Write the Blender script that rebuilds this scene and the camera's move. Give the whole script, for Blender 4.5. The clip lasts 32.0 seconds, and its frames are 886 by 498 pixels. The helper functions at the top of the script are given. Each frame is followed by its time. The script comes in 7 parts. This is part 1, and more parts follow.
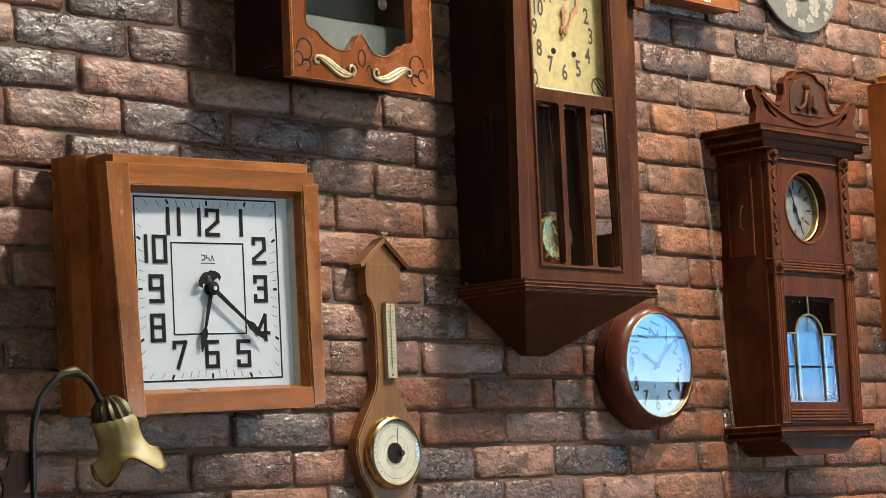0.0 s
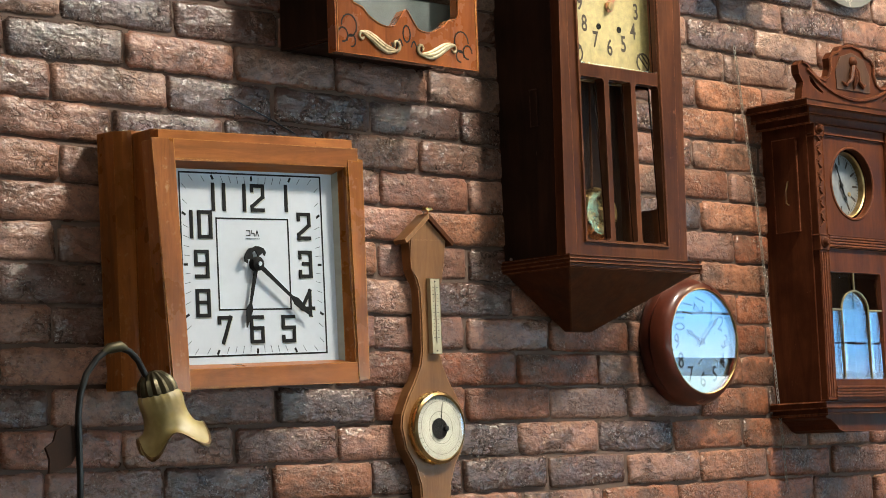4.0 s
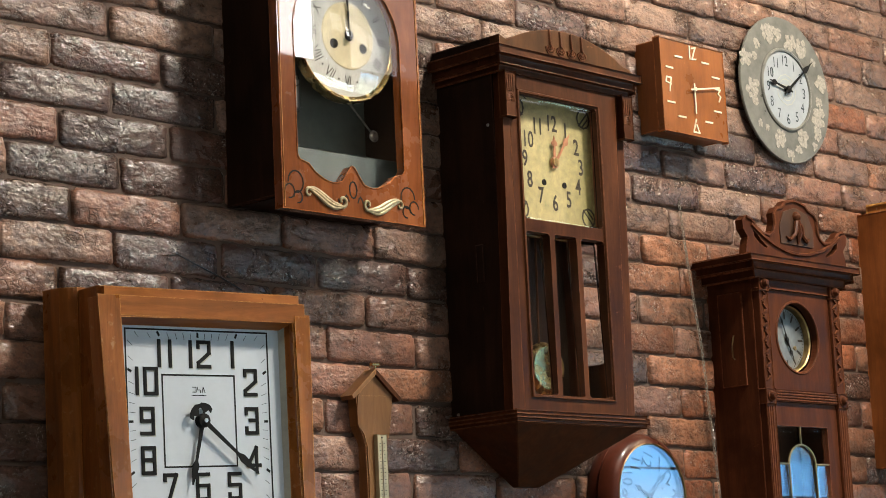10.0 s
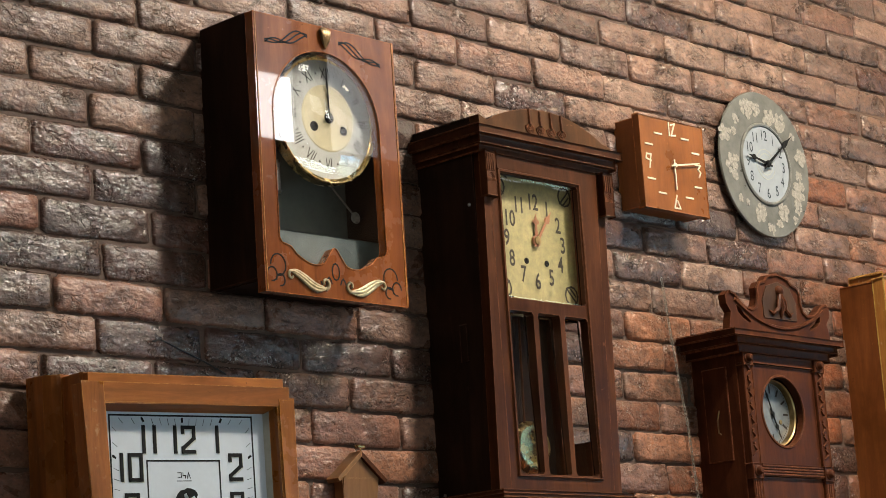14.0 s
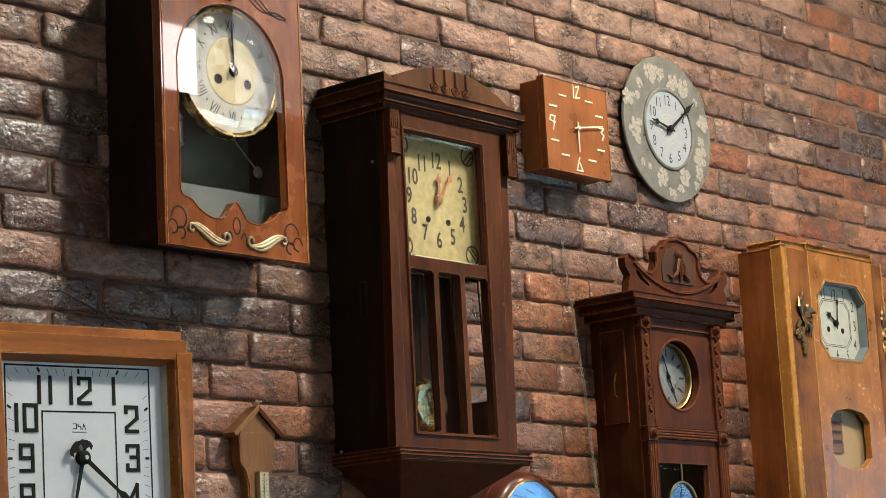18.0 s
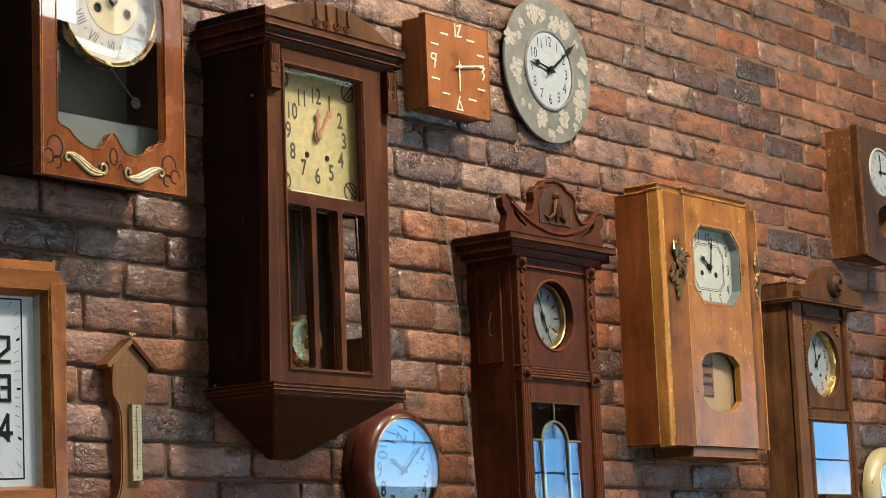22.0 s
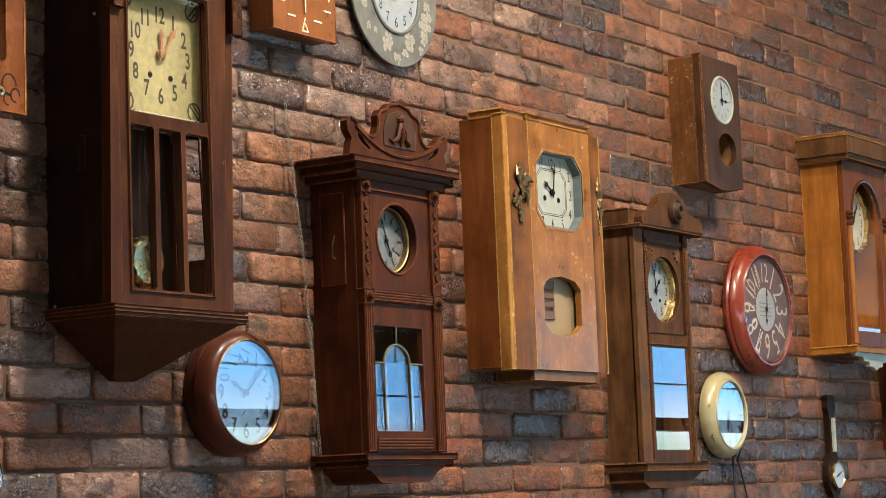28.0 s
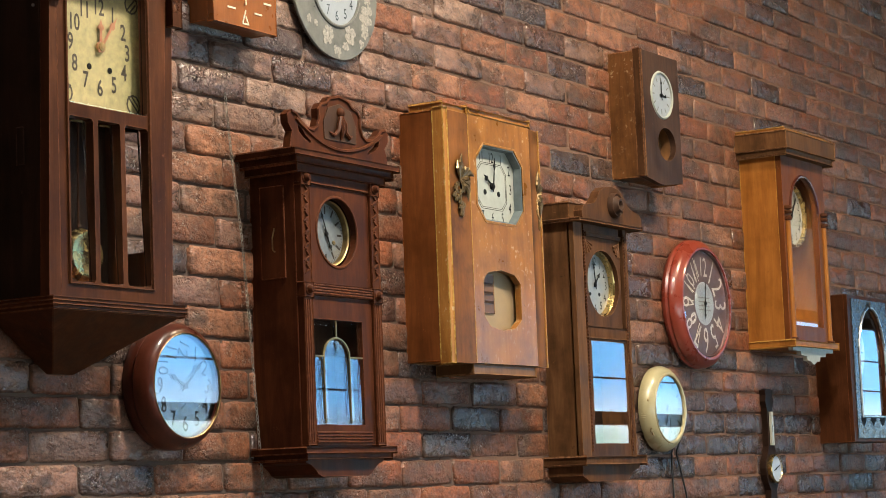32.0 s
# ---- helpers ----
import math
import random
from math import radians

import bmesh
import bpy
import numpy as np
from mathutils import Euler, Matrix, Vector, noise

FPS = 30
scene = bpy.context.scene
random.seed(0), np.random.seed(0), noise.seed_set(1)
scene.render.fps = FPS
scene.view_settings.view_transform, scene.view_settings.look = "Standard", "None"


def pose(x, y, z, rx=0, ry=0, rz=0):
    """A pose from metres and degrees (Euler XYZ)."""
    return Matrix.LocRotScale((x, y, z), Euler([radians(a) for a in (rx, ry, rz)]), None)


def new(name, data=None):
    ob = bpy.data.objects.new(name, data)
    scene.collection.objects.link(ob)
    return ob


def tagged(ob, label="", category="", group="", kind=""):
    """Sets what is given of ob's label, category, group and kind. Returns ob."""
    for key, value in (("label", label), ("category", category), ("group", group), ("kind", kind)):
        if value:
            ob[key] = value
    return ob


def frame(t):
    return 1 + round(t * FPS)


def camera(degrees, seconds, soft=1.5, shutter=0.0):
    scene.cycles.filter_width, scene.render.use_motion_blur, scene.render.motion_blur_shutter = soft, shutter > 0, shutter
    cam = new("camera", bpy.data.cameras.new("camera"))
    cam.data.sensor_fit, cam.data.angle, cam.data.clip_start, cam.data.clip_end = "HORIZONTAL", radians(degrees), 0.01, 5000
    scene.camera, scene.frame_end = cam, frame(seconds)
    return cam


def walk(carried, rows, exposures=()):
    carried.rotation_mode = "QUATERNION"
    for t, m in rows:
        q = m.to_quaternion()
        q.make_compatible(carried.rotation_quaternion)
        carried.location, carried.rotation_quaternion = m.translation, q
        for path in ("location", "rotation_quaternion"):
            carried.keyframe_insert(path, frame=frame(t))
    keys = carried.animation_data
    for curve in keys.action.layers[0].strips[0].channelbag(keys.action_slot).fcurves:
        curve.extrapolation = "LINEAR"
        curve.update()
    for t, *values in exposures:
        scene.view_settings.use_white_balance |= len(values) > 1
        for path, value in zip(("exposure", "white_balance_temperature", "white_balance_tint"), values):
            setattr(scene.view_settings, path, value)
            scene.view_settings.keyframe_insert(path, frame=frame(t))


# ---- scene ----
FOV, EYE = 23.02, (0.0, -3.28, 1.55)
# seconds and the turn in degrees; the camera stands in one spot and pans
ROWS = [
    (0, 96.400, 2.442, -45.366), (0.5, 96.363, 2.384, -44.958), (1, 96.325, 2.285, -44.722),
    (1.5, 96.251, 2.219, -44.525), (2, 96.242, 2.264, -44.405), (2.5, 96.209, 2.293, -44.306),
    (3, 96.178, 2.276, -44.247), (3.5, 96.041, 2.256, -44.251), (5.5, 95.277, 2.293, -43.987),
    (6, 95.555, 2.257, -43.955), (6.5, 96.796, 2.333, -43.938), (7, 97.513, 2.422, -44.071),
    (7.5, 97.682, 2.518, -44.245), (8, 98.187, 2.563, -44.704), (8.5, 98.794, 2.540, -45.045),
    (9, 99.244, 2.647, -45.152), (9.5, 99.556, 2.661, -45.405), (10, 99.844, 2.660, -45.560),
    (10.5, 100.188, 2.638, -45.489), (11, 100.658, 2.634, -45.465), (11.5, 101.337, 2.760, -45.581),
    (12, 101.861, 3.157, -45.513), (12.5, 102.018, 3.508, -45.476), (13, 102.021, 3.704, -45.546),
    (13.5, 102.001, 3.743, -45.658), (15.5, 101.472, 3.586, -46.622), (16, 101.181, 3.342, -47.016),
    (16.5, 101.047, 3.287, -47.362), (17, 100.926, 3.212, -47.821), (17.5, 100.819, 3.152, -48.216),
    (18, 100.663, 2.929, -48.621), (18.5, 100.515, 2.727, -49.001), (19, 100.414, 2.654, -49.248),
    (19.5, 100.315, 2.643, -49.722), (20, 100.216, 2.624, -50.095), (20.5, 99.906, 2.354, -50.488),
    (21, 99.620, 2.290, -50.978), (21.5, 99.281, 2.265, -51.424), (22, 98.855, 2.238, -52.013),
    (22.5, 98.352, 2.215, -52.558), (23, 97.911, 2.184, -52.955), (23.5, 97.719, 2.082, -53.278),
    (24, 97.340, 2.122, -53.784), (24.5, 97.198, 2.178, -54.225), (25, 97.157, 2.253, -54.482),
    (25.5, 97.095, 2.177, -54.666), (26, 96.995, 2.193, -55.124), (26.5, 96.920, 2.212, -55.449),
    (28.5, 96.609, 2.190, -56.387), (29, 96.582, 2.174, -56.586), (29.5, 96.616, 2.198, -56.761),
    (30, 96.637, 2.181, -56.918), (30.5, 96.669, 2.192, -57.107), (31, 96.668, 2.144, -57.298),
    (31.5, 96.590, 2.168, -57.471), (32, 96.444, 2.222, -57.763),
]
cam = camera(FOV, 32.0, soft=0.5)
walk(cam, [(t, pose(*EYE, rx, ry, rz)) for t, rx, ry, rz in ROWS], [(0, 0.50), (6, 0.56), (8, 0.46), (9.5, 0.26), (11.5, 0.0), (17, 0.04), (20, 0.20), (32, 0.20)])

# ---- light: daylight through a long glazed front opposite the brick wall, warm unseen lamps under the ceiling ----
world = bpy.data.worlds.new("sky")
world.use_nodes = True
scene.world = world
wn = world.node_tree.nodes
sky = wn.new("ShaderNodeTexSky")
sky.sky_type, sky.sun_disc = "NISHITA", False
sky.sun_elevation, sky.sun_rotation = radians(40), radians(120)
world.node_tree.links.new(sky.outputs[0], wn["Background"].inputs[0])
wn["Background"].inputs[1].default_value = 0.08
FRONT = -5.0            # the glazed front's plane
SILL, BEAM_LOW, BEAM_HIGH, HEAD = 1.2, 2.05, 2.15, 3.05


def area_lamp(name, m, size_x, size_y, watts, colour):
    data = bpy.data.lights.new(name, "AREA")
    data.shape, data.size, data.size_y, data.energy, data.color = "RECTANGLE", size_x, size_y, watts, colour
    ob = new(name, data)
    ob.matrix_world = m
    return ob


DAY = 3.2              # watts for each square metre of window
BAYS = ((8.2, 12.4), (12.6, 17.15), (18.4, 22.2), (22.4, 26.6))   # the glazed bays of the front
UPPER = (6.0, 12.6, 4.44, 5.25)                                   # a strip of high windows above them
BRIGHT = (7.04, 7.48)                                             # the pane of it that faces the open sky
TRANSOM = (18.4, 22.2, 3.15, 3.95)                                # unseen milky panes over one bay, added for the pine clock's pale reflection
LOW_FILL = ((0.6, 2.9), (3.1, 8.0), 1.80)                             # unseen low openings beside them, added as frontal fill, and their height
for x0, x1 in BAYS:
    area_lamp("window_daylight", pose((x0 + x1) / 2, FRONT - 0.12, (BEAM_HIGH + HEAD) / 2, 90, 0, 0), x1 - x0, HEAD - BEAM_HIGH, DAY * (x1 - x0) * (HEAD - BEAM_HIGH), (0.05, 0.40, 1.0))
    area_lamp("window_daylight", pose((x0 + x1) / 2, FRONT - 0.12, (SILL + BEAM_LOW) / 2, 90, 0, 0), x1 - x0, BEAM_LOW - SILL, 2.2 * (x1 - x0) * (BEAM_LOW - SILL), (0.45, 0.88, 1.0))
# Unseen low openings, added to brighten the lower bricks from the front.
for x0, x1 in LOW_FILL[:2]:
    area_lamp("window_daylight", pose((x0 + x1) / 2, FRONT - 0.12, (SILL + LOW_FILL[2]) / 2, 90, 0, 0), x1 - x0, LOW_FILL[2] - SILL, 9.0 * (x1 - x0) * (LOW_FILL[2] - SILL), (0.62, 0.84, 1.0))
for x0, x1, z0, z1, watts in ((UPPER[0], UPPER[1], UPPER[2], UPPER[3], 0.8), (BRIGHT[0], BRIGHT[1], UPPER[2], 4.84, 46.0)):
    area_lamp("window_daylight", pose((x0 + x1) / 2, FRONT - 0.12 - 0.02 * (z1 == 4.84), (z0 + z1) / 2, 90, 0, 0), x1 - x0, z1 - z0, watts * (x1 - x0) * (z1 - z0), (1.0, 0.97, 0.94))
# Fixtures unseen: middle lamp set by the clocks' shadows, outer two added to brighten.
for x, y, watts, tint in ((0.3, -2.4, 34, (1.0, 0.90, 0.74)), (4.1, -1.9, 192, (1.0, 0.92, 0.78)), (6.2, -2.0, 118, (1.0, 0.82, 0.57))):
    area_lamp("unseen_ceiling_light", pose(x, y, 4.6, 0, 0, 0), 0.35, 0.35, watts, tint)

# ---- materials ----
def material(name, base, rough=0.6, metal=0.0, coat=0.0, spec=0.5):
    m = bpy.data.materials.new(name)
    m.use_nodes = True
    b = m.node_tree.nodes["Principled BSDF"]
    b.inputs["Base Color"].default_value = (*base, 1)
    b.inputs["Roughness"].default_value, b.inputs["Metallic"].default_value = rough, metal
    b.inputs["Coat Weight"].default_value, b.inputs["Coat Roughness"].default_value = coat, 0.08
    b.inputs["Specular IOR Level"].default_value = spec
    return m, m.node_tree.nodes, m.node_tree.links, b


def add(nodes, kind, **values):
    n = nodes.new("ShaderNode" + kind)
    for key, v in values.items():
        n.inputs[key.replace("_", " ")].default_value = v
    return n


def ramp(nodes, links, src, stops):
    r = nodes.new("ShaderNodeValToRGB")
    while len(r.color_ramp.elements) < len(stops):
        r.color_ramp.elements.new(0.5)
    for e, (p, c) in zip(r.color_ramp.elements, stops):
        e.position, e.color = p, (*c, 1) if len(c) == 3 else c
    links.new(src, r.inputs[0])
    return r


def mix(nodes, links, fac, a, b, blend="MIX"):
    m = nodes.new("ShaderNodeMix")
    m.data_type, m.blend_type = "RGBA", blend
    for socket, v in ((m.inputs[0], fac), (m.inputs[6], a), (m.inputs[7], b)):
        if isinstance(v, (int, float)):
            socket.default_value = v
        elif isinstance(v, tuple):
            socket.default_value = (*v, 1)
        else:
            links.new(v, socket)
    return m.outputs[2]


def bump(nodes, links, height, strength, distance, b, before=None):
    n = nodes.new("ShaderNodeBump")
    n.inputs["Strength"].default_value, n.inputs["Distance"].default_value = strength, distance
    links.new(height, n.inputs["Height"])
    if before:
        links.new(before, n.inputs["Normal"])
    links.new(n.outputs[0], b.inputs["Normal"])
    return n.outputs[0]


def grey(v):
    return (v, v, v)


def wood(name, dark, mid, light, rough=0.4, coat=0.0, along="z", scale=1.0, wear=0.15, spec=0.3, blotch=0.6, scuff=0.0):
    m, n, l, b = material(name, mid, rough, coat=coat, spec=spec)
    tc = n.new("ShaderNodeTexCoord")
    info = n.new("ShaderNodeObjectInfo")
    shift = n.new("ShaderNodeVectorMath")
    shift.operation = "ADD"
    l.new(tc.outputs["Object"], shift.inputs[0])
    l.new(info.outputs["Random"], shift.inputs[1])
    mp = n.new("ShaderNodeMapping")
    l.new(shift.outputs[0], mp.inputs[0])
    mp.inputs["Scale"].default_value = {"z": (20, 20, 2.6), "x": (2.6, 20, 20), "y": (20, 2.6, 20)}[along]
    grain = add(n, "TexNoise", Scale=1.4 * scale, Detail=6.0, Roughness=0.65, Distortion=0.8)
    l.new(mp.outputs[0], grain.inputs["Vector"])
    fine = add(n, "TexNoise", Scale=7.0 * scale, Detail=3.0, Roughness=0.7)
    l.new(mp.outputs[0], fine.inputs["Vector"])
    blot = add(n, "TexNoise", Scale=8.0, Detail=5.0, Roughness=0.6)
    l.new(shift.outputs[0], blot.inputs["Vector"])
    c = ramp(n, l, grain.outputs[0], [(0.2, dark), (0.5, mid), (0.82, light)])
    c2 = mix(n, l, 0.3, c.outputs[0], ramp(n, l, fine.outputs[0], [(0.3, grey(0.6)), (0.7, grey(1.1))]).outputs[0], "MULTIPLY")
    worn = ramp(n, l, blot.outputs[0], [(0.34, grey(0.34)), (0.5, grey(0.95)), (0.66, grey(1.35))])
    c3 = mix(n, l, blotch, c2, worn.outputs[0], "MULTIPLY")
    nick = add(n, "TexNoise", Scale=26.0, Detail=6.0, Roughness=0.75, Distortion=2.0)
    l.new(shift.outputs[0], nick.inputs["Vector"])
    c3 = mix(n, l, ramp(n, l, nick.outputs[0], [(0.66, grey(0)), (0.70, grey(0.5))]).outputs[0], c3, tuple(min(0.6, 0.02 + 1.7 * v) for v in light))
    c3 = mix(n, l, ramp(n, l, nick.outputs[0], [(0.30, grey(0.7)), (0.34, grey(0))]).outputs[0], c3, tuple(0.35 * v for v in dark))
    # Rubbed edges; a faint pale line along every edge paints the highlights.
    edge, geo, turn = n.new("ShaderNodeBevel"), n.new("ShaderNodeNewGeometry"), n.new("ShaderNodeVectorMath")
    edge.samples, turn.operation = 4, "DOT_PRODUCT"
    edge.inputs["Radius"].default_value = 0.0035
    l.new(edge.outputs[0], turn.inputs[0])
    l.new(geo.outputs["Normal"], turn.inputs[1])
    rub_glint = n.new("ShaderNodeMath")
    rub_glint.operation = "MULTIPLY"
    l.new(ramp(n, l, turn.outputs["Value"], [(0.90, grey(1)), (0.985, grey(0))]).outputs[0], rub_glint.inputs[0])
    l.new(ramp(n, l, nick.outputs[0], [(0.42, grey(0.14)), (0.58, grey(0.85))]).outputs[0], rub_glint.inputs[1])
    c3 = mix(n, l, rub_glint.outputs[0], c3, tuple(min(0.6, 0.012 + 1.9 * v) for v in light))
    if scuff:
        chip = add(n, "TexNoise", Scale=60.0, Detail=3.0, Roughness=0.6)
        l.new(shift.outputs[0], chip.inputs["Vector"])
        patch = n.new("ShaderNodeMath")
        patch.operation = "MULTIPLY"
        l.new(ramp(n, l, chip.outputs[0], [(0.60, grey(0)), (0.70, grey(scuff))]).outputs[0], patch.inputs[0])
        l.new(ramp(n, l, blot.outputs[0], [(0.46, grey(0.1)), (0.62, grey(1))]).outputs[0], patch.inputs[1])
        c3 = mix(n, l, patch.outputs[0], c3, (0.56, 0.42, 0.26))
    l.new(c3, b.inputs["Base Color"])
    rr = ramp(n, l, blot.outputs[0], [(0.3, grey(max(0.05, rough - wear))), (0.7, grey(min(1, rough + wear)))])
    l.new(rr.outputs[0], b.inputs["Roughness"])
    bump(n, l, fine.outputs[0], 0.12, 0.002, b)
    return m


def brick_material(name, tones, burn, rough, spec=0.5, speck_glint=0.0):
    """Hand-moulded brick with a smooth fired skin, sparse creases and smoky smudges."""
    m, n, l, b = material(name, (0.3, 0.15, 0.1), 0.4, spec=spec)
    geo = n.new("ShaderNodeNewGeometry")
    info = n.new("ShaderNodeObjectInfo")
    rnd = n.new("ShaderNodeMath")
    rnd.operation = "ADD"
    l.new(info.outputs["Random"], rnd.inputs[0])
    l.new(geo.outputs["Random Per Island"], rnd.inputs[1])
    fr = n.new("ShaderNodeMath")
    fr.operation = "FRACT"
    l.new(rnd.outputs[0], fr.inputs[0])
    pos = geo.outputs["Position"]
    lay = n.new("ShaderNodeMapping")
    lay.inputs["Scale"].default_value = (1.0, 1.0, 1.5)
    l.new(pos, lay.inputs[0])
    tone = ramp(n, l, fr.outputs[0], [(k / (len(tones) - 1), c) for k, c in enumerate(tones)])
    smudge = add(n, "TexNoise", Scale=7.0, Detail=5.0, Roughness=0.62, Distortion=0.4)
    l.new(lay.outputs[0], smudge.inputs["Vector"])
    mottle = add(n, "TexNoise", Scale=30.0, Detail=6.0, Roughness=0.65, Distortion=0.5)
    l.new(lay.outputs[0], mottle.inputs["Vector"])
    c = mix(n, l, ramp(n, l, smudge.outputs[0], [(0.48 - burn, grey(0)), (0.62 - burn, grey(0.85))]).outputs[0], tone.outputs[0], (0.096, 0.055, 0.038))
    c = mix(n, l, 0.8, c, ramp(n, l, mottle.outputs[0], [(0.30, grey(0.36)), (0.48, grey(0.88)), (0.70, grey(1.45))]).outputs[0], "MULTIPLY")
    # creases left by the mould, in patches
    crease = add(n, "TexNoise", Scale=36.0, Detail=4.0, Roughness=0.5, Distortion=1.1)
    l.new(lay.outputs[0], crease.inputs["Vector"])
    line = ramp(n, l, crease.outputs[0], [(0.455, grey(1)), (0.485, grey(0)), (0.505, grey(0.35)), (0.56, grey(1))])
    where = add(n, "TexNoise", Scale=11.0, Detail=2.0)
    l.new(lay.outputs[0], where.inputs["Vector"])
    keep = ramp(n, l, where.outputs[0], [(0.49, grey(1)), (0.64, grey(0))])
    gouge = n.new("ShaderNodeMath")
    gouge.operation = "MAXIMUM"
    l.new(line.outputs[0], gouge.inputs[0])
    l.new(keep.outputs[0], gouge.inputs[1])
    c = mix(n, l, 0.55, c, ramp(n, l, gouge.outputs[0], [(0.0, grey(0.45)), (1.0, grey(1.0))]).outputs[0], "MULTIPLY")
    pit = add(n, "TexNoise", Scale=110.0, Detail=3.0, Roughness=0.55)
    l.new(lay.outputs[0], pit.inputs["Vector"])
    c = mix(n, l, 0.75, c, ramp(n, l, pit.outputs[0], [(0.34, grey(0.35)), (0.44, grey(1.0)), (0.62, grey(1.0)), (0.72, grey(1.35))]).outputs[0], "MULTIPLY")
    # Pale lime specks; on burnt bricks more are painted in for glints.
    speck = add(n, "TexNoise", Scale=190.0, Detail=3.0, Roughness=0.6)
    l.new(pos, speck.inputs["Vector"])
    lime = n.new("ShaderNodeMath")
    lime.operation = "MULTIPLY"
    l.new(ramp(n, l, speck.outputs[0], [(0.60 - 0.12 * speck_glint, grey(0)), (0.68 - 0.06 * speck_glint, grey(0.5 + 0.25 * speck_glint))]).outputs[0], lime.inputs[0])
    l.new(ramp(n, l, where.outputs[0], [(0.48, grey(0.15)), (0.62, grey(1))]).outputs[0], lime.inputs[1])
    c = mix(n, l, lime.outputs[0], c, (0.52, 0.46, 0.41))
    l.new(c, b.inputs["Base Color"])
    l.new(ramp(n, l, smudge.outputs[0], [(0.35, grey(rough + 0.12)), (0.62, grey(rough))]).outputs[0], b.inputs["Roughness"])
    swell = add(n, "TexNoise", Scale=19.0, Detail=2.5, Roughness=0.5)
    l.new(lay.outputs[0], swell.inputs["Vector"])
    grain = add(n, "TexNoise", Scale=85.0, Detail=4.0, Roughness=0.6)
    l.new(lay.outputs[0], grain.inputs["Vector"])
    first = bump(n, l, swell.outputs[0], 1.0, 0.011, b)
    first = bump(n, l, gouge.outputs[0], 1.0, 0.0026, b, first)
    bump(n, l, grain.outputs[0], 1.0, 0.0034, b, first)
    return m


def plaster(name, base, rough=0.85):
    m, n, l, b = material(name, base, rough)
    geo = n.new("ShaderNodeNewGeometry")
    a = add(n, "TexNoise", Scale=2.0, Detail=6.0)
    l.new(geo.outputs["Position"], a.inputs["Vector"])
    f = add(n, "TexNoise", Scale=140.0, Detail=3.0)
    l.new(geo.outputs["Position"], f.inputs["Vector"])
    c = mix(n, l, 1.0, base, ramp(n, l, a.outputs[0], [(0.3, grey(0.75)), (0.7, grey(1.1))]).outputs[0], "MULTIPLY")
    c = mix(n, l, 1.0, c, ramp(n, l, f.outputs[0], [(0.3, grey(0.8)), (0.7, grey(1.1))]).outputs[0], "MULTIPLY")
    l.new(c, b.inputs["Base Color"])
    bump(n, l, f.outputs[0], 0.4, 0.003, b)
    return m


BRICK = brick_material("fired_brick", [(0.201, 0.088, 0.056), (0.256, 0.126, 0.081), (0.158, 0.072, 0.049), (0.290, 0.154, 0.104), (0.226, 0.092, 0.055), (0.171, 0.086, 0.062), (0.247, 0.113, 0.071)], 0.0, 0.24, 0.6)
BRICK_TAN = brick_material("tan_brown_brick", [(0.196, 0.098, 0.064), (0.262, 0.146, 0.098), (0.150, 0.080, 0.056), (0.300, 0.180, 0.127), (0.222, 0.102, 0.063), (0.165, 0.096, 0.072), (0.246, 0.132, 0.089)], 0.02, 0.25, 0.6)
BRICK_RED = brick_material("deep_red_brick", [(0.190, 0.064, 0.030), (0.265, 0.112, 0.059), (0.132, 0.049, 0.026), (0.305, 0.139, 0.079), (0.238, 0.074, 0.031), (0.150, 0.062, 0.035), (0.248, 0.091, 0.044)], 0.0, 0.32, 0.35, 0.25)
BRICK_BURNT = brick_material("burnt_brick", [(0.086, 0.041, 0.030), (0.062, 0.037, 0.030), (0.112, 0.050, 0.034), (0.070, 0.044, 0.037), (0.096, 0.043, 0.029)], 0.0, 0.20, 0.75, 0.15)
MORTAR = plaster("dark_mortar", (0.10, 0.07, 0.055))
MORTAR_PALE = plaster("pale_mortar", (0.34, 0.25, 0.19))
for _m in (MORTAR, MORTAR_PALE):
    _n, _l = _m.node_tree.nodes, _m.node_tree.links
    _g = _n.new("ShaderNodeNewGeometry")
    _x = _n.new("ShaderNodeSeparateXYZ")
    _l.new(_g.outputs["Position"], _x.inputs[0])
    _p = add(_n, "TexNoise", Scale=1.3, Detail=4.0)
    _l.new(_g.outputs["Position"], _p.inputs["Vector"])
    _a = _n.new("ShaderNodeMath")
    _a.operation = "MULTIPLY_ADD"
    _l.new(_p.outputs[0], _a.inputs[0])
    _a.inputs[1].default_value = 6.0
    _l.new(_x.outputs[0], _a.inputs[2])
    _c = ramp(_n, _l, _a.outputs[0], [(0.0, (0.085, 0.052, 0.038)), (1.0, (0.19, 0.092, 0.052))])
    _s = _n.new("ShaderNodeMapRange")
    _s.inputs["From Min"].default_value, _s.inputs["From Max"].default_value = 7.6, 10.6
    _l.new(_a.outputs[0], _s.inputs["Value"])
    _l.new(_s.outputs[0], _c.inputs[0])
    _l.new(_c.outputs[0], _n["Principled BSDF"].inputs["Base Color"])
PLASTER = plaster("room_plaster", (0.13, 0.11, 0.09))
CEILING = plaster("ceiling_paint", (0.09, 0.08, 0.07))
FLOOR = plaster("stone_floor", (0.12, 0.10, 0.085), 0.5)
METAL_DARK, *_ = material("dark_window_metal", (0.03, 0.03, 0.035), 0.5)
WOOD_SQUARE = wood("orange_brown_varnished_wood", (0.10, 0.030, 0.005), (0.25, 0.080, 0.014), (0.40, 0.145, 0.03), 0.34, 0.3, spec=0.3, blotch=0.35, scuff=0.35)
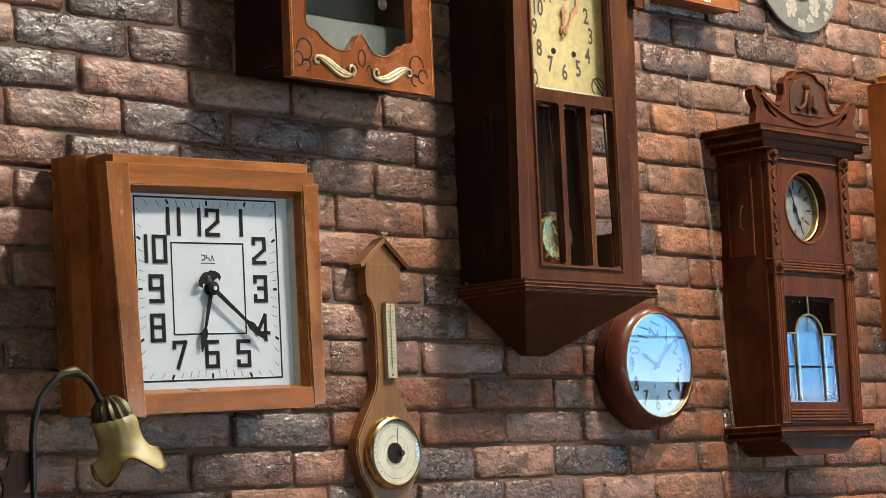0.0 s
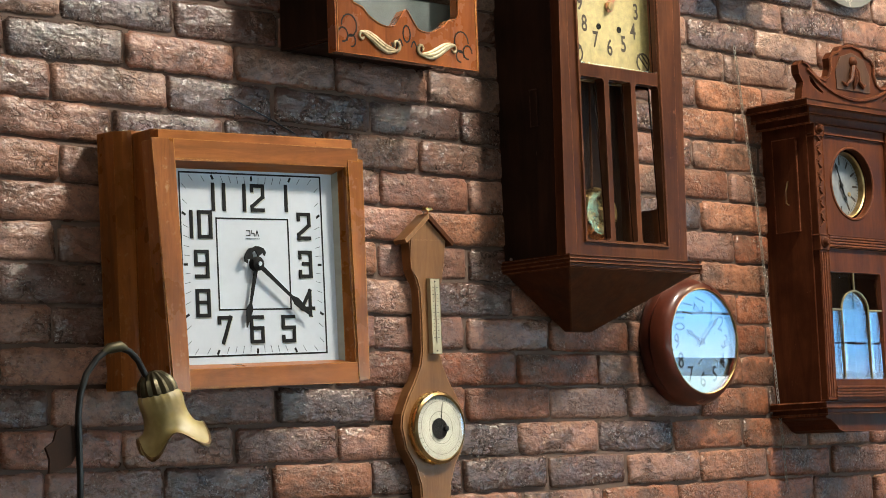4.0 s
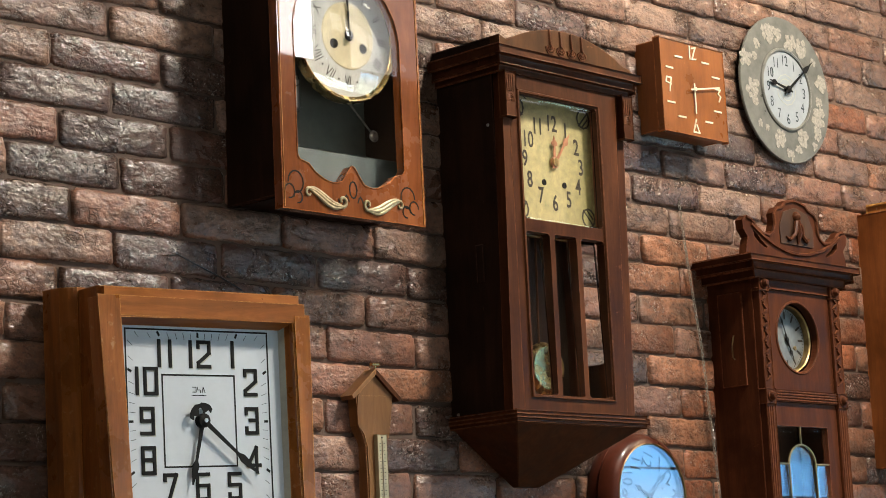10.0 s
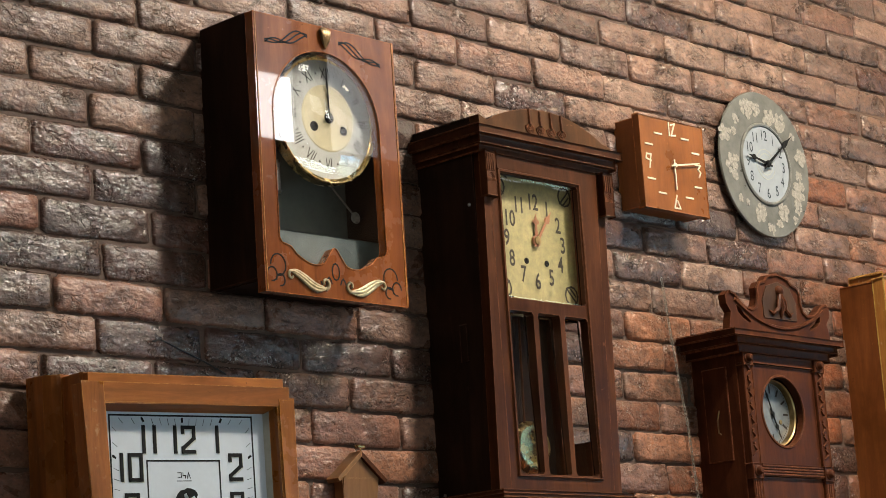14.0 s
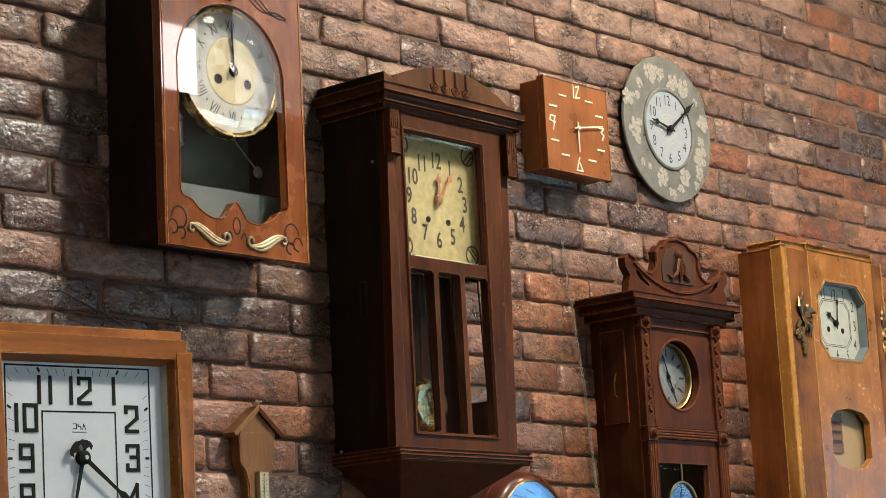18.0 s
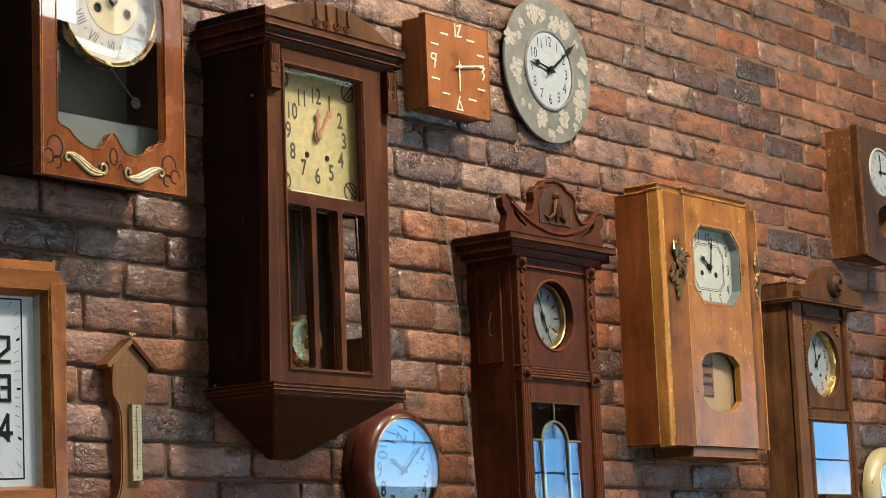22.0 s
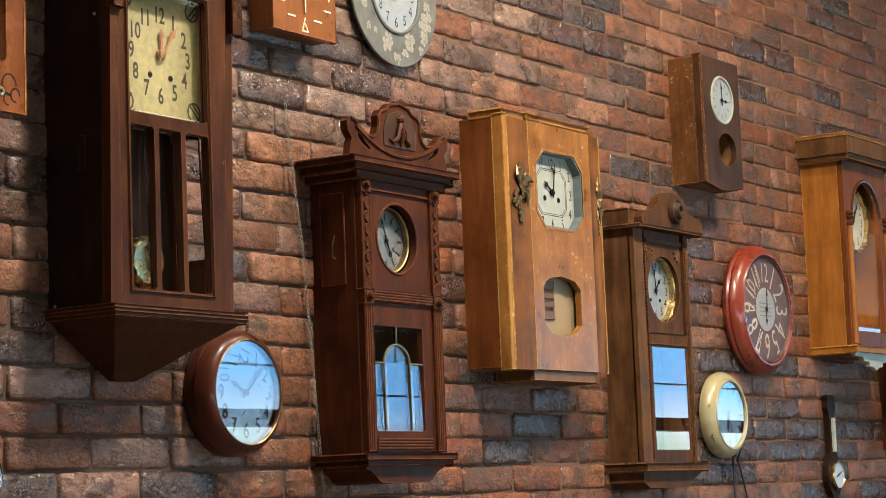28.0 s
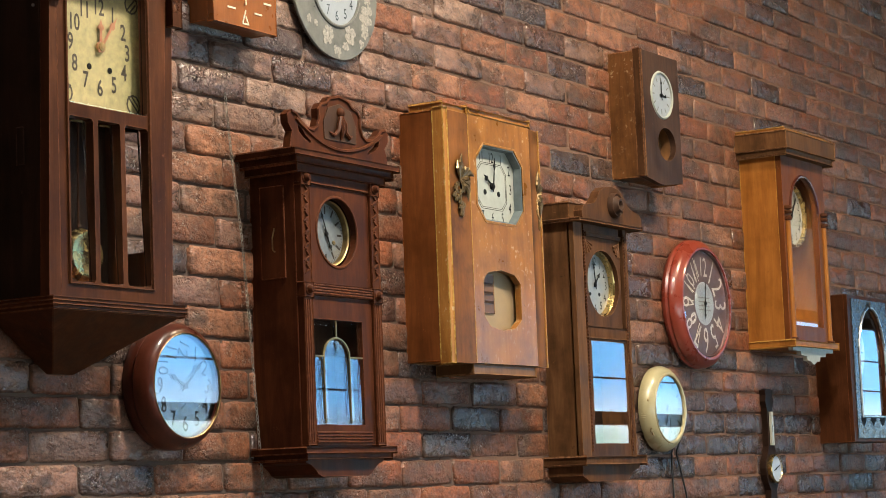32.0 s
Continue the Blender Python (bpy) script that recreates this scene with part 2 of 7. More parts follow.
WOOD_SQUARE_RAIL = wood("orange_brown_varnished_rail", (0.10, 0.030, 0.005), (0.25, 0.080, 0.014), (0.40, 0.145, 0.03), 0.40, 0.05, along="x", spec=0.22, blotch=0.3)
WOOD_LACQUER = wood("mahogany_lacquer", (0.095, 0.024, 0.006), (0.20, 0.056, 0.013), (0.31, 0.10, 0.025), 0.24, 0.8, scale=0.6, wear=0.08, blotch=0.3)
WOOD_LACQUER.node_tree.nodes["Principled BSDF"].inputs["Coat Roughness"].default_value = 0.025
WOOD_LACQUER.node_tree.nodes["Principled BSDF"].inputs["Coat Weight"].default_value = 1.0
WOOD_UMBER = wood("dark_umber_wood", (0.030, 0.014, 0.008), (0.055, 0.027, 0.016), (0.088, 0.046, 0.028), 0.5, spec=0.15)
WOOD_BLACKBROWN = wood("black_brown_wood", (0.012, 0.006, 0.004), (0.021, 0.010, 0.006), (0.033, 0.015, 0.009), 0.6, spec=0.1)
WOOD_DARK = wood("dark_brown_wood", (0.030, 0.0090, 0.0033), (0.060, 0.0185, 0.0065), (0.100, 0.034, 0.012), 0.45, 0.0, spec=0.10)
WOOD_CARVED = wood("reddish_walnut", (0.032, 0.0090, 0.0036), (0.066, 0.0185, 0.0068), (0.108, 0.034, 0.012), 0.5, 0.0, spec=0.09)
WOOD_ORANGE = wood("worn_orange_veneer", (0.15, 0.054, 0.010), (0.285, 0.112, 0.022), (0.39, 0.172, 0.042), 0.38, 0.14, scale=0.4, spec=0.25, blotch=0.55, scuff=0.75)
WOOD_GOLDEN = wood("worn_golden_edge", (0.20, 0.075, 0.014), (0.33, 0.135, 0.028), (0.45, 0.22, 0.06), 0.45, 0.0, spec=0.2, blotch=0.3, scuff=0.7)
WOOD_SCUFFED = wood("scuffed_oak_side", (0.07, 0.026, 0.008), (0.16, 0.062, 0.018), (0.25, 0.105, 0.034), 0.45, 0.0, spec=0.2, blotch=0.6, scuff=0.9)
WOOD_STRIPE = wood("dark_figured_veneer", (0.05, 0.02, 0.010), (0.17, 0.064, 0.018), (0.27, 0.112, 0.034), 0.42, 0.0, scale=0.28, spec=0.12, blotch=0.9)
WOOD_WALNUT = wood("grey_brown_walnut", (0.040, 0.016, 0.007), (0.085, 0.036, 0.015), (0.14, 0.062, 0.027), 0.55, 0.0, spec=0.08)
WOOD_OAK = wood("brown_oak_side", (0.055, 0.024, 0.010), (0.12, 0.053, 0.021), (0.19, 0.090, 0.038), 0.55, spec=0.12)
WOOD_PINE = wood("orange_pine", (0.19, 0.062, 0.011), (0.34, 0.122, 0.021), (0.45, 0.18, 0.036), 0.45, 0.0, scale=0.6, spec=0.2, blotch=0.3)
WOOD_RUST = wood("rust_brown_wood", (0.17, 0.052, 0.011), (0.235, 0.074, 0.015), (0.29, 0.096, 0.021), 0.36, 0.15, scale=0.8, blotch=0.35)
WOOD_SIDE = wood("brown_veneer_side", (0.072, 0.019, 0.005), (0.145, 0.041, 0.009), (0.21, 0.066, 0.016), 0.45, 0.0, scale=0.6, spec=0.2, blotch=0.45)
WOOD_TAN = wood("tan_brown_veneer", (0.10, 0.042, 0.014), (0.17, 0.078, 0.028), (0.23, 0.115, 0.046), 0.48, 0.05, spec=0.25, blotch=0.3)
WOOD_CHERRY = wood("cherry_red_lacquer", (0.035, 0.0075, 0.004), (0.066, 0.014, 0.0065), (0.102, 0.024, 0.0105), 0.34, 0.2, scale=0.5, spec=0.2)


def paint(name, base, rough=0.5, metal=0.0, coat=0.0, speckle=0.15, scale=40.0):
    """A plain coat with faint stains and uneven gloss."""
    m, n, l, b = material(name, base, rough, metal, coat)
    tc = n.new("ShaderNodeTexCoord")
    a = add(n, "TexNoise", Scale=scale, Detail=5.0, Roughness=0.6)
    l.new(tc.outputs["Object"], a.inputs["Vector"])
    c = mix(n, l, 1.0, base, ramp(n, l, a.outputs[0], [(0.3, grey(1 - speckle)), (0.7, grey(1 + speckle * 0.5))]).outputs[0], "MULTIPLY")
    l.new(c, b.inputs["Base Color"])
    l.new(ramp(n, l, a.outputs[0], [(0.3, grey(max(0.04, rough - 0.1))), (0.7, grey(min(1, rough + 0.12)))]).outputs[0], b.inputs["Roughness"])
    return m


WHITE = paint("white_dial", (0.47, 0.51, 0.565), 0.45, speckle=0.05)
PALE = paint("pale_grey_dial", (0.37, 0.38, 0.33), 0.5, speckle=0.16)
BLUE_GREY = paint("blue_grey_reveal", (0.13, 0.16, 0.165), 0.5, speckle=0.25)
GREY_WHITE = paint("grey_white_dial", (0.30, 0.325, 0.35), 0.45, speckle=0.12)
TEAL_GREY = paint("grey_green_reflected_band", (0.038, 0.052, 0.050), 0.5, speckle=0.25, scale=25.0)
FADED = paint("faded_flower_print", (0.33, 0.30, 0.255), 0.5, speckle=0.5, scale=130.0)
IVORY = paint("ivory_dial", (0.45, 0.43, 0.36), 0.5, speckle=0.12)
SILVER_DIAL = paint("silvered_dial", (0.30, 0.31, 0.30), 0.42, 0.3, speckle=0.2)
GOLD_DIAL = paint("old_gilt_dial", (0.25, 0.21, 0.09), 0.55, 0.1, speckle=0.35, scale=60.0)
PALE_GOLD = paint("pale_gilt_dial", (0.36, 0.32, 0.21), 0.5, 0.1, speckle=0.2, scale=60.0)
BLACK = paint("black_paint", (0.007, 0.007, 0.007), 0.65, speckle=0.3)
BLACK.node_tree.nodes["Principled BSDF"].inputs["Specular IOR Level"].default_value = 0.15
BROWN_INK = paint("brown_black_ink", (0.022, 0.014, 0.008), 0.8, speckle=0.3)
BRASS = paint("brass", (0.60, 0.43, 0.18), 0.25, 1.0, speckle=0.2)
DARK_BRASS = paint("aged_brass", (0.32, 0.22, 0.10), 0.35, 1.0, speckle=0.5)
OLD_GILT = paint("old_gilt_relief", (0.36, 0.29, 0.16), 0.42, 0.4, speckle=0.5, scale=120.0)
TARNISHED = paint("tarnished_silver_dial", (0.17, 0.18, 0.18), 0.45, 0.2, speckle=0.35, scale=50.0)
DULL_STEEL = paint("dull_steel", (0.28, 0.255, 0.22), 0.4, 0.6, speckle=0.5, scale=120.0)
DARK_BRONZE = paint("dark_bronze", (0.17, 0.105, 0.045), 0.36, 0.7, speckle=0.6, scale=150.0)
BEIGE = paint("beige_board", (0.30, 0.21, 0.115), 0.6, speckle=0.15, scale=20.0)
PEWTER = paint("pewter_relief", (0.50, 0.44, 0.33), 0.42, 0.7, speckle=0.4, scale=120.0)
STEEL = paint("steel", (0.55, 0.55, 0.55), 0.3, 1.0, speckle=0.2)
COPPER = paint("copper", (0.27, 0.11, 0.055), 0.45, 0.4, speckle=0.25)
RED = paint("brick_red_enamel", (0.235, 0.036, 0.018), 0.3, 0.0, 0.5, speckle=0.18, scale=12.0)
CREAM = paint("cream_enamel", (0.42, 0.36, 0.20), 0.3, 0.0, 0.6, speckle=0.18, scale=14.0)
MAROON_DIAL = paint("dark_maroon_dial", (0.075, 0.035, 0.032), 0.5, speckle=0.2)
GREY_DISC = paint("green_grey_disc", (0.145, 0.142, 0.124), 0.36, speckle=0.35, scale=30.0)
PETAL = paint("pale_flower_print", (0.45, 0.395, 0.33), 0.55, speckle=0.35, scale=150.0)
BONE = paint("cream_numerals", (0.72, 0.63, 0.46), 0.45, speckle=0.15)
SMOKE = paint("smoky_grey_lacquer", (0.045, 0.055, 0.062), 0.25, speckle=0.2)
DULL = paint("dull_silver_dial", (0.13, 0.14, 0.15), 0.16, 1.0, speckle=0.12)
FELT = paint("dark_green_interior", (0.075, 0.085, 0.07), 0.7, speckle=0.3)
RUBBER = paint("black_cable", (0.015, 0.015, 0.015), 0.5)
IRON = paint("black_iron", (0.02, 0.019, 0.018), 0.35, 0.6, speckle=0.4)
BRONZE = paint("greenish_bronze", (0.06, 0.052, 0.028), 0.4, 0.7, speckle=0.5)
GLASS, _n, _l, _b = material("clock_glass", (1, 1, 1), 0.0)
_b.inputs["Transmission Weight"].default_value, _b.inputs["IOR"].default_value = 1.0, 1.5
SHADE, _n, _l, _b = material("yellow_opal_glass", (0.55, 0.42, 0.12), 0.45)
_b.inputs["Subsurface Weight"].default_value, _b.inputs["Subsurface Radius"].default_value = 0.4, (0.02, 0.015, 0.006)
_w = add(_n, "TexNoise", Scale=22.0, Detail=3.0)
_l.new(_n.new("ShaderNodeTexCoord").outputs["Object"], _w.inputs["Vector"])
_l.new(ramp(_n, _l, _w.outputs[0], [(0.35, (0.20, 0.15, 0.05)), (0.65, (0.38, 0.31, 0.14))]).outputs[0], _b.inputs["Base Color"])

# ---- mesh helpers: local x along the wall, y out of it (negative), z up ----
def mesh_of(name, bm, mat, smooth=False):
    me = bpy.data.meshes.new(name)
    bmesh.ops.recalc_face_normals(bm, faces=bm.faces)
    bm.to_mesh(me)
    bm.free()
    me.materials.append(mat)
    if smooth:
        me.shade_smooth()
    return me


def part(name, bm, mat, parent, label="", smooth=False, kind=""):
    """One mesh under a thing or under a part; bm is drawn in the room's metres."""
    root = parent
    while root.parent:
        root = root.parent
    bmesh.ops.translate(bm, verts=bm.verts, vec=-root.location)
    ob = new(name, mesh_of(name, bm, mat, smooth))
    ob.parent = parent
    if smooth:
        ob.data.set_sharp_from_angle(angle=radians(38))
    return tagged(ob, label, kind=kind)


def thing(name, x, z, label, category, group="", y=0.0):
    ob = new(name)
    ob.empty_display_size = 0.05
    ob.location = (x, y, z)
    return tagged(ob, label, category, group)


def box(u0, u1, d0, d1, v0, v1, bevel=0.0, bm=None, segments=2):
    """A box from u0 to u1 along the wall, d0 to d1 out of it, v0 to v1 up."""
    bm = bm or bmesh.new()
    made = bmesh.ops.create_cube(bm, size=1)["verts"]
    for v in made:
        v.co = (u0 + (v.co.x + 0.5) * (u1 - u0), -(d0 + (v.co.y + 0.5) * (d1 - d0)), v0 + (v.co.z + 0.5) * (v1 - v0))
    if bevel:
        bmesh.ops.bevel(bm, geom=list({e for v in made for e in v.link_edges}), offset=bevel, segments=segments, profile=0.6, affect="EDGES")
    return bm


def plate(outer, holes, d0, d1, bm=None):
    """A plate cut to an outline (u, v) with holes, from d0 to d1 out of the wall."""
    bm = bm or bmesh.new()
    rings = []
    for d in (d1, d0):
        edges, loops = [], []
        for pts in (outer, *holes):
            vs = [bm.verts.new((u, -d, v)) for u, v in pts]
            edges += [bm.edges.new((vs[i], vs[(i + 1) % len(vs)])) for i in range(len(vs))]
            loops.append(vs)
        bmesh.ops.triangle_fill(bm, edges=edges, use_beauty=True)
        rings.append(loops)
    for front, back in zip(*rings):
        for i in range(len(front)):
            j = (i + 1) % len(front)
            bm.faces.new((front[i], front[j], back[j], back[i]))
    return bm


def ring(u, v, r, n=48, rv=None, start=0.0):
    return [(u + r * math.cos(start + 2 * math.pi * i / n), v + (rv or r) * math.sin(start + 2 * math.pi * i / n)) for i in range(n)]


def rect(u0, u1, v0, v1, cut=0.0):
    if not cut:
        return [(u0, v0), (u1, v0), (u1, v1), (u0, v1)]
    return [(u0 + cut, v0), (u1 - cut, v0), (u1, v0 + cut), (u1, v1 - cut), (u1 - cut, v1), (u0 + cut, v1), (u0, v1 - cut), (u0, v0 + cut)]


def arch(u0, u1, v0, v1, n=20):
    """A hole with a straight foot and a half-round head."""
    r, c = (u1 - u0) / 2, (u0 + u1) / 2
    return [(u0, v0), (u1, v0)] + [(c + r * math.cos(math.pi * i / n), v1 - r + r * math.sin(math.pi * i / n)) for i in range(n + 1)]


def lathe(profile, u, v, n=48, bm=None, closed=False):
    """Turned round the axis that stands out of the wall at (u, v); profile: (radius, distance from the wall)."""
    bm = bm or bmesh.new()
    rows = []
    for r, d in profile:
        if r < 1e-6:
            rows.append([bm.verts.new((u, -d, v))])
        else:
            rows.append([bm.verts.new((u + r * math.cos(2 * math.pi * i / n), -d, v + r * math.sin(2 * math.pi * i / n))) for i in range(n)])
    pairs = list(zip(rows, rows[1:])) + ([(rows[-1], rows[0])] if closed else [])
    for a, b in pairs:
        for i in range(n):
            j = (i + 1) % n
            quad = [a[i % len(a)], a[j % len(a)], b[j % len(b)], b[i % len(b)]]
            quad = [q for k, q in enumerate(quad) if q not in quad[:k]]
            if len(quad) > 2:
                bm.faces.new(quad)
    return bm


def tube(points, radius, n=8, bm=None, flat=1.0):
    """A rod along points (u, d, v); radius: a number or one for each point."""
    bm = bm or bmesh.new()
    ps = [Vector((u, -d, v)) for u, d, v in points]
    rows = []
    for i, p in enumerate(ps):
        way = (ps[min(i + 1, len(ps) - 1)] - ps[max(i - 1, 0)]).normalized()
        side = way.cross(Vector((0, 1, 0)) if abs(way.y) < 0.9 else Vector((1, 0, 0))).normalized()
        up = way.cross(side)
        r = radius if isinstance(radius, (int, float)) else radius[i]
        rows.append([bm.verts.new(p + side * r * math.cos(2 * math.pi * k / n) + up * r * flat * math.sin(2 * math.pi * k / n)) for k in range(n)])
    for a, b in zip(rows, rows[1:]):
        for k in range(n):
            bm.faces.new((a[k], a[(k + 1) % n], b[(k + 1) % n], b[k]))
    bm.faces.new(rows[0])
    bm.faces.new(rows[-1])
    return bm


def bars(lines, width, d0, d1, bm=None):
    """Flat strokes along polylines (u, v)."""
    bm = bm or bmesh.new()
    for line in lines:
        for i, ((a, b), (c, e)) in enumerate(zip(line, line[1:])):
            n = math.hypot(c - a, e - b)
            tx, tz = (c - a) / n * width / 2, (e - b) / n * width / 2
            lift = 0.0001 * (i % 3)
            plate([(a - tx - tz, b - tz + tx), (a - tx + tz, b - tz - tx), (c + tx + tz, e + tz - tx), (c + tx - tz, e + tz + tx)], [], d0, d1 + lift, bm)
    return bm


LETTERS = {}


def text(body, u, v, d, size, mat, parent, sx=1.0, turn=0.0, name="numeral", thick=0.0008, bold=0.0):
    """Lettering in the built-in font, centred on (u, v)."""
    key = (body, bold)
    if key not in LETTERS:
        curve = bpy.data.curves.new("lettering", "FONT")
        curve.offset = bold / size
        curve.body, curve.size, curve.align_x, curve.align_y, curve.resolution_u = body, 1.0, "CENTER", "CENTER", 3
        ob = bpy.data.objects.new("lettering", curve)
        me = bpy.data.meshes.new_from_object(ob)
        mid = (max(p.co.y for p in me.vertices) + min(p.co.y for p in me.vertices)) / 2
        LETTERS[key] = ([(p.co.x, p.co.y - mid) for p in me.vertices], [list(p.vertices) for p in me.polygons])
        bpy.data.objects.remove(ob)
    co, faces = LETTERS[key]
    bm = bmesh.new()
    c, s = math.cos(turn), math.sin(turn)
    vs = [bm.verts.new((u + size * (sx * x * c - y * s), -d - thick, v + size * (sx * x * s + y * c))) for x, y in co]
    for f in faces:
        bm.faces.new([vs[i] for i in f])
    return part(name, bm, mat, parent)


def hand(name, u, v, d, angle, length, tail, width, mat, parent, style="spade"):
    """A clock hand; angle in degrees clockwise from twelve."""
    a = radians(angle)
    ux, uz, wx, wz = math.sin(a), math.cos(a), math.cos(a), -math.sin(a)
    shapes = {"spade": ((-tail, 0.3), (0.0, 0.55), (0.6, 0.32), (0.68, 1.1), (0.76, 0.9), (0.84, 0.35), (1.0, 0.06)),
              "baton": ((-tail, 0.5), (0.5, 0.5), (1.0, 0.42)), "lance": ((-tail, 0.35), (0.0, 0.5), (0.62, 0.4), (0.7, 1.0), (1.0, 0.05))}[style]
    left = [(u + ux * length * s + wx * width * w, v + uz * length * s + wz * width * w) for s, w in shapes]
    right = [(u + ux * length * s - wx * width * w, v + uz * length * s - wz * width * w) for s, w in reversed(shapes)]
    bm = plate(left + right, [], d, d + 0.0012)
    lathe([(width * 1.3, d), (width * 1.3, d + 0.002), (0, d + 0.003)], u, v, 14, bm)
    return part(name, bm, mat, parent)


def case(parent, x0, x1, z0, z1, d, mat, inner, board=0.016, lining=None):
    """Back, sides, top and bottom boards of a hollow clock case."""
    part("back_panel", box(x0 + board, x1 - board, 0.004, 0.012, z0 + board, z1 - board), inner, parent, "dark inner back board")
    part("side_panel", box(x0, x0 + board, 0, d, z0, z1, 0.002), mat, parent)
    part("side_panel", box(x1 - board, x1, 0, d, z0, z1, 0.002), lining or mat, parent)
    part("top_panel", box(x0 + board, x1 - board, 0, d - 0.001, z1 - board, z1), mat, parent)
    part("bottom_panel", box(x0 + board, x1 - board, 0, d - 0.001, z0, z0 + board), mat, parent)


def pane(outline, d, parent, name="glass_pane", thick=0.002):
    ob = part(name, plate(outline, [], d, d + thick), GLASS, parent, "clear reflecting glass")
    ob.visible_shadow = False
    return ob


def structure(name, bm, mat, label, category):
    return tagged(new(name, mesh_of(name, bm, mat)), label, category, kind="structure")


# ---- the room ----
XL, XR, TOP = -4.0, 28.0, 5.6
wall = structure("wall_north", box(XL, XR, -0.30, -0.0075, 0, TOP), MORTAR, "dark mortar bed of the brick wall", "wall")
structure("floor", box(XL, XR, -0.3, 5.3, -0.2, 0), FLOOR, "dark stone floor of the hall", "floor")
structure("ceiling", box(XL, XR, -0.3, 5.3, TOP, TOP + 0.2), CEILING, "dark painted ceiling above the brick wall", "ceiling")
structure("wall_west", box(XL - 0.2, XL, -0.3, 5.3, 0, TOP), PLASTER, "plain plastered end wall", "wall")
structure("wall_east", box(XR, XR + 0.2, -0.3, 5.3, 0, TOP), PLASTER, "plain plastered end wall", "wall")
structure("wall_south_sill", box(XL, XR, 5.0, 5.1, 0, SILL), PLASTER, "low wall below the glazed front", "wall")
for a, b, c, e in ((XL, XR, HEAD, TRANSOM[2]), (XL, TRANSOM[0], TRANSOM[2], TRANSOM[3]), (TRANSOM[1], XR, TRANSOM[2], TRANSOM[3]), (XL, XR, TRANSOM[3], UPPER[2])):
    structure("wall_south_head", box(a, b, 5.0, 5.1, c, e), PLASTER, "wall above the glazed front", "wall")
structure("wall_south_top", box(XL, XR, 5.0, 5.1, UPPER[3], TOP), PLASTER, "wall above the high windows", "wall")
structure("wall_south_side", box(XL, UPPER[0], 5.0, 5.1, UPPER[2], UPPER[3]), PLASTER, "wall beside the high windows", "wall")
structure("wall_south_side", box(UPPER[1], XR, 5.0, 5.1, UPPER[2], UPPER[3]), PLASTER, "wall beside the high windows", "wall")
for x in (6.94, 7.48, 9.2, 10.8):
    structure("window_post", box(x, x + 0.12, 4.98, 5.12, UPPER[2], UPPER[3]), METAL_DARK, "dark steel post of the high windows", "window")
for a, b in ((XL, LOW_FILL[0][0]), (2.9, 3.1), (8.0, 8.2), (17.15, 18.4), (26.6, XR)):
    structure("wall_south_pier", box(a, b, 5.0, 5.1, SILL, HEAD), PLASTER, "wall beside the glazed front", "wall")
for a, b in LOW_FILL[:2]:
    structure("wall_south_lintel", box(a, b, 5.0, 5.1, LOW_FILL[2], HEAD), PLASTER, "wall above the unseen low fill openings", "wall")
for a in (12.4, 22.2):
    structure("window_post", box(a, a + 0.2, 4.97, 5.13, SILL, HEAD), METAL_DARK, "dark steel post of the glazed front", "window")
for a, b in BAYS:
    structure("window_beam", box(a, b, 4.98, 5.12, BEAM_LOW, BEAM_HIGH), METAL_DARK, "dark steel beam of the glazed front", "window")
    for z in (2.42, 2.72):
        structure("window_wire", tube([(a, 5.03, z), (b, 5.03, z)], 0.007, 6), METAL_DARK, "thin dark wire across the glazed front", "window")

# Unseen panes, added so that the pine clock's glass reflects pale grey.
MILKY, _n, _l, _b = material("milky_glass", (0.5, 0.5, 0.5), 0.9)
_t = _n.new("ShaderNodeBsdfTranslucent")
_t.inputs[0].default_value = (0.40, 0.36, 0.33, 1.0)
_l.new(_t.outputs[0], _n["Material Output"].inputs[0])
structure("added_transom", box(TRANSOM[0], TRANSOM[1], 5.03, 5.05, TRANSOM[2], TRANSOM[3]), MILKY, "unseen milky panes added to reflect pale in the pine clock", "window")

# sky, haze and a hedge outside the glazed front
SKY, _n, _l, _b = material("sky_and_hedge", (0, 0, 0), 1.0, spec=0.0)
_x = _n.new("ShaderNodeSeparateXYZ")
_l.new(_n.new("ShaderNodeNewGeometry").outputs["Position"], _x.inputs[0])
_s = _n.new("ShaderNodeMapRange")
_s.inputs["From Min"].default_value, _s.inputs["From Max"].default_value = 0.0, 10.0
_l.new(_x.outputs[2], _s.inputs["Value"])
_c = ramp(_n, _l, _s.outputs[0], [(0.0, (0.30, 0.36, 0.30)), (0.16, (0.55, 0.68, 0.66)), (0.23, (0.80, 0.95, 1.0)), (0.28, (0.24, 0.55, 0.92)), (0.46, (0.16, 0.46, 0.90)), (0.58, (0.24, 0.24, 0.25))])
_w = add(_n, "TexNoise", Scale=0.9, Detail=6.0, Roughness=0.7)
_l.new(_n.new("ShaderNodeNewGeometry").outputs["Position"], _w.inputs["Vector"])
_h = ramp(_n, _l, _w.outputs[0], [(0.42, (0.50, 0.62, 0.45)), (0.52, (1.0, 1.0, 1.0)), (0.62, (1.15, 1.0, 1.05))])
_low = ramp(_n, _l, _s.outputs[0], [(0.20, grey(1)), (0.25, grey(0))])
_l.new(mix(_n, _l, _low.outputs[0], _c.outputs[0], mix(_n, _l, 1.0, _c.outputs[0], _h.outputs[0], "MULTIPLY")), _b.inputs["Emission Color"])
_b.inputs["Emission Strength"].default_value = 3.7
structure("backdrop", box(-30.0, 70.0, 9.0, 9.2, -3.0, 16.0), SKY, "blue sky and pale hedge outside the glazed front", "sky")

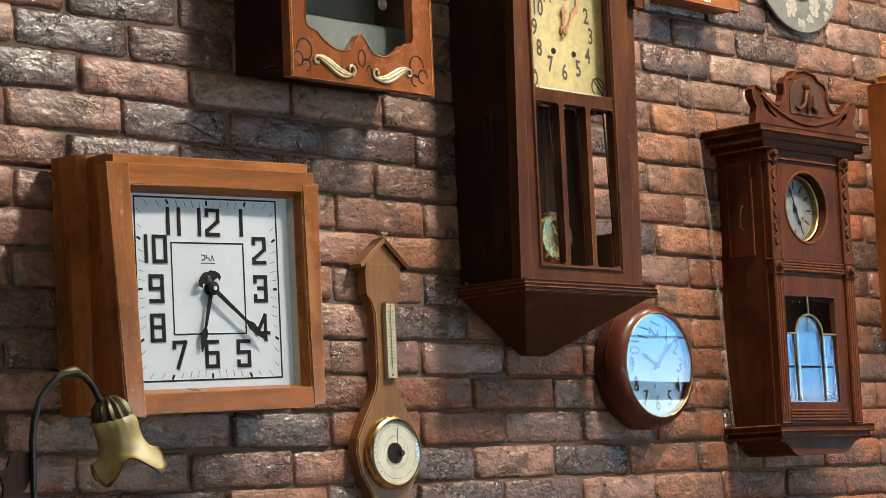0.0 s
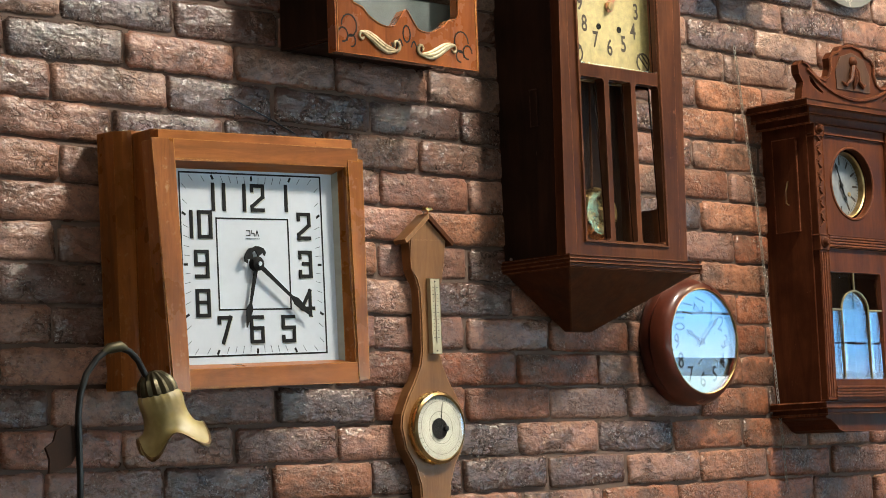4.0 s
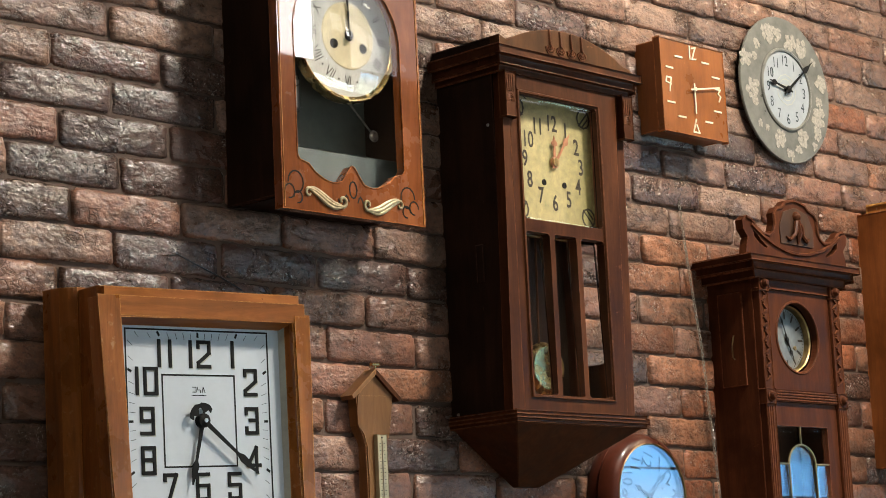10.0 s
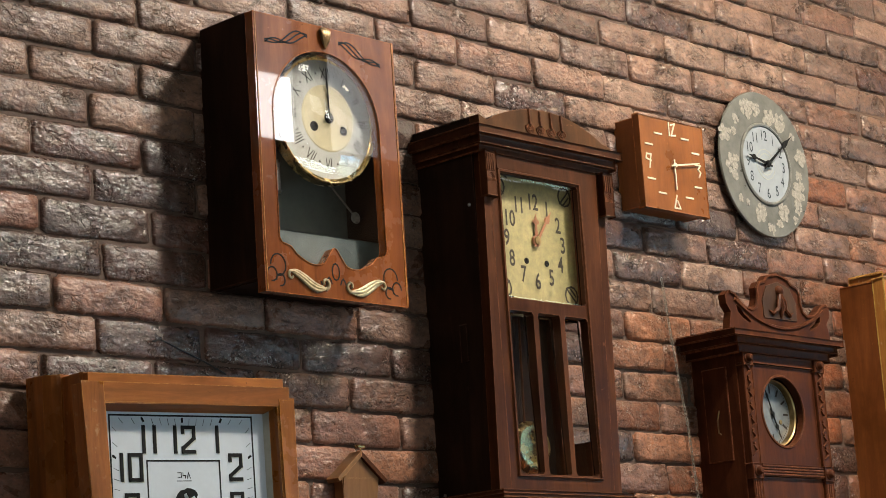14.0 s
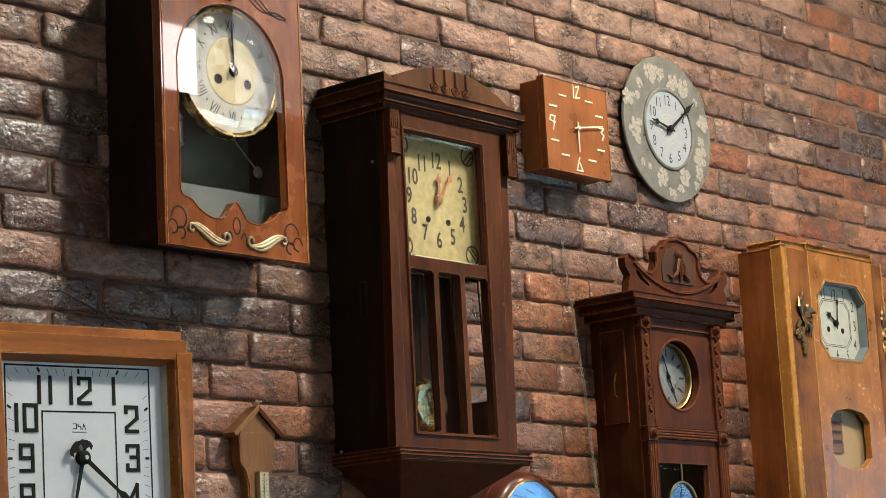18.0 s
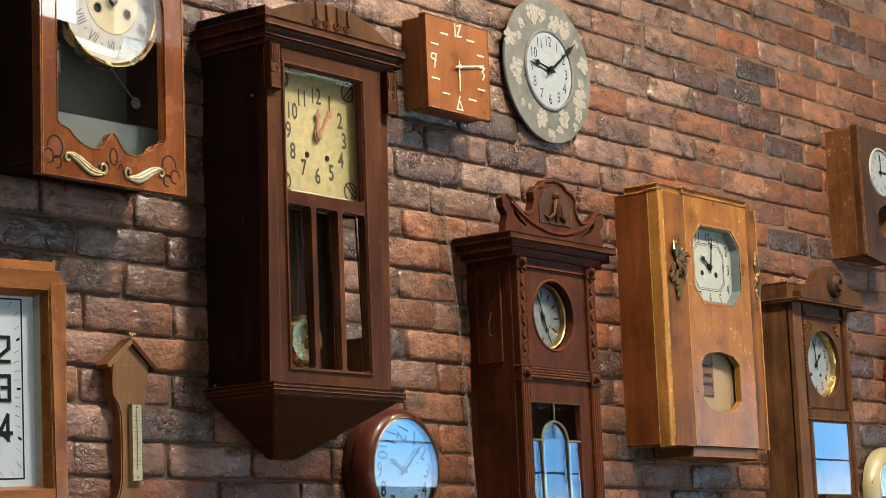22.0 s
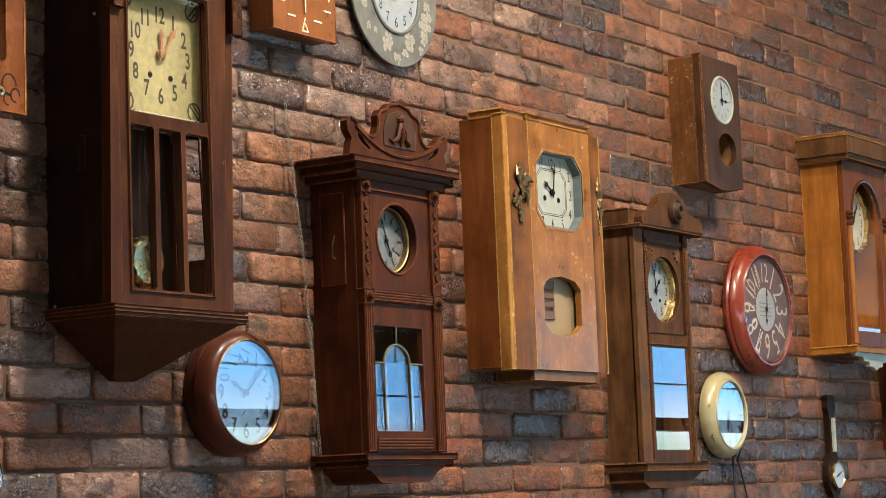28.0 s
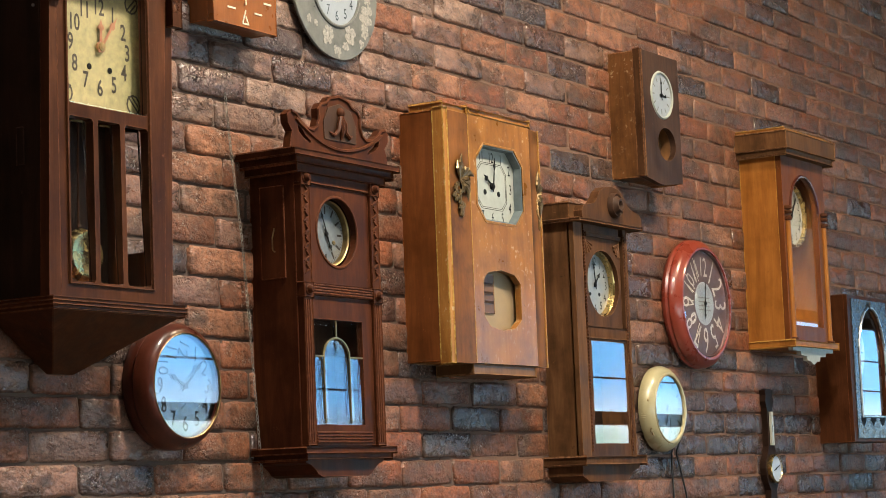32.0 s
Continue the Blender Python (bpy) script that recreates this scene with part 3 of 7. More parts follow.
# ---- things: sconce, square clock, lacquered clock, barometer, tall dark clock ----
def sconce():
    t = thing("wall_sconce", 2.09, 1.40, "black iron wall sconce with a yellow tulip glass shade", "wall lamp")
    d = 0.27
    part("wall_rose", lathe([(0.0, 0.03), (0.02, 0.028), (0.035, 0.018), (0.045, 0.006), (0.045, 0.0)], 2.09, 1.40, 24), IRON, t, smooth=True)
    path = [(2.09, 0.02, 1.40), (2.09, 0.15, 1.40), (2.09, 0.23, 1.42), (2.09, d, 1.48), (2.091, d, 1.57), (2.090, d, 1.665), (2.095, d, 1.700), (2.108, d, 1.733), (2.130, d, 1.759), (2.152, d, 1.773), (2.174, d, 1.778), (2.197, d, 1.772), (2.214, d, 1.757), (2.227, d, 1.735), (2.236, d, 1.722)]
    part("arm", tube(path, 0.0058, 10), IRON, t, smooth=True)
    part("arm_collar", tube([(2.142, d, 1.769), (2.155, d, 1.776), (2.178, d, 1.780), (2.190, d, 1.776)], [0.005, 0.009, 0.0095, 0.006], 10), BRONZE, t, "bronze leaf collar", smooth=True)
    leaf = plate([(2.088, 1.645), (2.070, 1.650), (2.050, 1.640), (2.044, 1.622), (2.028, 1.612), (2.036, 1.592), (2.034, 1.57), (2.058, 1.575), (2.078, 1.585), (2.088, 1.60)], [], d - 0.01, d - 0.004)
    part("leaf", leaf, WOOD_BLACKBROWN, t, "black iron leaf")
    axis, top = Vector((0.27, -0.12, -1.0)).normalized(), Vector((2.246, -0.27, 1.727))
    side, out = axis.cross(Vector((0, 1, 0))).normalized(), Vector((0, 1, 0))
    SLIM = 0.84
    def turned(profile, ruffle=0.0, flutes=0, n=56):
        bm, rows = bmesh.new(), []
        for k, (r, s) in enumerate(profile):
            row = []
            for i in range(n):
                a = 2 * math.pi * i / n
                w = ruffle * max(0.0, (s - 0.080) / 0.03) * math.sin(4 * a + 0.4)
                rr = r * (1 + (0.09 * math.cos(flutes * a) * max(0.0, 1 - s / 0.05) if flutes else 0)) + 0.4 * w
                row.append(bm.verts.new(top + axis * (s + w) + (side * math.cos(a) + out * math.sin(a)) * rr * SLIM))
            rows.append(row)
        for a, b in zip(rows, rows[1:]):
            for i in range(n):
                bm.faces.new((a[i], a[(i + 1) % n], b[(i + 1) % n], b[i]))
        return bm
    part("cap", turned([(0.006, -0.012), (0.02, -0.008), (0.034, 0.004), (0.04, 0.018), (0.041, 0.026), (0.036, 0.029), (0.02, 0.03)], 0, 14), BRONZE, t, "ribbed bronze cap", smooth=True)
    shade = part("shade", turned([(0.036, 0.024), (0.044, 0.032), (0.046, 0.042), (0.045, 0.055), (0.046, 0.070), (0.051, 0.084), (0.058, 0.097), (0.067, 0.106), (0.074, 0.110), (0.073, 0.112), (0.065, 0.108), (0.055, 0.098), (0.048, 0.084), (0.042, 0.06), (0.041, 0.04)], 0.017, 18), SHADE, t, "yellow tulip glass with ruffled rim", smooth=True)
    part("rim", turned([(0.0735, 0.1085), (0.0770, 0.1105), (0.0760, 0.1130), (0.0715, 0.1130)], 0.017), DARK_BRONZE, shade, "brown edge of the shade", smooth=True)
    return t


SEGMENTS = {"0": [[(0, 0), (1, 0), (1, 2), (0, 2), (0, 0)]], "1": [[(0.5, 0), (0.5, 2)]], "2": [[(0, 1.6), (0, 2), (1, 2), (1, 1.1), (0, 0.3), (0, 0), (1, 0)]],
            "3": [[(0, 1.6), (0, 2), (1, 2), (1, 0), (0, 0), (0, 0.4)], [(0.35, 1.05), (1, 1.05)]], "4": [[(0.8, 0), (0.8, 2), (0, 0.55), (1.1, 0.55)]],
            "5": [[(1, 2), (0, 2), (0, 1.1), (1, 1.1), (1, 0), (0, 0), (0, 0.35)]], "6": [[(1, 2), (0, 2), (0, 0), (1, 0), (1, 1.1), (0, 1.1)]],
            "7": [[(0, 1.6), (0, 2), (1, 2), (0.3, 0)]], "8": [[(0, 0), (1, 0), (1, 2), (0, 2), (0, 0)], [(0, 1.05), (1, 1.05)]], "9": [[(0, 0), (1, 0), (1, 2), (0, 2), (0, 1.0), (1, 1.0)]]}


def square_clock():
    t = thing("square_clock", 2.335, 1.72, "square electric wall clock in a deep orange-brown wooden case", "wall clock")
    t.rotation_euler = (radians(1.5), radians(-2), 0)
    # chamfered back case and the flaring step in front of it, as sections drawn up
    for name, section, low, high in (("case", [(2.340, 0.0), (2.340, 0.050), (2.343, 0.055), (2.350, 0.063), (2.358, 0.069), (2.3645, 0.0725), (2.806, 0.0725), (2.834, 0.050), (2.834, 0.0)], 1.717, 2.190),
                                     ("case_step", [(2.3665, 0.0735), (2.3645, 0.080), (2.3515, 0.146), (2.354, 0.154), (2.818, 0.154), (2.820, 0.146), (2.806, 0.0735)], 1.720, 2.184)):
        body = bmesh.new()
        ends = [[body.verts.new((u, -d, v)) for u, d in section] for v in (low, high)]
        for ring_ in ends:
            body.faces.new(ring_)
        for k in range(len(section)):
            q = (k + 1) % len(section)
            body.faces.new((ends[0][k], ends[0][q], ends[1][q], ends[1][k]))
        part(name, body, WOOD_SQUARE, t)
    part("case_rim", plate(rect(2.352, 2.817, 1.722, 2.181), [rect(2.380, 2.782, 1.748, 2.128)], 0.154, 0.170), WOOD_SQUARE_RAIL, t, "recessed rim behind the frame")
    # the loose front frame, a little out of square
    sides = [[(2.336, 1.712), (2.373, 1.712), (2.356, 2.158), (2.314, 2.158)], [(2.776, 1.716), (2.809, 1.718), (2.815, 2.140), (2.770, 2.140)],
             [(2.357, 2.122), (2.797, 2.127), (2.797, 2.157), (2.3555, 2.158)], [(2.374, 1.713), (2.7755, 1.716), (2.775, 1.748), (2.3725, 1.746)]]
    for i, pts in enumerate(sides):
        bm = plate(pts, [], 0.170, 0.205 if i < 2 else 0.2035)
        bmesh.ops.bevel(bm, geom=[e for e in bm.edges if e.verts[0].co.y < -0.2 and e.verts[1].co.y < -0.2 and len(e.link_faces) == 2 and e.calc_face_angle(0) > 0.5], offset=0.0035, segments=2, affect="EDGES")
        part("frame_member", bm, WOOD_SQUARE if i < 2 else WOOD_SQUARE_RAIL, t)
    for quad, mat, label in ((((2.759, 0.1705, 1.758), (2.759, 0.1705, 2.118), (2.7655, 0.182, 2.122), (2.7655, 0.182, 1.752)), PALE, "pale grey splayed liner"),
                             (((2.7655, 0.182, 1.751), (2.7655, 0.182, 2.122), (2.776, 0.201, 2.127), (2.776, 0.201, 1.746)), WOOD_SQUARE, ""),
                             (((2.376, 0.172, 2.1120), (2.764, 0.172, 2.1120), (2.776, 0.203, 2.1265), (2.358, 0.203, 2.1225)), WOOD_SQUARE_RAIL, ""),
                             (((2.376, 0.172, 1.7575), (2.764, 0.172, 1.7575), (2.776, 0.203, 1.7490), (2.373, 0.203, 1.7470)), WOOD_SQUARE_RAIL, "")):
        splay = bmesh.new()
        front = [splay.verts.new((u, -d, v)) for u, d, v in quad]
        back = [splay.verts.new((u + (0.004 if mat != WOOD_SQUARE_RAIL else 0), -d + 0.001, v + (0 if mat != WOOD_SQUARE_RAIL else 0.004 if v > 2 else -0.004))) for u, d, v in quad]
        splay.faces.new(front), splay.faces.new(back)
        for i in range(4):
            splay.faces.new((front[i], front[(i + 1) % 4], back[(i + 1) % 4], back[i]))
        part("liner", splay, mat, t, label)
    face = part("dial", plate(rect(2.370, 2.768, 1.738, 2.130), [], 0.16, 0.1705), WHITE, t, "white square dial with black numerals")
    f = 0.1706
    border = [(2.3938, 1.772), (2.730, 1.772), (2.730, 2.106), (2.3938, 2.106), (2.3938, 1.772)]
    part("border_line", bars([border], 0.0032, f, f + 0.0004), BLACK, face)
    inner = [(2.4750, 1.856), (2.6455, 1.856), (2.6455, 2.0235), (2.4750, 2.0235), (2.4750, 1.856)]
    part("border_line", bars([inner], 0.0030, f, f + 0.0004), BLACK, face)
    cx, cz, h, w = 2.5612, 1.9395, 0.0225, 0.026
    spots = {12: (0, 0.123), 1: (0.082, 0.124), 2: (0.1235, 0.072), 3: (0.1235, 0), 4: (0.1235, -0.073), 5: (0.076, -0.1205), 6: (0.0, -0.1205), 7: (-0.075, -0.1205), 8: (-0.1235, -0.071), 9: (-0.1235, 0), 10: (-0.1255, 0.072), 11: (-0.079, 0.123)}
    for n, (u, v) in spots.items():
        digits = str(n)
        adv = {"1": 0.55}
        widths = [w * adv.get(c, 1.0) for c in digits]
        total = sum(widths) + 0.011 * (len(digits) - 1)
        x, lines = cx + u - total / 2, []
        for c, wd in zip(digits, widths):
            lines += [[(x + (wd * 0.5 if c == "1" else p * wd), cz + v - h + q * h) for p, q in line] for line in SEGMENTS[c]]
            x += wd + 0.011
        # Grey copy shifted down and right paints the raised digit's shadow.
        part("numeral", bars([[(p + 0.0022, q - 0.0022) for p, q in line] for line in lines], 0.0068, f, f + 0.0003), PALE, face, "grey shadow copy painted beside a raised numeral")
        part("numeral", bars(lines, 0.0068, f, f + 0.0016), BLACK, face)
    ticks, marks = [], []
    for m in range(60):
        a = radians(6 * m)
        k = 0.162 / max(abs(math.sin(a)), abs(math.cos(a)))
        long = 0.012 if m % 5 else 0.005
        (marks if m % 5 == 0 else ticks).append([(cx + math.sin(a) * (k - long), cz - 0.001 + math.cos(a) * (k - long)), (cx + math.sin(a) * k, cz - 0.001 + math.cos(a) * k)])
    for tick in ticks:
        part("minute_mark", bars([tick], 0.0008, f, f + 0.0003), BLACK, face)
    part("hour_marks", bars([[(a, b), (c, d)] for (a, b), (c, d) in marks], 0.0045, f, f + 0.0005), BLACK, face, kind="stuff")
    part("emblem", bars([[(cx + p, cz + q) for p, q in line] for line in ([(-0.016, 0.062), (-0.008, 0.062), (-0.008, 0.053), (-0.016, 0.053)], [(-0.004, 0.062), (-0.004, 0.057), (0.002, 0.057), (0.002, 0.052)], [(0.006, 0.052), (0.009, 0.062), (0.013, 0.052)], [(-0.018, 0.047), (0.015, 0.047)])], 0.0014, f, f + 0.0004), BLACK, face, "small black emblem", kind="stuff")
    def anchor(name, angle, length, tail, d, width):
        a = radians(angle)
        s, c = math.sin(a), math.cos(a)
        def to(p, q):
            return (cx + s * p + c * q, cz + c * p - s * q)
        left = [(-tail * 0.55, 0.28), (0.0, 0.75), (length * 0.62, 0.45), (length * 0.70, 1.25), (length * 0.80, 0.95), (length, 0.1)]
        bm = plate([to(p, q * width) for p, q in left] + [to(p, -q * width) for p, q in reversed(left)], [], d, d + 0.0018)
        blob = [(-tail * 0.5, 0.3), (-tail * 0.72, 1.5), (-tail * 0.58, 2.4), (-tail * 0.82, 2.7), (-tail, 1.6), (-tail * 1.04, 0.0)]
        plate([to(p, q * width) for p, q in blob] + [to(p, -q * width) for p, q in reversed(blob)], [], d + 0.0004, d + 0.0022, bm)
        part(name, bm, BLACK, face)
    anchor("hour_hand", 194, 0.121, 0.032, f + 0.006, 0.0062)
    anchor("minute_hand", 128, 0.162, 0.034, f + 0.010, 0.0062)
    part("hub", lathe([(0.013, f), (0.013, f + 0.013), (0.005, f + 0.016), (0.0, f + 0.016)], cx, cz, 20), BLACK, face, smooth=True)
    part("hub_pin", lathe([(0.004, f + 0.014), (0.004, f + 0.018), (0.0, f + 0.0185)], cx, cz, 12), STEEL, face, smooth=True)


def scroll(u, v, mirror, d, parent, mat):
    """A ribbed leaf scroll in relief, curled at both ends."""
    bm, k0 = bmesh.new(), 1.30
    def curl(cu, cv, r0, a0, a1, steps=14):
        return [(cu + (r0 * (1 - 0.72 * k / steps)) * math.cos(a0 + (a1 - a0) * k / steps), cv + (r0 * (1 - 0.72 * k / steps)) * math.sin(a0 + (a1 - a0) * k / steps)) for k in range(steps + 1)]
    body = [(0.002 + 0.072 * k / 16, 0.011 * math.cos(math.pi * min(1.0, k / 13)) - 0.003) for k in range(17)]
    for s in (-1, 0, 1):
        pts = [(p, q + s * 0.0052 * math.sin(math.pi * k / 16) ** 0.7) for k, (p, q) in enumerate(body)]
        tube([(u + k0 * mirror * p, d + 0.001 * (s == 0), v + k0 * q) for p, q in pts], [k0 * (0.0014 + 0.0022 * math.sin(math.pi * k / 16)) for k in range(17)], 7, bm, 0.8)
    for pts, r in ((curl(0.073, -0.005, 0.0095, -1.6, 3.8), 0.0030), (curl(0.0035, 0.001, 0.0075, 1.6, 6.2), 0.0026)):
        tube([(u + k0 * mirror * p, d, v + k0 * q) for p, q in pts], [k0 * r * (1 - 0.4 * k / len(pts)) for k in range(len(pts))], 7, bm, 0.8)
    return part("scroll_ornament", bm, mat, parent, "old gilt leaf scroll in relief", smooth=True)


def lacquered_clock():
    t = thing("pendulum_clock", 2.783, 2.369, "glossy mahogany lacquered pendulum clock with an arched glass door", "wall clock")
    x0, x1, z0, z1 = 2.785, 3.178, 2.369, 2.943
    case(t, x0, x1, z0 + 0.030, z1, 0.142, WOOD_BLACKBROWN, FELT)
    left, right, foot, head = 2.826, 3.123, 2.470, 2.888
    cx, r = (left + right) / 2, (right - left) / 2
    hole = [(left, foot + 0.012), (left + 0.006, foot + 0.002), (left + 0.03, foot - 0.004)]
    hole += [(cx - 0.105 + 0.1 * k / 8, foot - 0.018 - 0.018 * math.sin(math.pi * k / 8) + 0.02 * max(0, k - 6) / 2) for k in range(9)]
    hole += [(cx, foot + 0.004)]
    hole += [(2 * cx - u, v) for u, v in reversed(hole[:-1])]
    hole += [(cx + r * math.cos(math.pi * k / 28), head - r + r * math.sin(math.pi * k / 28)) for k in range(29)]
    door = part("door", plate(rect(x0 - 0.001, x1 + 0.001, z0, z1), [hole], 0.143, 0.166), WOOD_LACQUER, t, "glossy mahogany door with scalloped opening")
    pane([(u, v) for u, v in hole], 0.1615, door)
    part("door_edge", tube([(u, 0.1665, v) for u, v in hole + hole[:1]], 0.0016, 6), WOOD_LACQUER, door, "rounded edge of the opening")
    for e in (x0 + 0.004, x1 - 0.004):
        part("door_edge", bars([[(e, z0 + 0.004), (e, z1 - 0.004)]], 0.002, 0.166, 0.1672), WOOD_SQUARE, door, "light line along the door's edge")
    u, v = 2.968, 2.744
    dial = part("dial", lathe([(0.0, 0.150), (0.128, 0.150), (0.128, 0.146)], u, v, 64), SILVER_DIAL, t, "silvered dial with roman numerals and gilt centre")
    part("dial_centre", lathe([(0.0, 0.1512), (0.066, 0.1512), (0.068, 0.1502)], u, v, 56), PALE_GOLD, dial, "gilt centre disc")
    part("bezel", lathe([(0.121, 0.150), (0.127, 0.153), (0.130, 0.160), (0.1335, 0.170), (0.1365, 0.173), (0.1390, 0.169), (0.1395, 0.155), (0.138, 0.146)], u, v, 72), BRASS, dial, "polished brass bezel", smooth=True)
    glass = part("dome_glass", lathe([(0.134, 0.171), (0.11, 0.180), (0.08, 0.186), (0.04, 0.190), (0.0, 0.191), (0.0, 0.1895), (0.04, 0.1885), (0.08, 0.1845), (0.11, 0.1785), (0.134, 0.1695)], u, v, 64), GLASS, dial, "domed glass", smooth=True)
    glass.visible_shadow = False
    dial.location = (0.029, 0.031, 0.011)
    for n, s in enumerate(("XII", "I", "II", "III", "IIII", "V", "VI", "VII", "VIII", "IX", "X", "XI")):
        a = radians(30 * n)
        text(s, u + 0.092 * math.sin(a), v + 0.092 * math.cos(a), 0.1502, 0.034, BLACK, dial, 0.62, -a if n not in (4, 5, 6, 7, 8) else math.pi - a)
    dots = bmesh.new()
    for n in range(12):
        a = radians(30 * n + 15)
        lathe([(0.0, 0.1508), (0.0022, 0.1508), (0.0022, 0.1500)], u + 0.092 * math.sin(a), v + 0.092 * math.cos(a), 8, dots)
    part("minute_dots", dots, BLACK, dial, kind="stuff")
    for s in (-1, 1):
        part("winding_hole", lathe([(0.010, 0.1512), (0.010, 0.1525), (0.007, 0.1525), (0.006, 0.1515), (0.0, 0.1515)], u + 0.0385 * s, v - 0.021, 18), BLACK, dial)
    hand("hour_hand", u, v, 0.155, 1, 0.062, 0.15, 0.0034, BLACK, dial)
    hand("minute_hand", u, v, 0.158, 0, 0.096, 0.12, 0.003, BLACK, dial)
    part("hub", lathe([(0.011, 0.153), (0.010, 0.164), (0.0, 0.167)], u, v, 18), BLACK, dial, smooth=True)
    part("pendulum_rod", tube([(3.03, 0.07, 2.668), (3.067, 0.07, 2.634), (3.130, 0.07, 2.577)], 0.0020, 6), DULL_STEEL, t)
    part("pendulum_bob", lathe([(0.0, 0.076), (0.008, 0.075), (0.013, 0.070), (0.008, 0.064), (0.0, 0.063)], 3.132, 2.575, 24), DULL_STEEL, t, smooth=True)
    # Added board: its colour stands in for a band reflected in the glass.
    part("inner_board", box(x0 + 0.018, x1 - 0.018, 0.100, 0.112, z0 + 0.045, 2.514, 0.002), TEAL_GREY, t, "grey-green stand-in for the band reflected low in the glass")
    part("strike_block", box(2.82, 2.90, 0.03, 0.09, 2.60, 2.66, 0.006), STEEL, t, "pale metal strike works")
    scroll(2.848, 2.405, 1, 0.168, door, OLD_GILT)
    scroll(3.108, 2.405, -1, 0.168, door, OLD_GILT)
    shell = bmesh.new()
    for k in range(5):
        a = (k - 2) * 0.32
        tube([(2.977, 0.170, 2.896), (2.977 + 0.013 * math.sin(a), 0.172, 2.915), (2.977 + 0.020 * math.sin(a * 0.9), 0.171, 2.932), (2.977 + 0.013 * math.sin(a * 0.7), 0.168, 2.941)], [0.002, 0.0042, 0.0046, 0.001], 7, shell)
    part("shell_finial", shell, DARK_BRONZE, door, "aged brass shell ornament", smooth=True)
    lines = []
    for s in (-1, 1):
        for cu, cv, q in ((0.155, 2.425, 0.022), (0.172, 2.405, 0.014), (0.150, 2.395, 0.012)):
            lines.append([(cx + s * (cu + q * math.cos(a) * 0.9), cv + q * math.sin(a)) for a in [0.4 * k for k in range(13)]])
        lines.append([(cx + s * (0.012 + 0.03 * k / 8), 2.40 + 0.012 * math.sin(k * 0.8)) for k in range(9)])
        for q in range(3):
            lines.append([(cx + s * (0.045 + 0.115 * k / 12), 2.912 + 0.010 * math.sin(k * 0.55 + q) - 0.003 * q - 0.03 * (k / 12) ** 2) for k in range(13)])
    lines.append([(cx + 0.010 * math.sin(a), 2.425 + 0.017 * math.cos(a)) for a in [0.5236 * k for k in range(13)]])
    part("painted_scrollwork", bars(lines, 0.0030, 0.166, 0.1664), BLACK, door, "thin black painted scrollwork", kind="stuff")


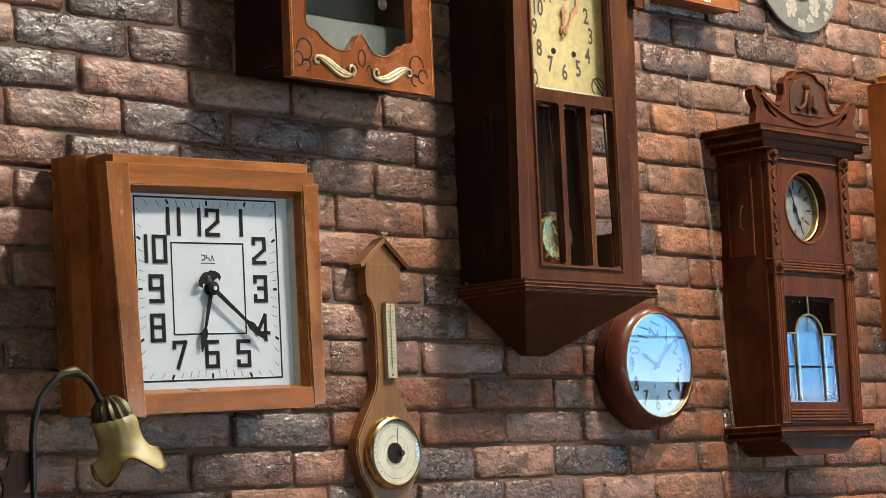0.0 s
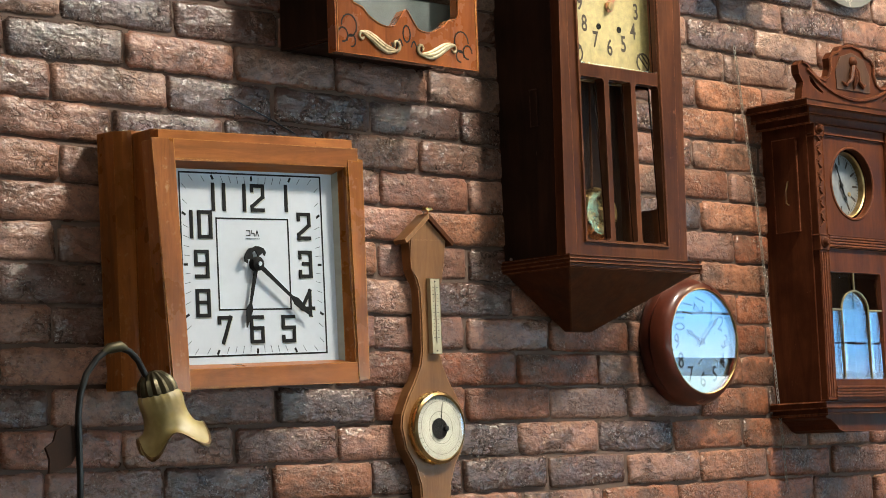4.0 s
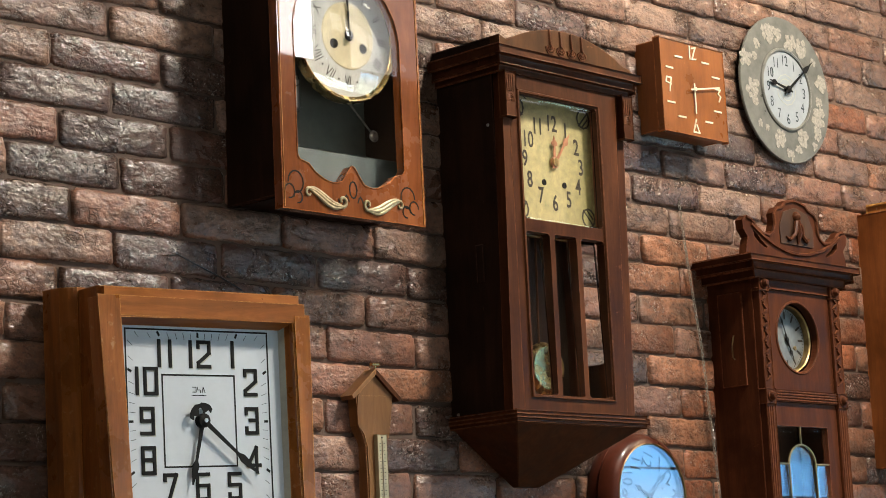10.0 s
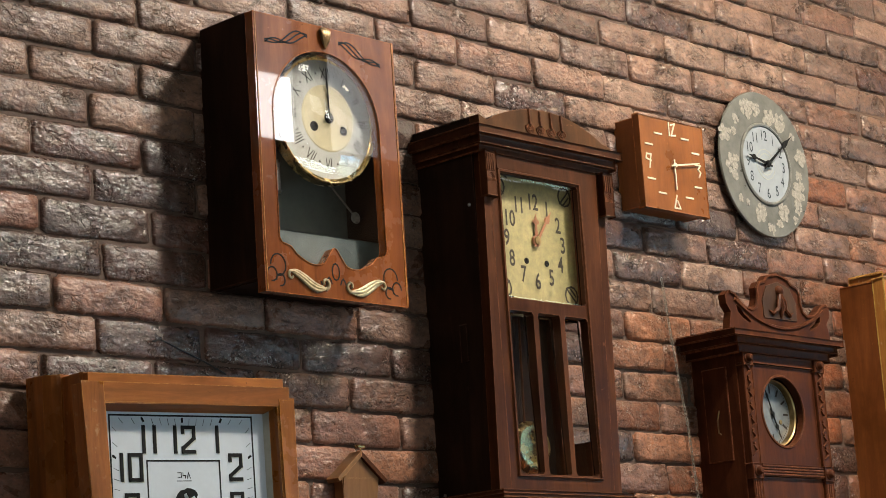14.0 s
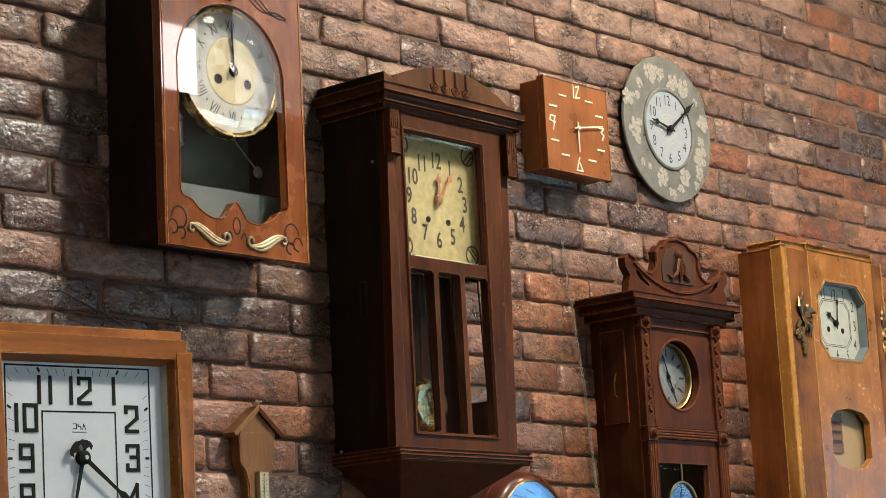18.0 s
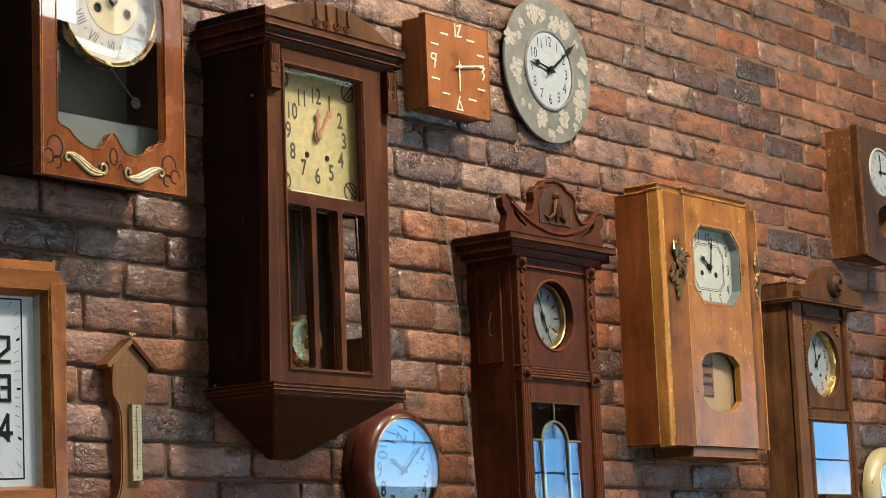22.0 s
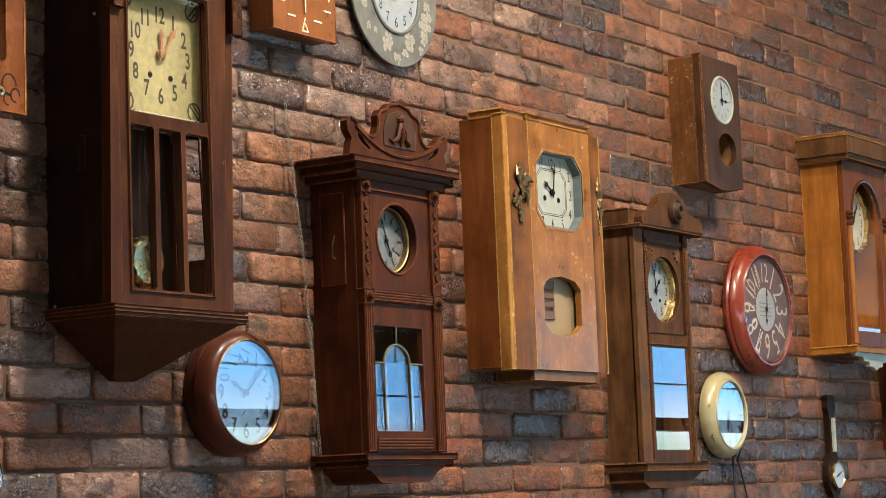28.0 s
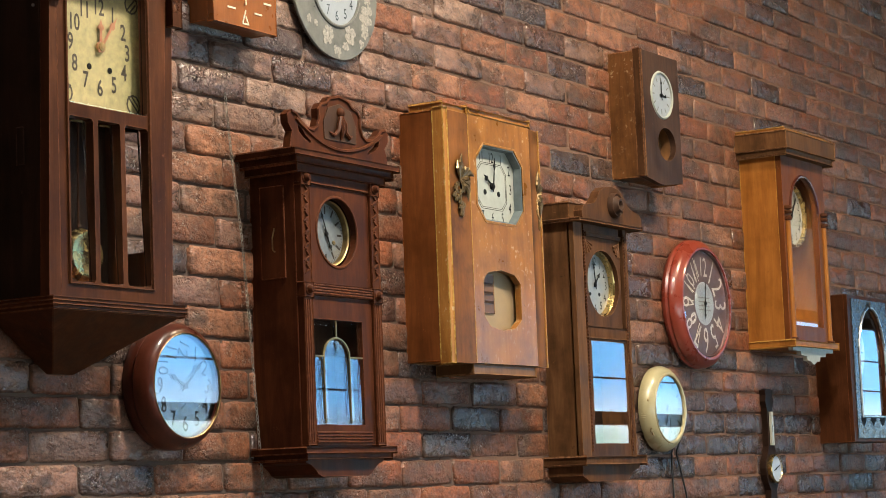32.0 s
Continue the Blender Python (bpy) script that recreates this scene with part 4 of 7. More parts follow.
def barometer():
    t = thing("barometer", 3.143, 1.38, "tan wooden banjo barometer with a thermometer strip", "barometer")
    half = [(0.0, 1.375), (0.022, 1.382), (0.040, 1.41), (0.046, 1.45), (0.043, 1.50), (0.044, 1.521), (0.058, 1.560), (0.082, 1.595), (0.093, 1.640), (0.089, 1.668), (0.070, 1.705), (0.050, 1.735), (0.034, 1.765), (0.027, 1.795), (0.026, 1.860), (0.028, 1.925), (0.036, 1.948), (0.046, 1.968), (0.050, 2.030), (0.0, 2.074)]
    c = 3.143
    bm = plate([(c + u, v) for u, v in half] + [(c - u, v) for u, v in half[-2:0:-1]], [], 0.0, 0.028)
    bmesh.ops.bevel(bm, geom=[e for e in bm.edges if e.verts[0].co.y < -0.02 and e.verts[1].co.y < -0.02 and e.calc_face_angle(0) > 0.7], offset=0.003, segments=2, affect="EDGES")
    part("board", bm, WOOD_TAN, t)
    for s, mat in ((-1, WOOD_TAN), (1, WOOD_DARK)):
        part("roof_strip", plate([(c, 2.074), (c + s * 0.066, 2.020), (c + s * 0.071, 2.028), (c, 2.086)], [], 0.0, 0.036), mat, t, "sloping roof strip")
    part("hook", tube([(c, 0.02, 2.07), (c, 0.034, 2.082), (c, 0.034, 2.094)], 0.002, 6), BRASS, t, "small brass hook")
    part("hook_plate", box(c - 0.010, c + 0.010, 0.028, 0.037, 2.092, 2.097, 0.001), BRASS, t)
    strip = part("thermometer", box(c - 0.006, c + 0.021, 0.028, 0.038, 1.792, 1.948, 0.001), PALE_GOLD, t, "cream thermometer strip")
    part("scale_marks", bars([[(c + 0.0005 + q, 1.825 + 0.0075 * k), (c + 0.0035 + q, 1.825 + 0.0075 * k)] for k in range(15) for q in (0.0, 0.0115)], 0.0009, 0.038, 0.0384), BLACK, strip, kind="stuff")
    part("glass_tube", tube([(c + 0.0075, 0.039, 1.815), (c + 0.0075, 0.039, 1.935)], 0.0014, 6), PEWTER, strip)
    for v in (1.798, 1.942):
        part("screw", lathe([(0.0018, 0.038), (0.0018, 0.0392), (0.0, 0.0395)], c + 0.0075, v, 8), BLACK, strip)
    def gauge(u, v, r, d, big):
        g = part("gauge", lathe([(r, 0.028), (r, d), (r * 0.93, d + 0.004), (r * 0.90, d)], u, v, 48), DARK_BRASS, t, "round gauge with a brass ring", smooth=True)
        part("gauge_ring", lathe([(r * 1.04, 0.028), (r * 1.04, d - 0.006), (r * 1.0, d - 0.002)], u, v, 48), BRASS, g, smooth=True)
        f = part("gauge_dial", lathe([(0.0, d - 0.002), (r * 0.92, d - 0.002)], u, v, 40), PALE, g, "pale dial with fine print")
        marks = [[(u + r * q * math.sin(a), v + r * q * math.cos(a)) for q in (0.80, 0.87)] for a in [radians(-140 + 10 * k) for k in range(29)]]
        part("scale_marks", bars(marks, 0.0008, d - 0.002, d - 0.0016), BLACK, g, kind="stuff")
        if big:
            words = [[(u + r * 0.68 * math.sin(a), v + r * 0.68 * math.cos(a)), (u + r * 0.68 * math.sin(a + 0.12), v + r * 0.68 * math.cos(a + 0.12))] for a in [radians(-120 + 24 * k) for k in range(11)]]
            part("printed_words", bars(words, 0.004, d - 0.002, d - 0.0017), PALE, g, "small grey print", kind="stuff")
            part("printed_circle", bars([[(u + r * q * math.cos(0.2618 * k), v + r * q * math.sin(0.2618 * k)) for k in range(25)] for q in (0.46, 0.76)], 0.0006, d - 0.002, d - 0.0017), BROWN_INK, g, kind="stuff")
            part("centre_disc", lathe([(0.0, d + 0.001), (r * 0.30, d + 0.001), (r * 0.30, d - 0.002)], u - 0.004, v - 0.002, 32), IRON, g, "dark metal centre")
        hand("pointer", u, v, d, 8, r * 0.72, 0.4, 0.0014, BLACK, g, "baton")
        part("pointer_knob", lathe([(0.006, d), (0.006, d + 0.008), (0.0, d + 0.010)], u + (0.012 if big else 0), v - (0.002 if big else 0), 16), IRON, g, smooth=True)
        w = part("gauge_glass", lathe([(r * 0.92, d + 0.003), (0.0, d + 0.0032), (0.0, d + 0.0017), (r * 0.92, d + 0.0015)], u, v, 40), GLASS, g, "flat gauge glass")
        mid = sum(p.co.z for p in w.data.vertices) / len(w.data.vertices)
        for p in w.data.vertices:
            p.co.y += (p.co.z - mid) * 0.045
        w.visible_shadow = False
    gauge(c + 0.002, 1.638, 0.073, 0.044, True)
    gauge(c - 0.003, 1.452, 0.036, 0.040, False)


def tall_clock():
    t = thing("regulator_clock", 3.403, 1.85, "tall dark brown wooden pendulum clock with a tapered foot", "wall clock")
    x0, x1, z0, z1, d = 3.403, 3.800, 1.995, 2.733, 0.165
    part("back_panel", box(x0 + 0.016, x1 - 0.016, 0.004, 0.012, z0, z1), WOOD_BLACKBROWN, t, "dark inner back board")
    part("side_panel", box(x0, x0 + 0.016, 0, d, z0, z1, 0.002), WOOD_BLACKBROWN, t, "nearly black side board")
    side = bmesh.new()
    for q in ((0.0, 0.035, z0, z1), (0.135, d, z0, z1), (0.035, 0.135, z0, 2.12), (0.035, 0.135, 2.40, z1)):
        box(x1 - 0.016, x1, q[0], q[1], q[2], q[3], 0, side)
    part("side_panel", side, WOOD_DARK, t, "side frame with a glazed opening")
    part("top_panel", box(x0 + 0.016, x1 - 0.016, 0, d, z1 - 0.016, z1), WOOD_DARK, t)
    part("bottom_panel", box(x0 + 0.016, x1 - 0.016, 0, d, z0, z0 + 0.016), WOOD_DARK, t)
    # front
    part("front_stile", plate([(3.393, z0), (3.430, z0), (3.430, z1), (3.411, z1)], [], d, 0.190), WOOD_DARK, t)
    part("front_stile", plate([(3.772, z0), (3.801, z0), (3.824, z1), (3.795, z1)], [], d, 0.186), WOOD_DARK, t)
    door = part("door", plate([(3.4305, z0), (3.7715, z0), (3.7945, z1), (3.4305, z1)], [rect(3.462, 3.724, 2.414, 2.692, 0.006), rect(3.462, 3.541, 2.030, 2.386, 0.006), rect(3.556, 3.630, 2.030, 2.386, 0.004), rect(3.645, 3.724, 2.030, 2.386, 0.006)], 0.168, 0.190), WOOD_DARK, t, "door with a square pane above three tall panes")
    for (a, b, c, e) in ((3.462, 3.724, 2.414, 2.692), (3.462, 3.541, 2.030, 2.386), (3.556, 3.630, 2.030, 2.386), (3.645, 3.724, 2.030, 2.386)):
        lean = 0.045 if e < 2.4 else 0.0
        bm = plate(rect(a - 0.003, b + 0.003, c - 0.003, e + 0.003), [], 0.174, 0.177)
        for p in bm.verts:
            p.co.y += (p.co.z - c) * lean
        g = part("glass_pane", bm, GLASS, door, "bevelled clear glass")
        g.visible_shadow = False
        bev = bmesh.new()
        w = 0.006
        for pts in ([(a, c), (a + w, c + w), (a + w, e - w), (a, e)], [(b, c), (b, e), (b - w, e - w), (b - w, c + w)], [(a, e), (a + w, e - w), (b - w, e - w), (b, e)], [(a, c), (b, c), (b - w, c + w), (a + w, c + w)]):
            outer = {(a, c), (a, e), (b, c), (b, e)}
            if lean and pts[1][1] == c and pts[0][1] == c:
                continue
            front = [bev.verts.new((u, -(0.1775 if (u, v) in outer else 0.1790) + (v - c) * lean, v)) for u, v in pts]
            bev.faces.new(front)
        g = part("glass_bevel", bev, GLASS, door, "bevelled edge of the pane")
        g.visible_shadow = False
    part("door_moulding", tube([(3.457, 0.191, 2.697), (3.729, 0.191, 2.697), (3.729, 0.191, 2.025), (3.457, 0.191, 2.025), (3.457, 0.191, 2.697)], 0.0045, 6), WOOD_DARK, door)
    dial = part("dial", box(3.44, 3.79, 0.142, 0.150, 2.395, 2.72), GOLD_DIAL, t, "old gilt square dial with black numerals")
    u, v, f = 3.609, 2.560, 0.1503
    for n in range(1, 13):
        a = radians(30 * n)
        text(str(n), u + 0.094 * math.sin(a), v + 0.091 * math.cos(a), f, 0.052, BROWN_INK, dial, 0.74, name="numeral", bold=0.0009)
    for su in (-1, 1):
        for sv in (-1, 1):
            a, b = u + su * 0.112, v + sv * 0.115
            knot = [[(a + 0.021 * math.cos(k * 0.5236), b + 0.021 * math.sin(k * 0.5236)) for k in range(13)], [(a - su * 0.016, b - sv * 0.016), (a + su * 0.016, b + sv * 0.016)], [(a - 0.004 * su, b - 0.018 * sv), (a + 0.014 * su, b)]]
            part("corner_ornament", bars(knot, 0.004, f, f + 0.0006), BROWN_INK, dial, "black corner ornament")
    hand("hour_hand", u, v, f + 0.005, 2, 0.062, 0.2, 0.010, COPPER, dial)
    hand("minute_hand", u, v, f + 0.008, 36, 0.088, 0.2, 0.008, COPPER, dial)
    part("hub", lathe([(0.012, f), (0.010, f + 0.011), (0.0, f + 0.013)], u, v, 18), DARK_BRASS, dial, smooth=True)
    for s in (-1, 1):
        part("winding_hole", lathe([(0.007, f), (0.007, f + 0.0015), (0.0045, f + 0.0015), (0.004, f + 0.0005), (0.0, f + 0.0005)], u + 0.034 * s, v - 0.048, 14), BLACK, dial)
    part("pendulum_rod", tube([(3.62, 0.075, 2.40), (3.612, 0.075, 2.12)], 0.003, 6), WOOD_DARK, t)
    part("pendulum_bob", lathe([(0.0, 0.086), (0.034, 0.085), (0.037, 0.090), (0.050, 0.090), (0.058, 0.082), (0.060, 0.074), (0.055, 0.066), (0.0, 0.060)], 3.628, 2.106, 40), BRASS, t, "polished brass disc", smooth=True)
    # head
    part("cornice", box(3.380, 3.866, 0.0, 0.212, 2.768, 2.786, 0.004), WOOD_DARK, t)
    part("cornice", box(3.390, 3.852, 0.0, 0.200, 2.748, 2.768, 0.006), WOOD_DARK, t)
    part("cornice", box(3.398, 3.842, 0.0, 0.192, 2.733, 2.748, 0.003), WOOD_DARK, t)
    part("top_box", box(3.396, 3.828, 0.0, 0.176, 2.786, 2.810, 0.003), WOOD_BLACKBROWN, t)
    curve = [(3.394, 2.786), (3.846, 2.786), (3.838, 2.797)] + [(3.81 - 0.39 * k / 14, 2.802 + 0.05 * math.sin(math.pi * k / 14) ** 0.8) for k in range(15)] + [(3.394, 2.812)]
    # Paler walnut colour paints the sheen on this dark wood pediment.
    ped = part("pediment", plate(curve, [], 0.176, 0.204), WOOD_WALNUT, t, "low arched pediment with carved flutes, paler to paint its sheen")
    flutes = bmesh.new()
    for k in range(4):
        a = 3.560 + 0.036 * k
        tube([(a, 0.204, 2.848), (a, 0.206, 2.812)], 0.004, 6, flutes)
        for q in range(3):
            tube([(a + (0.006 + 0.004 * q) * math.cos(b), 0.205, 2.812 - 0.002 * q + (0.008 + 0.004 * q) * math.sin(b)) for b in [math.pi + 0.524 * i for i in range(7)]], 0.0021, 5, flutes)
    part("fluted_carving", flutes, WOOD_DARK, ped, smooth=True)
    for a in (3.404, 3.801):
        b = part("bracket", box(a, a + 0.034, 0.188, 0.204, 2.632, 2.732, 0.003), WOOD_DARK, t, "small fluted bracket")
        ribs = bmesh.new()
        for k in range(4):
            tube([(a + 0.007 + 0.0068 * k, 0.204, 2.726), (a + 0.007 + 0.0068 * k, 0.205, 2.688)], 0.002, 5, ribs)
        for q in range(4):
            tube([(a + 0.017 + (0.003 + 0.003 * q) * math.cos(w), 0.204, 2.665 + (0.006 + 0.0045 * q) * math.sin(w)) for w in [0.35 * i for i in range(10)]], 0.0016, 5, ribs)
        part("carving", ribs, WOOD_DARK, b, smooth=True)
    # foot
    for k in range(3):
        part("foot_moulding", box(3.394 - 0.003 * (k == 1), 3.826 + 0.006 * (k == 1), 0.0, 0.197 + 0.003 * (k == 1), 1.986 - 0.0085 * k, 1.9935 - 0.0085 * k, 0.0025), WOOD_DARK, t, "reeded moulding")
    bm = bmesh.new()
    top = [bm.verts.new(p) for p in ((3.403, 0, 1.969), (3.403, -0.190, 1.969), (3.824, -0.190, 1.969), (3.824, 0, 1.969))]
    low = [bm.verts.new(p) for p in ((3.585, 0, 1.846), (3.585, -0.02, 1.846), (3.655, -0.02, 1.846), (3.655, 0, 1.846))]
    bm.faces.new(top)
    bm.faces.new(low)
    for i in range(4):
        bm.faces.new((top[i], top[(i + 1) % 4], low[(i + 1) % 4], low[i]))
    bmesh.ops.bevel(bm, geom=bm.edges[:], offset=0.002, segments=1, affect="EDGES")
    part("foot", bm, WOOD_DARK, t, "tapered pyramid foot")
    part("side_latch", box(3.399, 3.404, 0.10, 0.118, 2.28, 2.36, 0.002), WOOD_BLACKBROWN, t, "small latch on the side")
    for dd, vv in ((0.02, 2.0), (0.15, 2.62)):
        part("screw", lathe([(0.0, 0.004), (0.003, 0.003), (0.004, 0.0)], 0, 0, 10), STEEL, t).matrix_local = Matrix.Translation((0.0, -dd, vv - 1.85)) @ Matrix.Rotation(radians(-90), 4, "Z") @ Matrix.Translation((3.403, 0, 1.85))


sconce(), square_clock(), lacquered_clock(), barometer(), tall_clock()

# ---- things: box clock, flowered disc clock, round clock, carved clock and its chain ----
def box_clock():
    t = thing("box_clock", 4.112, 2.717, "rust-brown square wooden box clock with cream numerals", "wall clock")
    part("body", box(4.118, 4.362, 0.0, 0.064, 2.722, 2.946, 0.002), WOOD_RUST, t)
    front = part("front_board", box(4.112, 4.368, 0.064, 0.080, 2.717, 2.952, 0.0025), WOOD_RUST, t)
    u, v, f = 4.240, 2.836, 0.080
    for s, a, b in (("12", 0.004, 0.094), ("3", 0.100, 0.0), ("6", 0.0, -0.094), ("9", -0.100, 0.002)):
        lines = {"12": [[(-0.012, -0.016), (-0.012, 0.016)], [(-0.003, 0.012), (0.012, 0.016), (-0.004, -0.016), (0.012, -0.014)]], "3": [[(-0.010, 0.014), (0.009, 0.014), (-0.001, 0.003), (0.009, -0.004), (0.002, -0.016)]],
                 "6": [[(0.002, 0.018), (-0.011, -0.015), (0.012, -0.015), (0.002, 0.004)]], "9": [[(0.010, 0.0), (-0.010, 0.004), (-0.006, 0.016), (0.011, 0.016), (0.003, -0.018)]]}[s]
        part("numeral", bars([[(u + a + p, v + b + q) for p, q in line] for line in lines], 0.0036, f, f + 0.002), BONE, front)
    for n in (1, 2, 4, 5, 7, 8, 10, 11):
        a = radians(30 * n)
        p, q = u + 0.108 * math.sin(a), v + 0.088 * math.cos(a)
        part("hour_mark", bars([[(p - 0.0135, q), (p + 0.0135, q)]], 0.0042, f, f + 0.002), BONE, front)
    hand("hour_hand", u, v, f + 0.004, 180, 0.062, 0.25, 0.0042, BONE, front, "baton")
    hand("minute_hand", u, v, f + 0.007, 80, 0.100, 0.18, 0.0038, BONE, front, "baton")


def disc_clock():
    t = thing("disc_clock", 4.722, 2.718, "round grey-green disc clock with pale flowers and a white dial", "wall clock")
    u, v, r = 4.722, 2.918, 0.200
    disc = part("disc", lathe([(0.0, 0.014), (r - 0.002, 0.014), (r, 0.016), (r, 0.020), (r - 0.0015, 0.022), (0.0, 0.022)], u, v, 96), GREY_DISC, t, smooth=True)
    part("spacer", lathe([(0.05, 0.0), (0.05, 0.014), (0.0, 0.014)], u, v, 24), BLACK, t)
    part("dial_ring", lathe([(0.114, 0.0215), (0.113, 0.026), (0.109, 0.028), (0.105, 0.027), (0.104, 0.0225)], u, v, 72), GREY_DISC, disc, "raised grey ring", smooth=True)
    dial = part("dial", lathe([(0.0, 0.0235), (0.105, 0.0235), (0.105, 0.022)], u, v, 64), GREY_WHITE, disc, "white dial with grey numerals")
    for n in range(1, 13):
        a = radians(30 * n)
        text(str(n), u + 0.080 * math.sin(a), v + 0.080 * math.cos(a), 0.0236, 0.040, SMOKE, dial, 0.8)
    print_ = [[(u + q * math.cos(k * 0.5236), v + q * math.sin(k * 0.5236)) for k in range(13)] for q in (0.030, 0.042)] + [[(u - 0.022 + 0.005 * k, v + 0.012 - 0.009 * k + 0.001 * (k % 2)), (u + 0.020 - 0.002 * k, v + 0.012 - 0.009 * k)] for k in range(4)]
    part("printed_emblem", bars(print_, 0.0022, 0.0236, 0.0239), PALE, dial, "faint grey print", kind="stuff")
    hand("hour_hand", u, v, 0.030, 281, 0.085, 0.25, 0.0075, BLACK, disc)
    hand("minute_hand", u, v, 0.033, 52, 0.150, 0.18, 0.0075, BLACK, disc)
    part("hub", lathe([(0.008, 0.024), (0.008, 0.036), (0.0, 0.038)], u, v, 16), BLACK, disc, smooth=True)
    rng = random.Random(5)
    def flower(a, b, size, petals=5):
        bm = bmesh.new()
        petals += 3
        for k in range(petals):
            w = 2 * math.pi * k / petals + rng.uniform(0, 0.7)
            q = size * rng.uniform(0.3, 0.85)
            pts = [(a + q * math.cos(w) + size * rng.uniform(0.22, 0.42) * math.cos(z), b + q * math.sin(w) + size * rng.uniform(0.22, 0.42) * math.sin(z)) for z in [0.7 * i for i in range(9)]]
            plate(pts, [], 0.0222, 0.0224 + 0.00012 * k, bm)
        plate([(a + 0.45 * size * math.cos(z), b + 0.45 * size * math.sin(z)) for z in [0.7 * i for i in range(9)]], [], 0.0222, 0.0223, bm)
        part("flower", bm, FADED, disc)
    for angle, q, size, count in ((112, 0.163, 0.026, 5), (98, 0.150, 0.017, 4), (75, 0.137, 0.024, 5), (55, 0.147, 0.026, 5), (160, 0.183, 0.022, 5), (185, 0.150, 0.025, 5), (198, 0.152, 0.017, 4), (13, 0.172, 0.024, 5), (-23, 0.152, 0.030, 6), (-38, 0.165, 0.018, 4), (-105, 0.145, 0.024, 5), (-90, 0.175, 0.016, 4), (-62, 0.138, 0.024, 5), (-75, 0.165, 0.014, 4), (137, 0.165, 0.014, 4), (-140, 0.165, 0.012, 4), (-5, 0.150, 0.014, 4), (230, 0.150, 0.010, 4), (35, 0.165, 0.012, 4), (150, 0.150, 0.012, 4), (-50, 0.182, 0.012, 4)):
        w = radians(angle)
        flower(u + q * math.cos(w), v + q * math.sin(w), size * 1.22, count)


def round_clock():
    t = thing("round_clock", 3.985, 1.676, "round cherry-red wooden clock with a reflecting glass", "wall clock")
    u, v = 3.985, 1.826
    part("case", lathe([(0.146, 0.0), (0.149, 0.008), (0.149, 0.022), (0.146, 0.030), (0.150, 0.036), (0.147, 0.052), (0.139, 0.066), (0.131, 0.074), (0.124, 0.076), (0.122, 0.060), (0.0, 0.060)], u, v, 96), WOOD_CHERRY, t, smooth=True)
    part("bezel", lathe([(0.1245, 0.074), (0.124, 0.077), (0.1225, 0.078), (0.121, 0.077), (0.1202, 0.072), (0.121, 0.070)], u, v, 96), DARK_BRASS, t, "thin brass bezel", smooth=True)
    dial = part("dial", lathe([(0.0, 0.063), (0.122, 0.063), (0.122, 0.060)], u, v, 64), DULL, t, "dull silver dial with embossed numerals")
    for n in range(1, 13):
        a = radians(30 * n)
        text(str(n), u + 0.088 * math.sin(a), v + 0.088 * math.cos(a), 0.0632, 0.052, BLACK, dial, 0.8, -a * 0.3 if n < 4 or n > 9 else 0)
    hand("hour_hand", u, v, 0.066, 297, 0.060, 0.2, 0.006, IRON, dial)
    hand("minute_hand", u, v, 0.068, 47, 0.090, 0.2, 0.005, IRON, dial)
    pane(ring(u, v, 0.1205, 64), 0.0725, t)


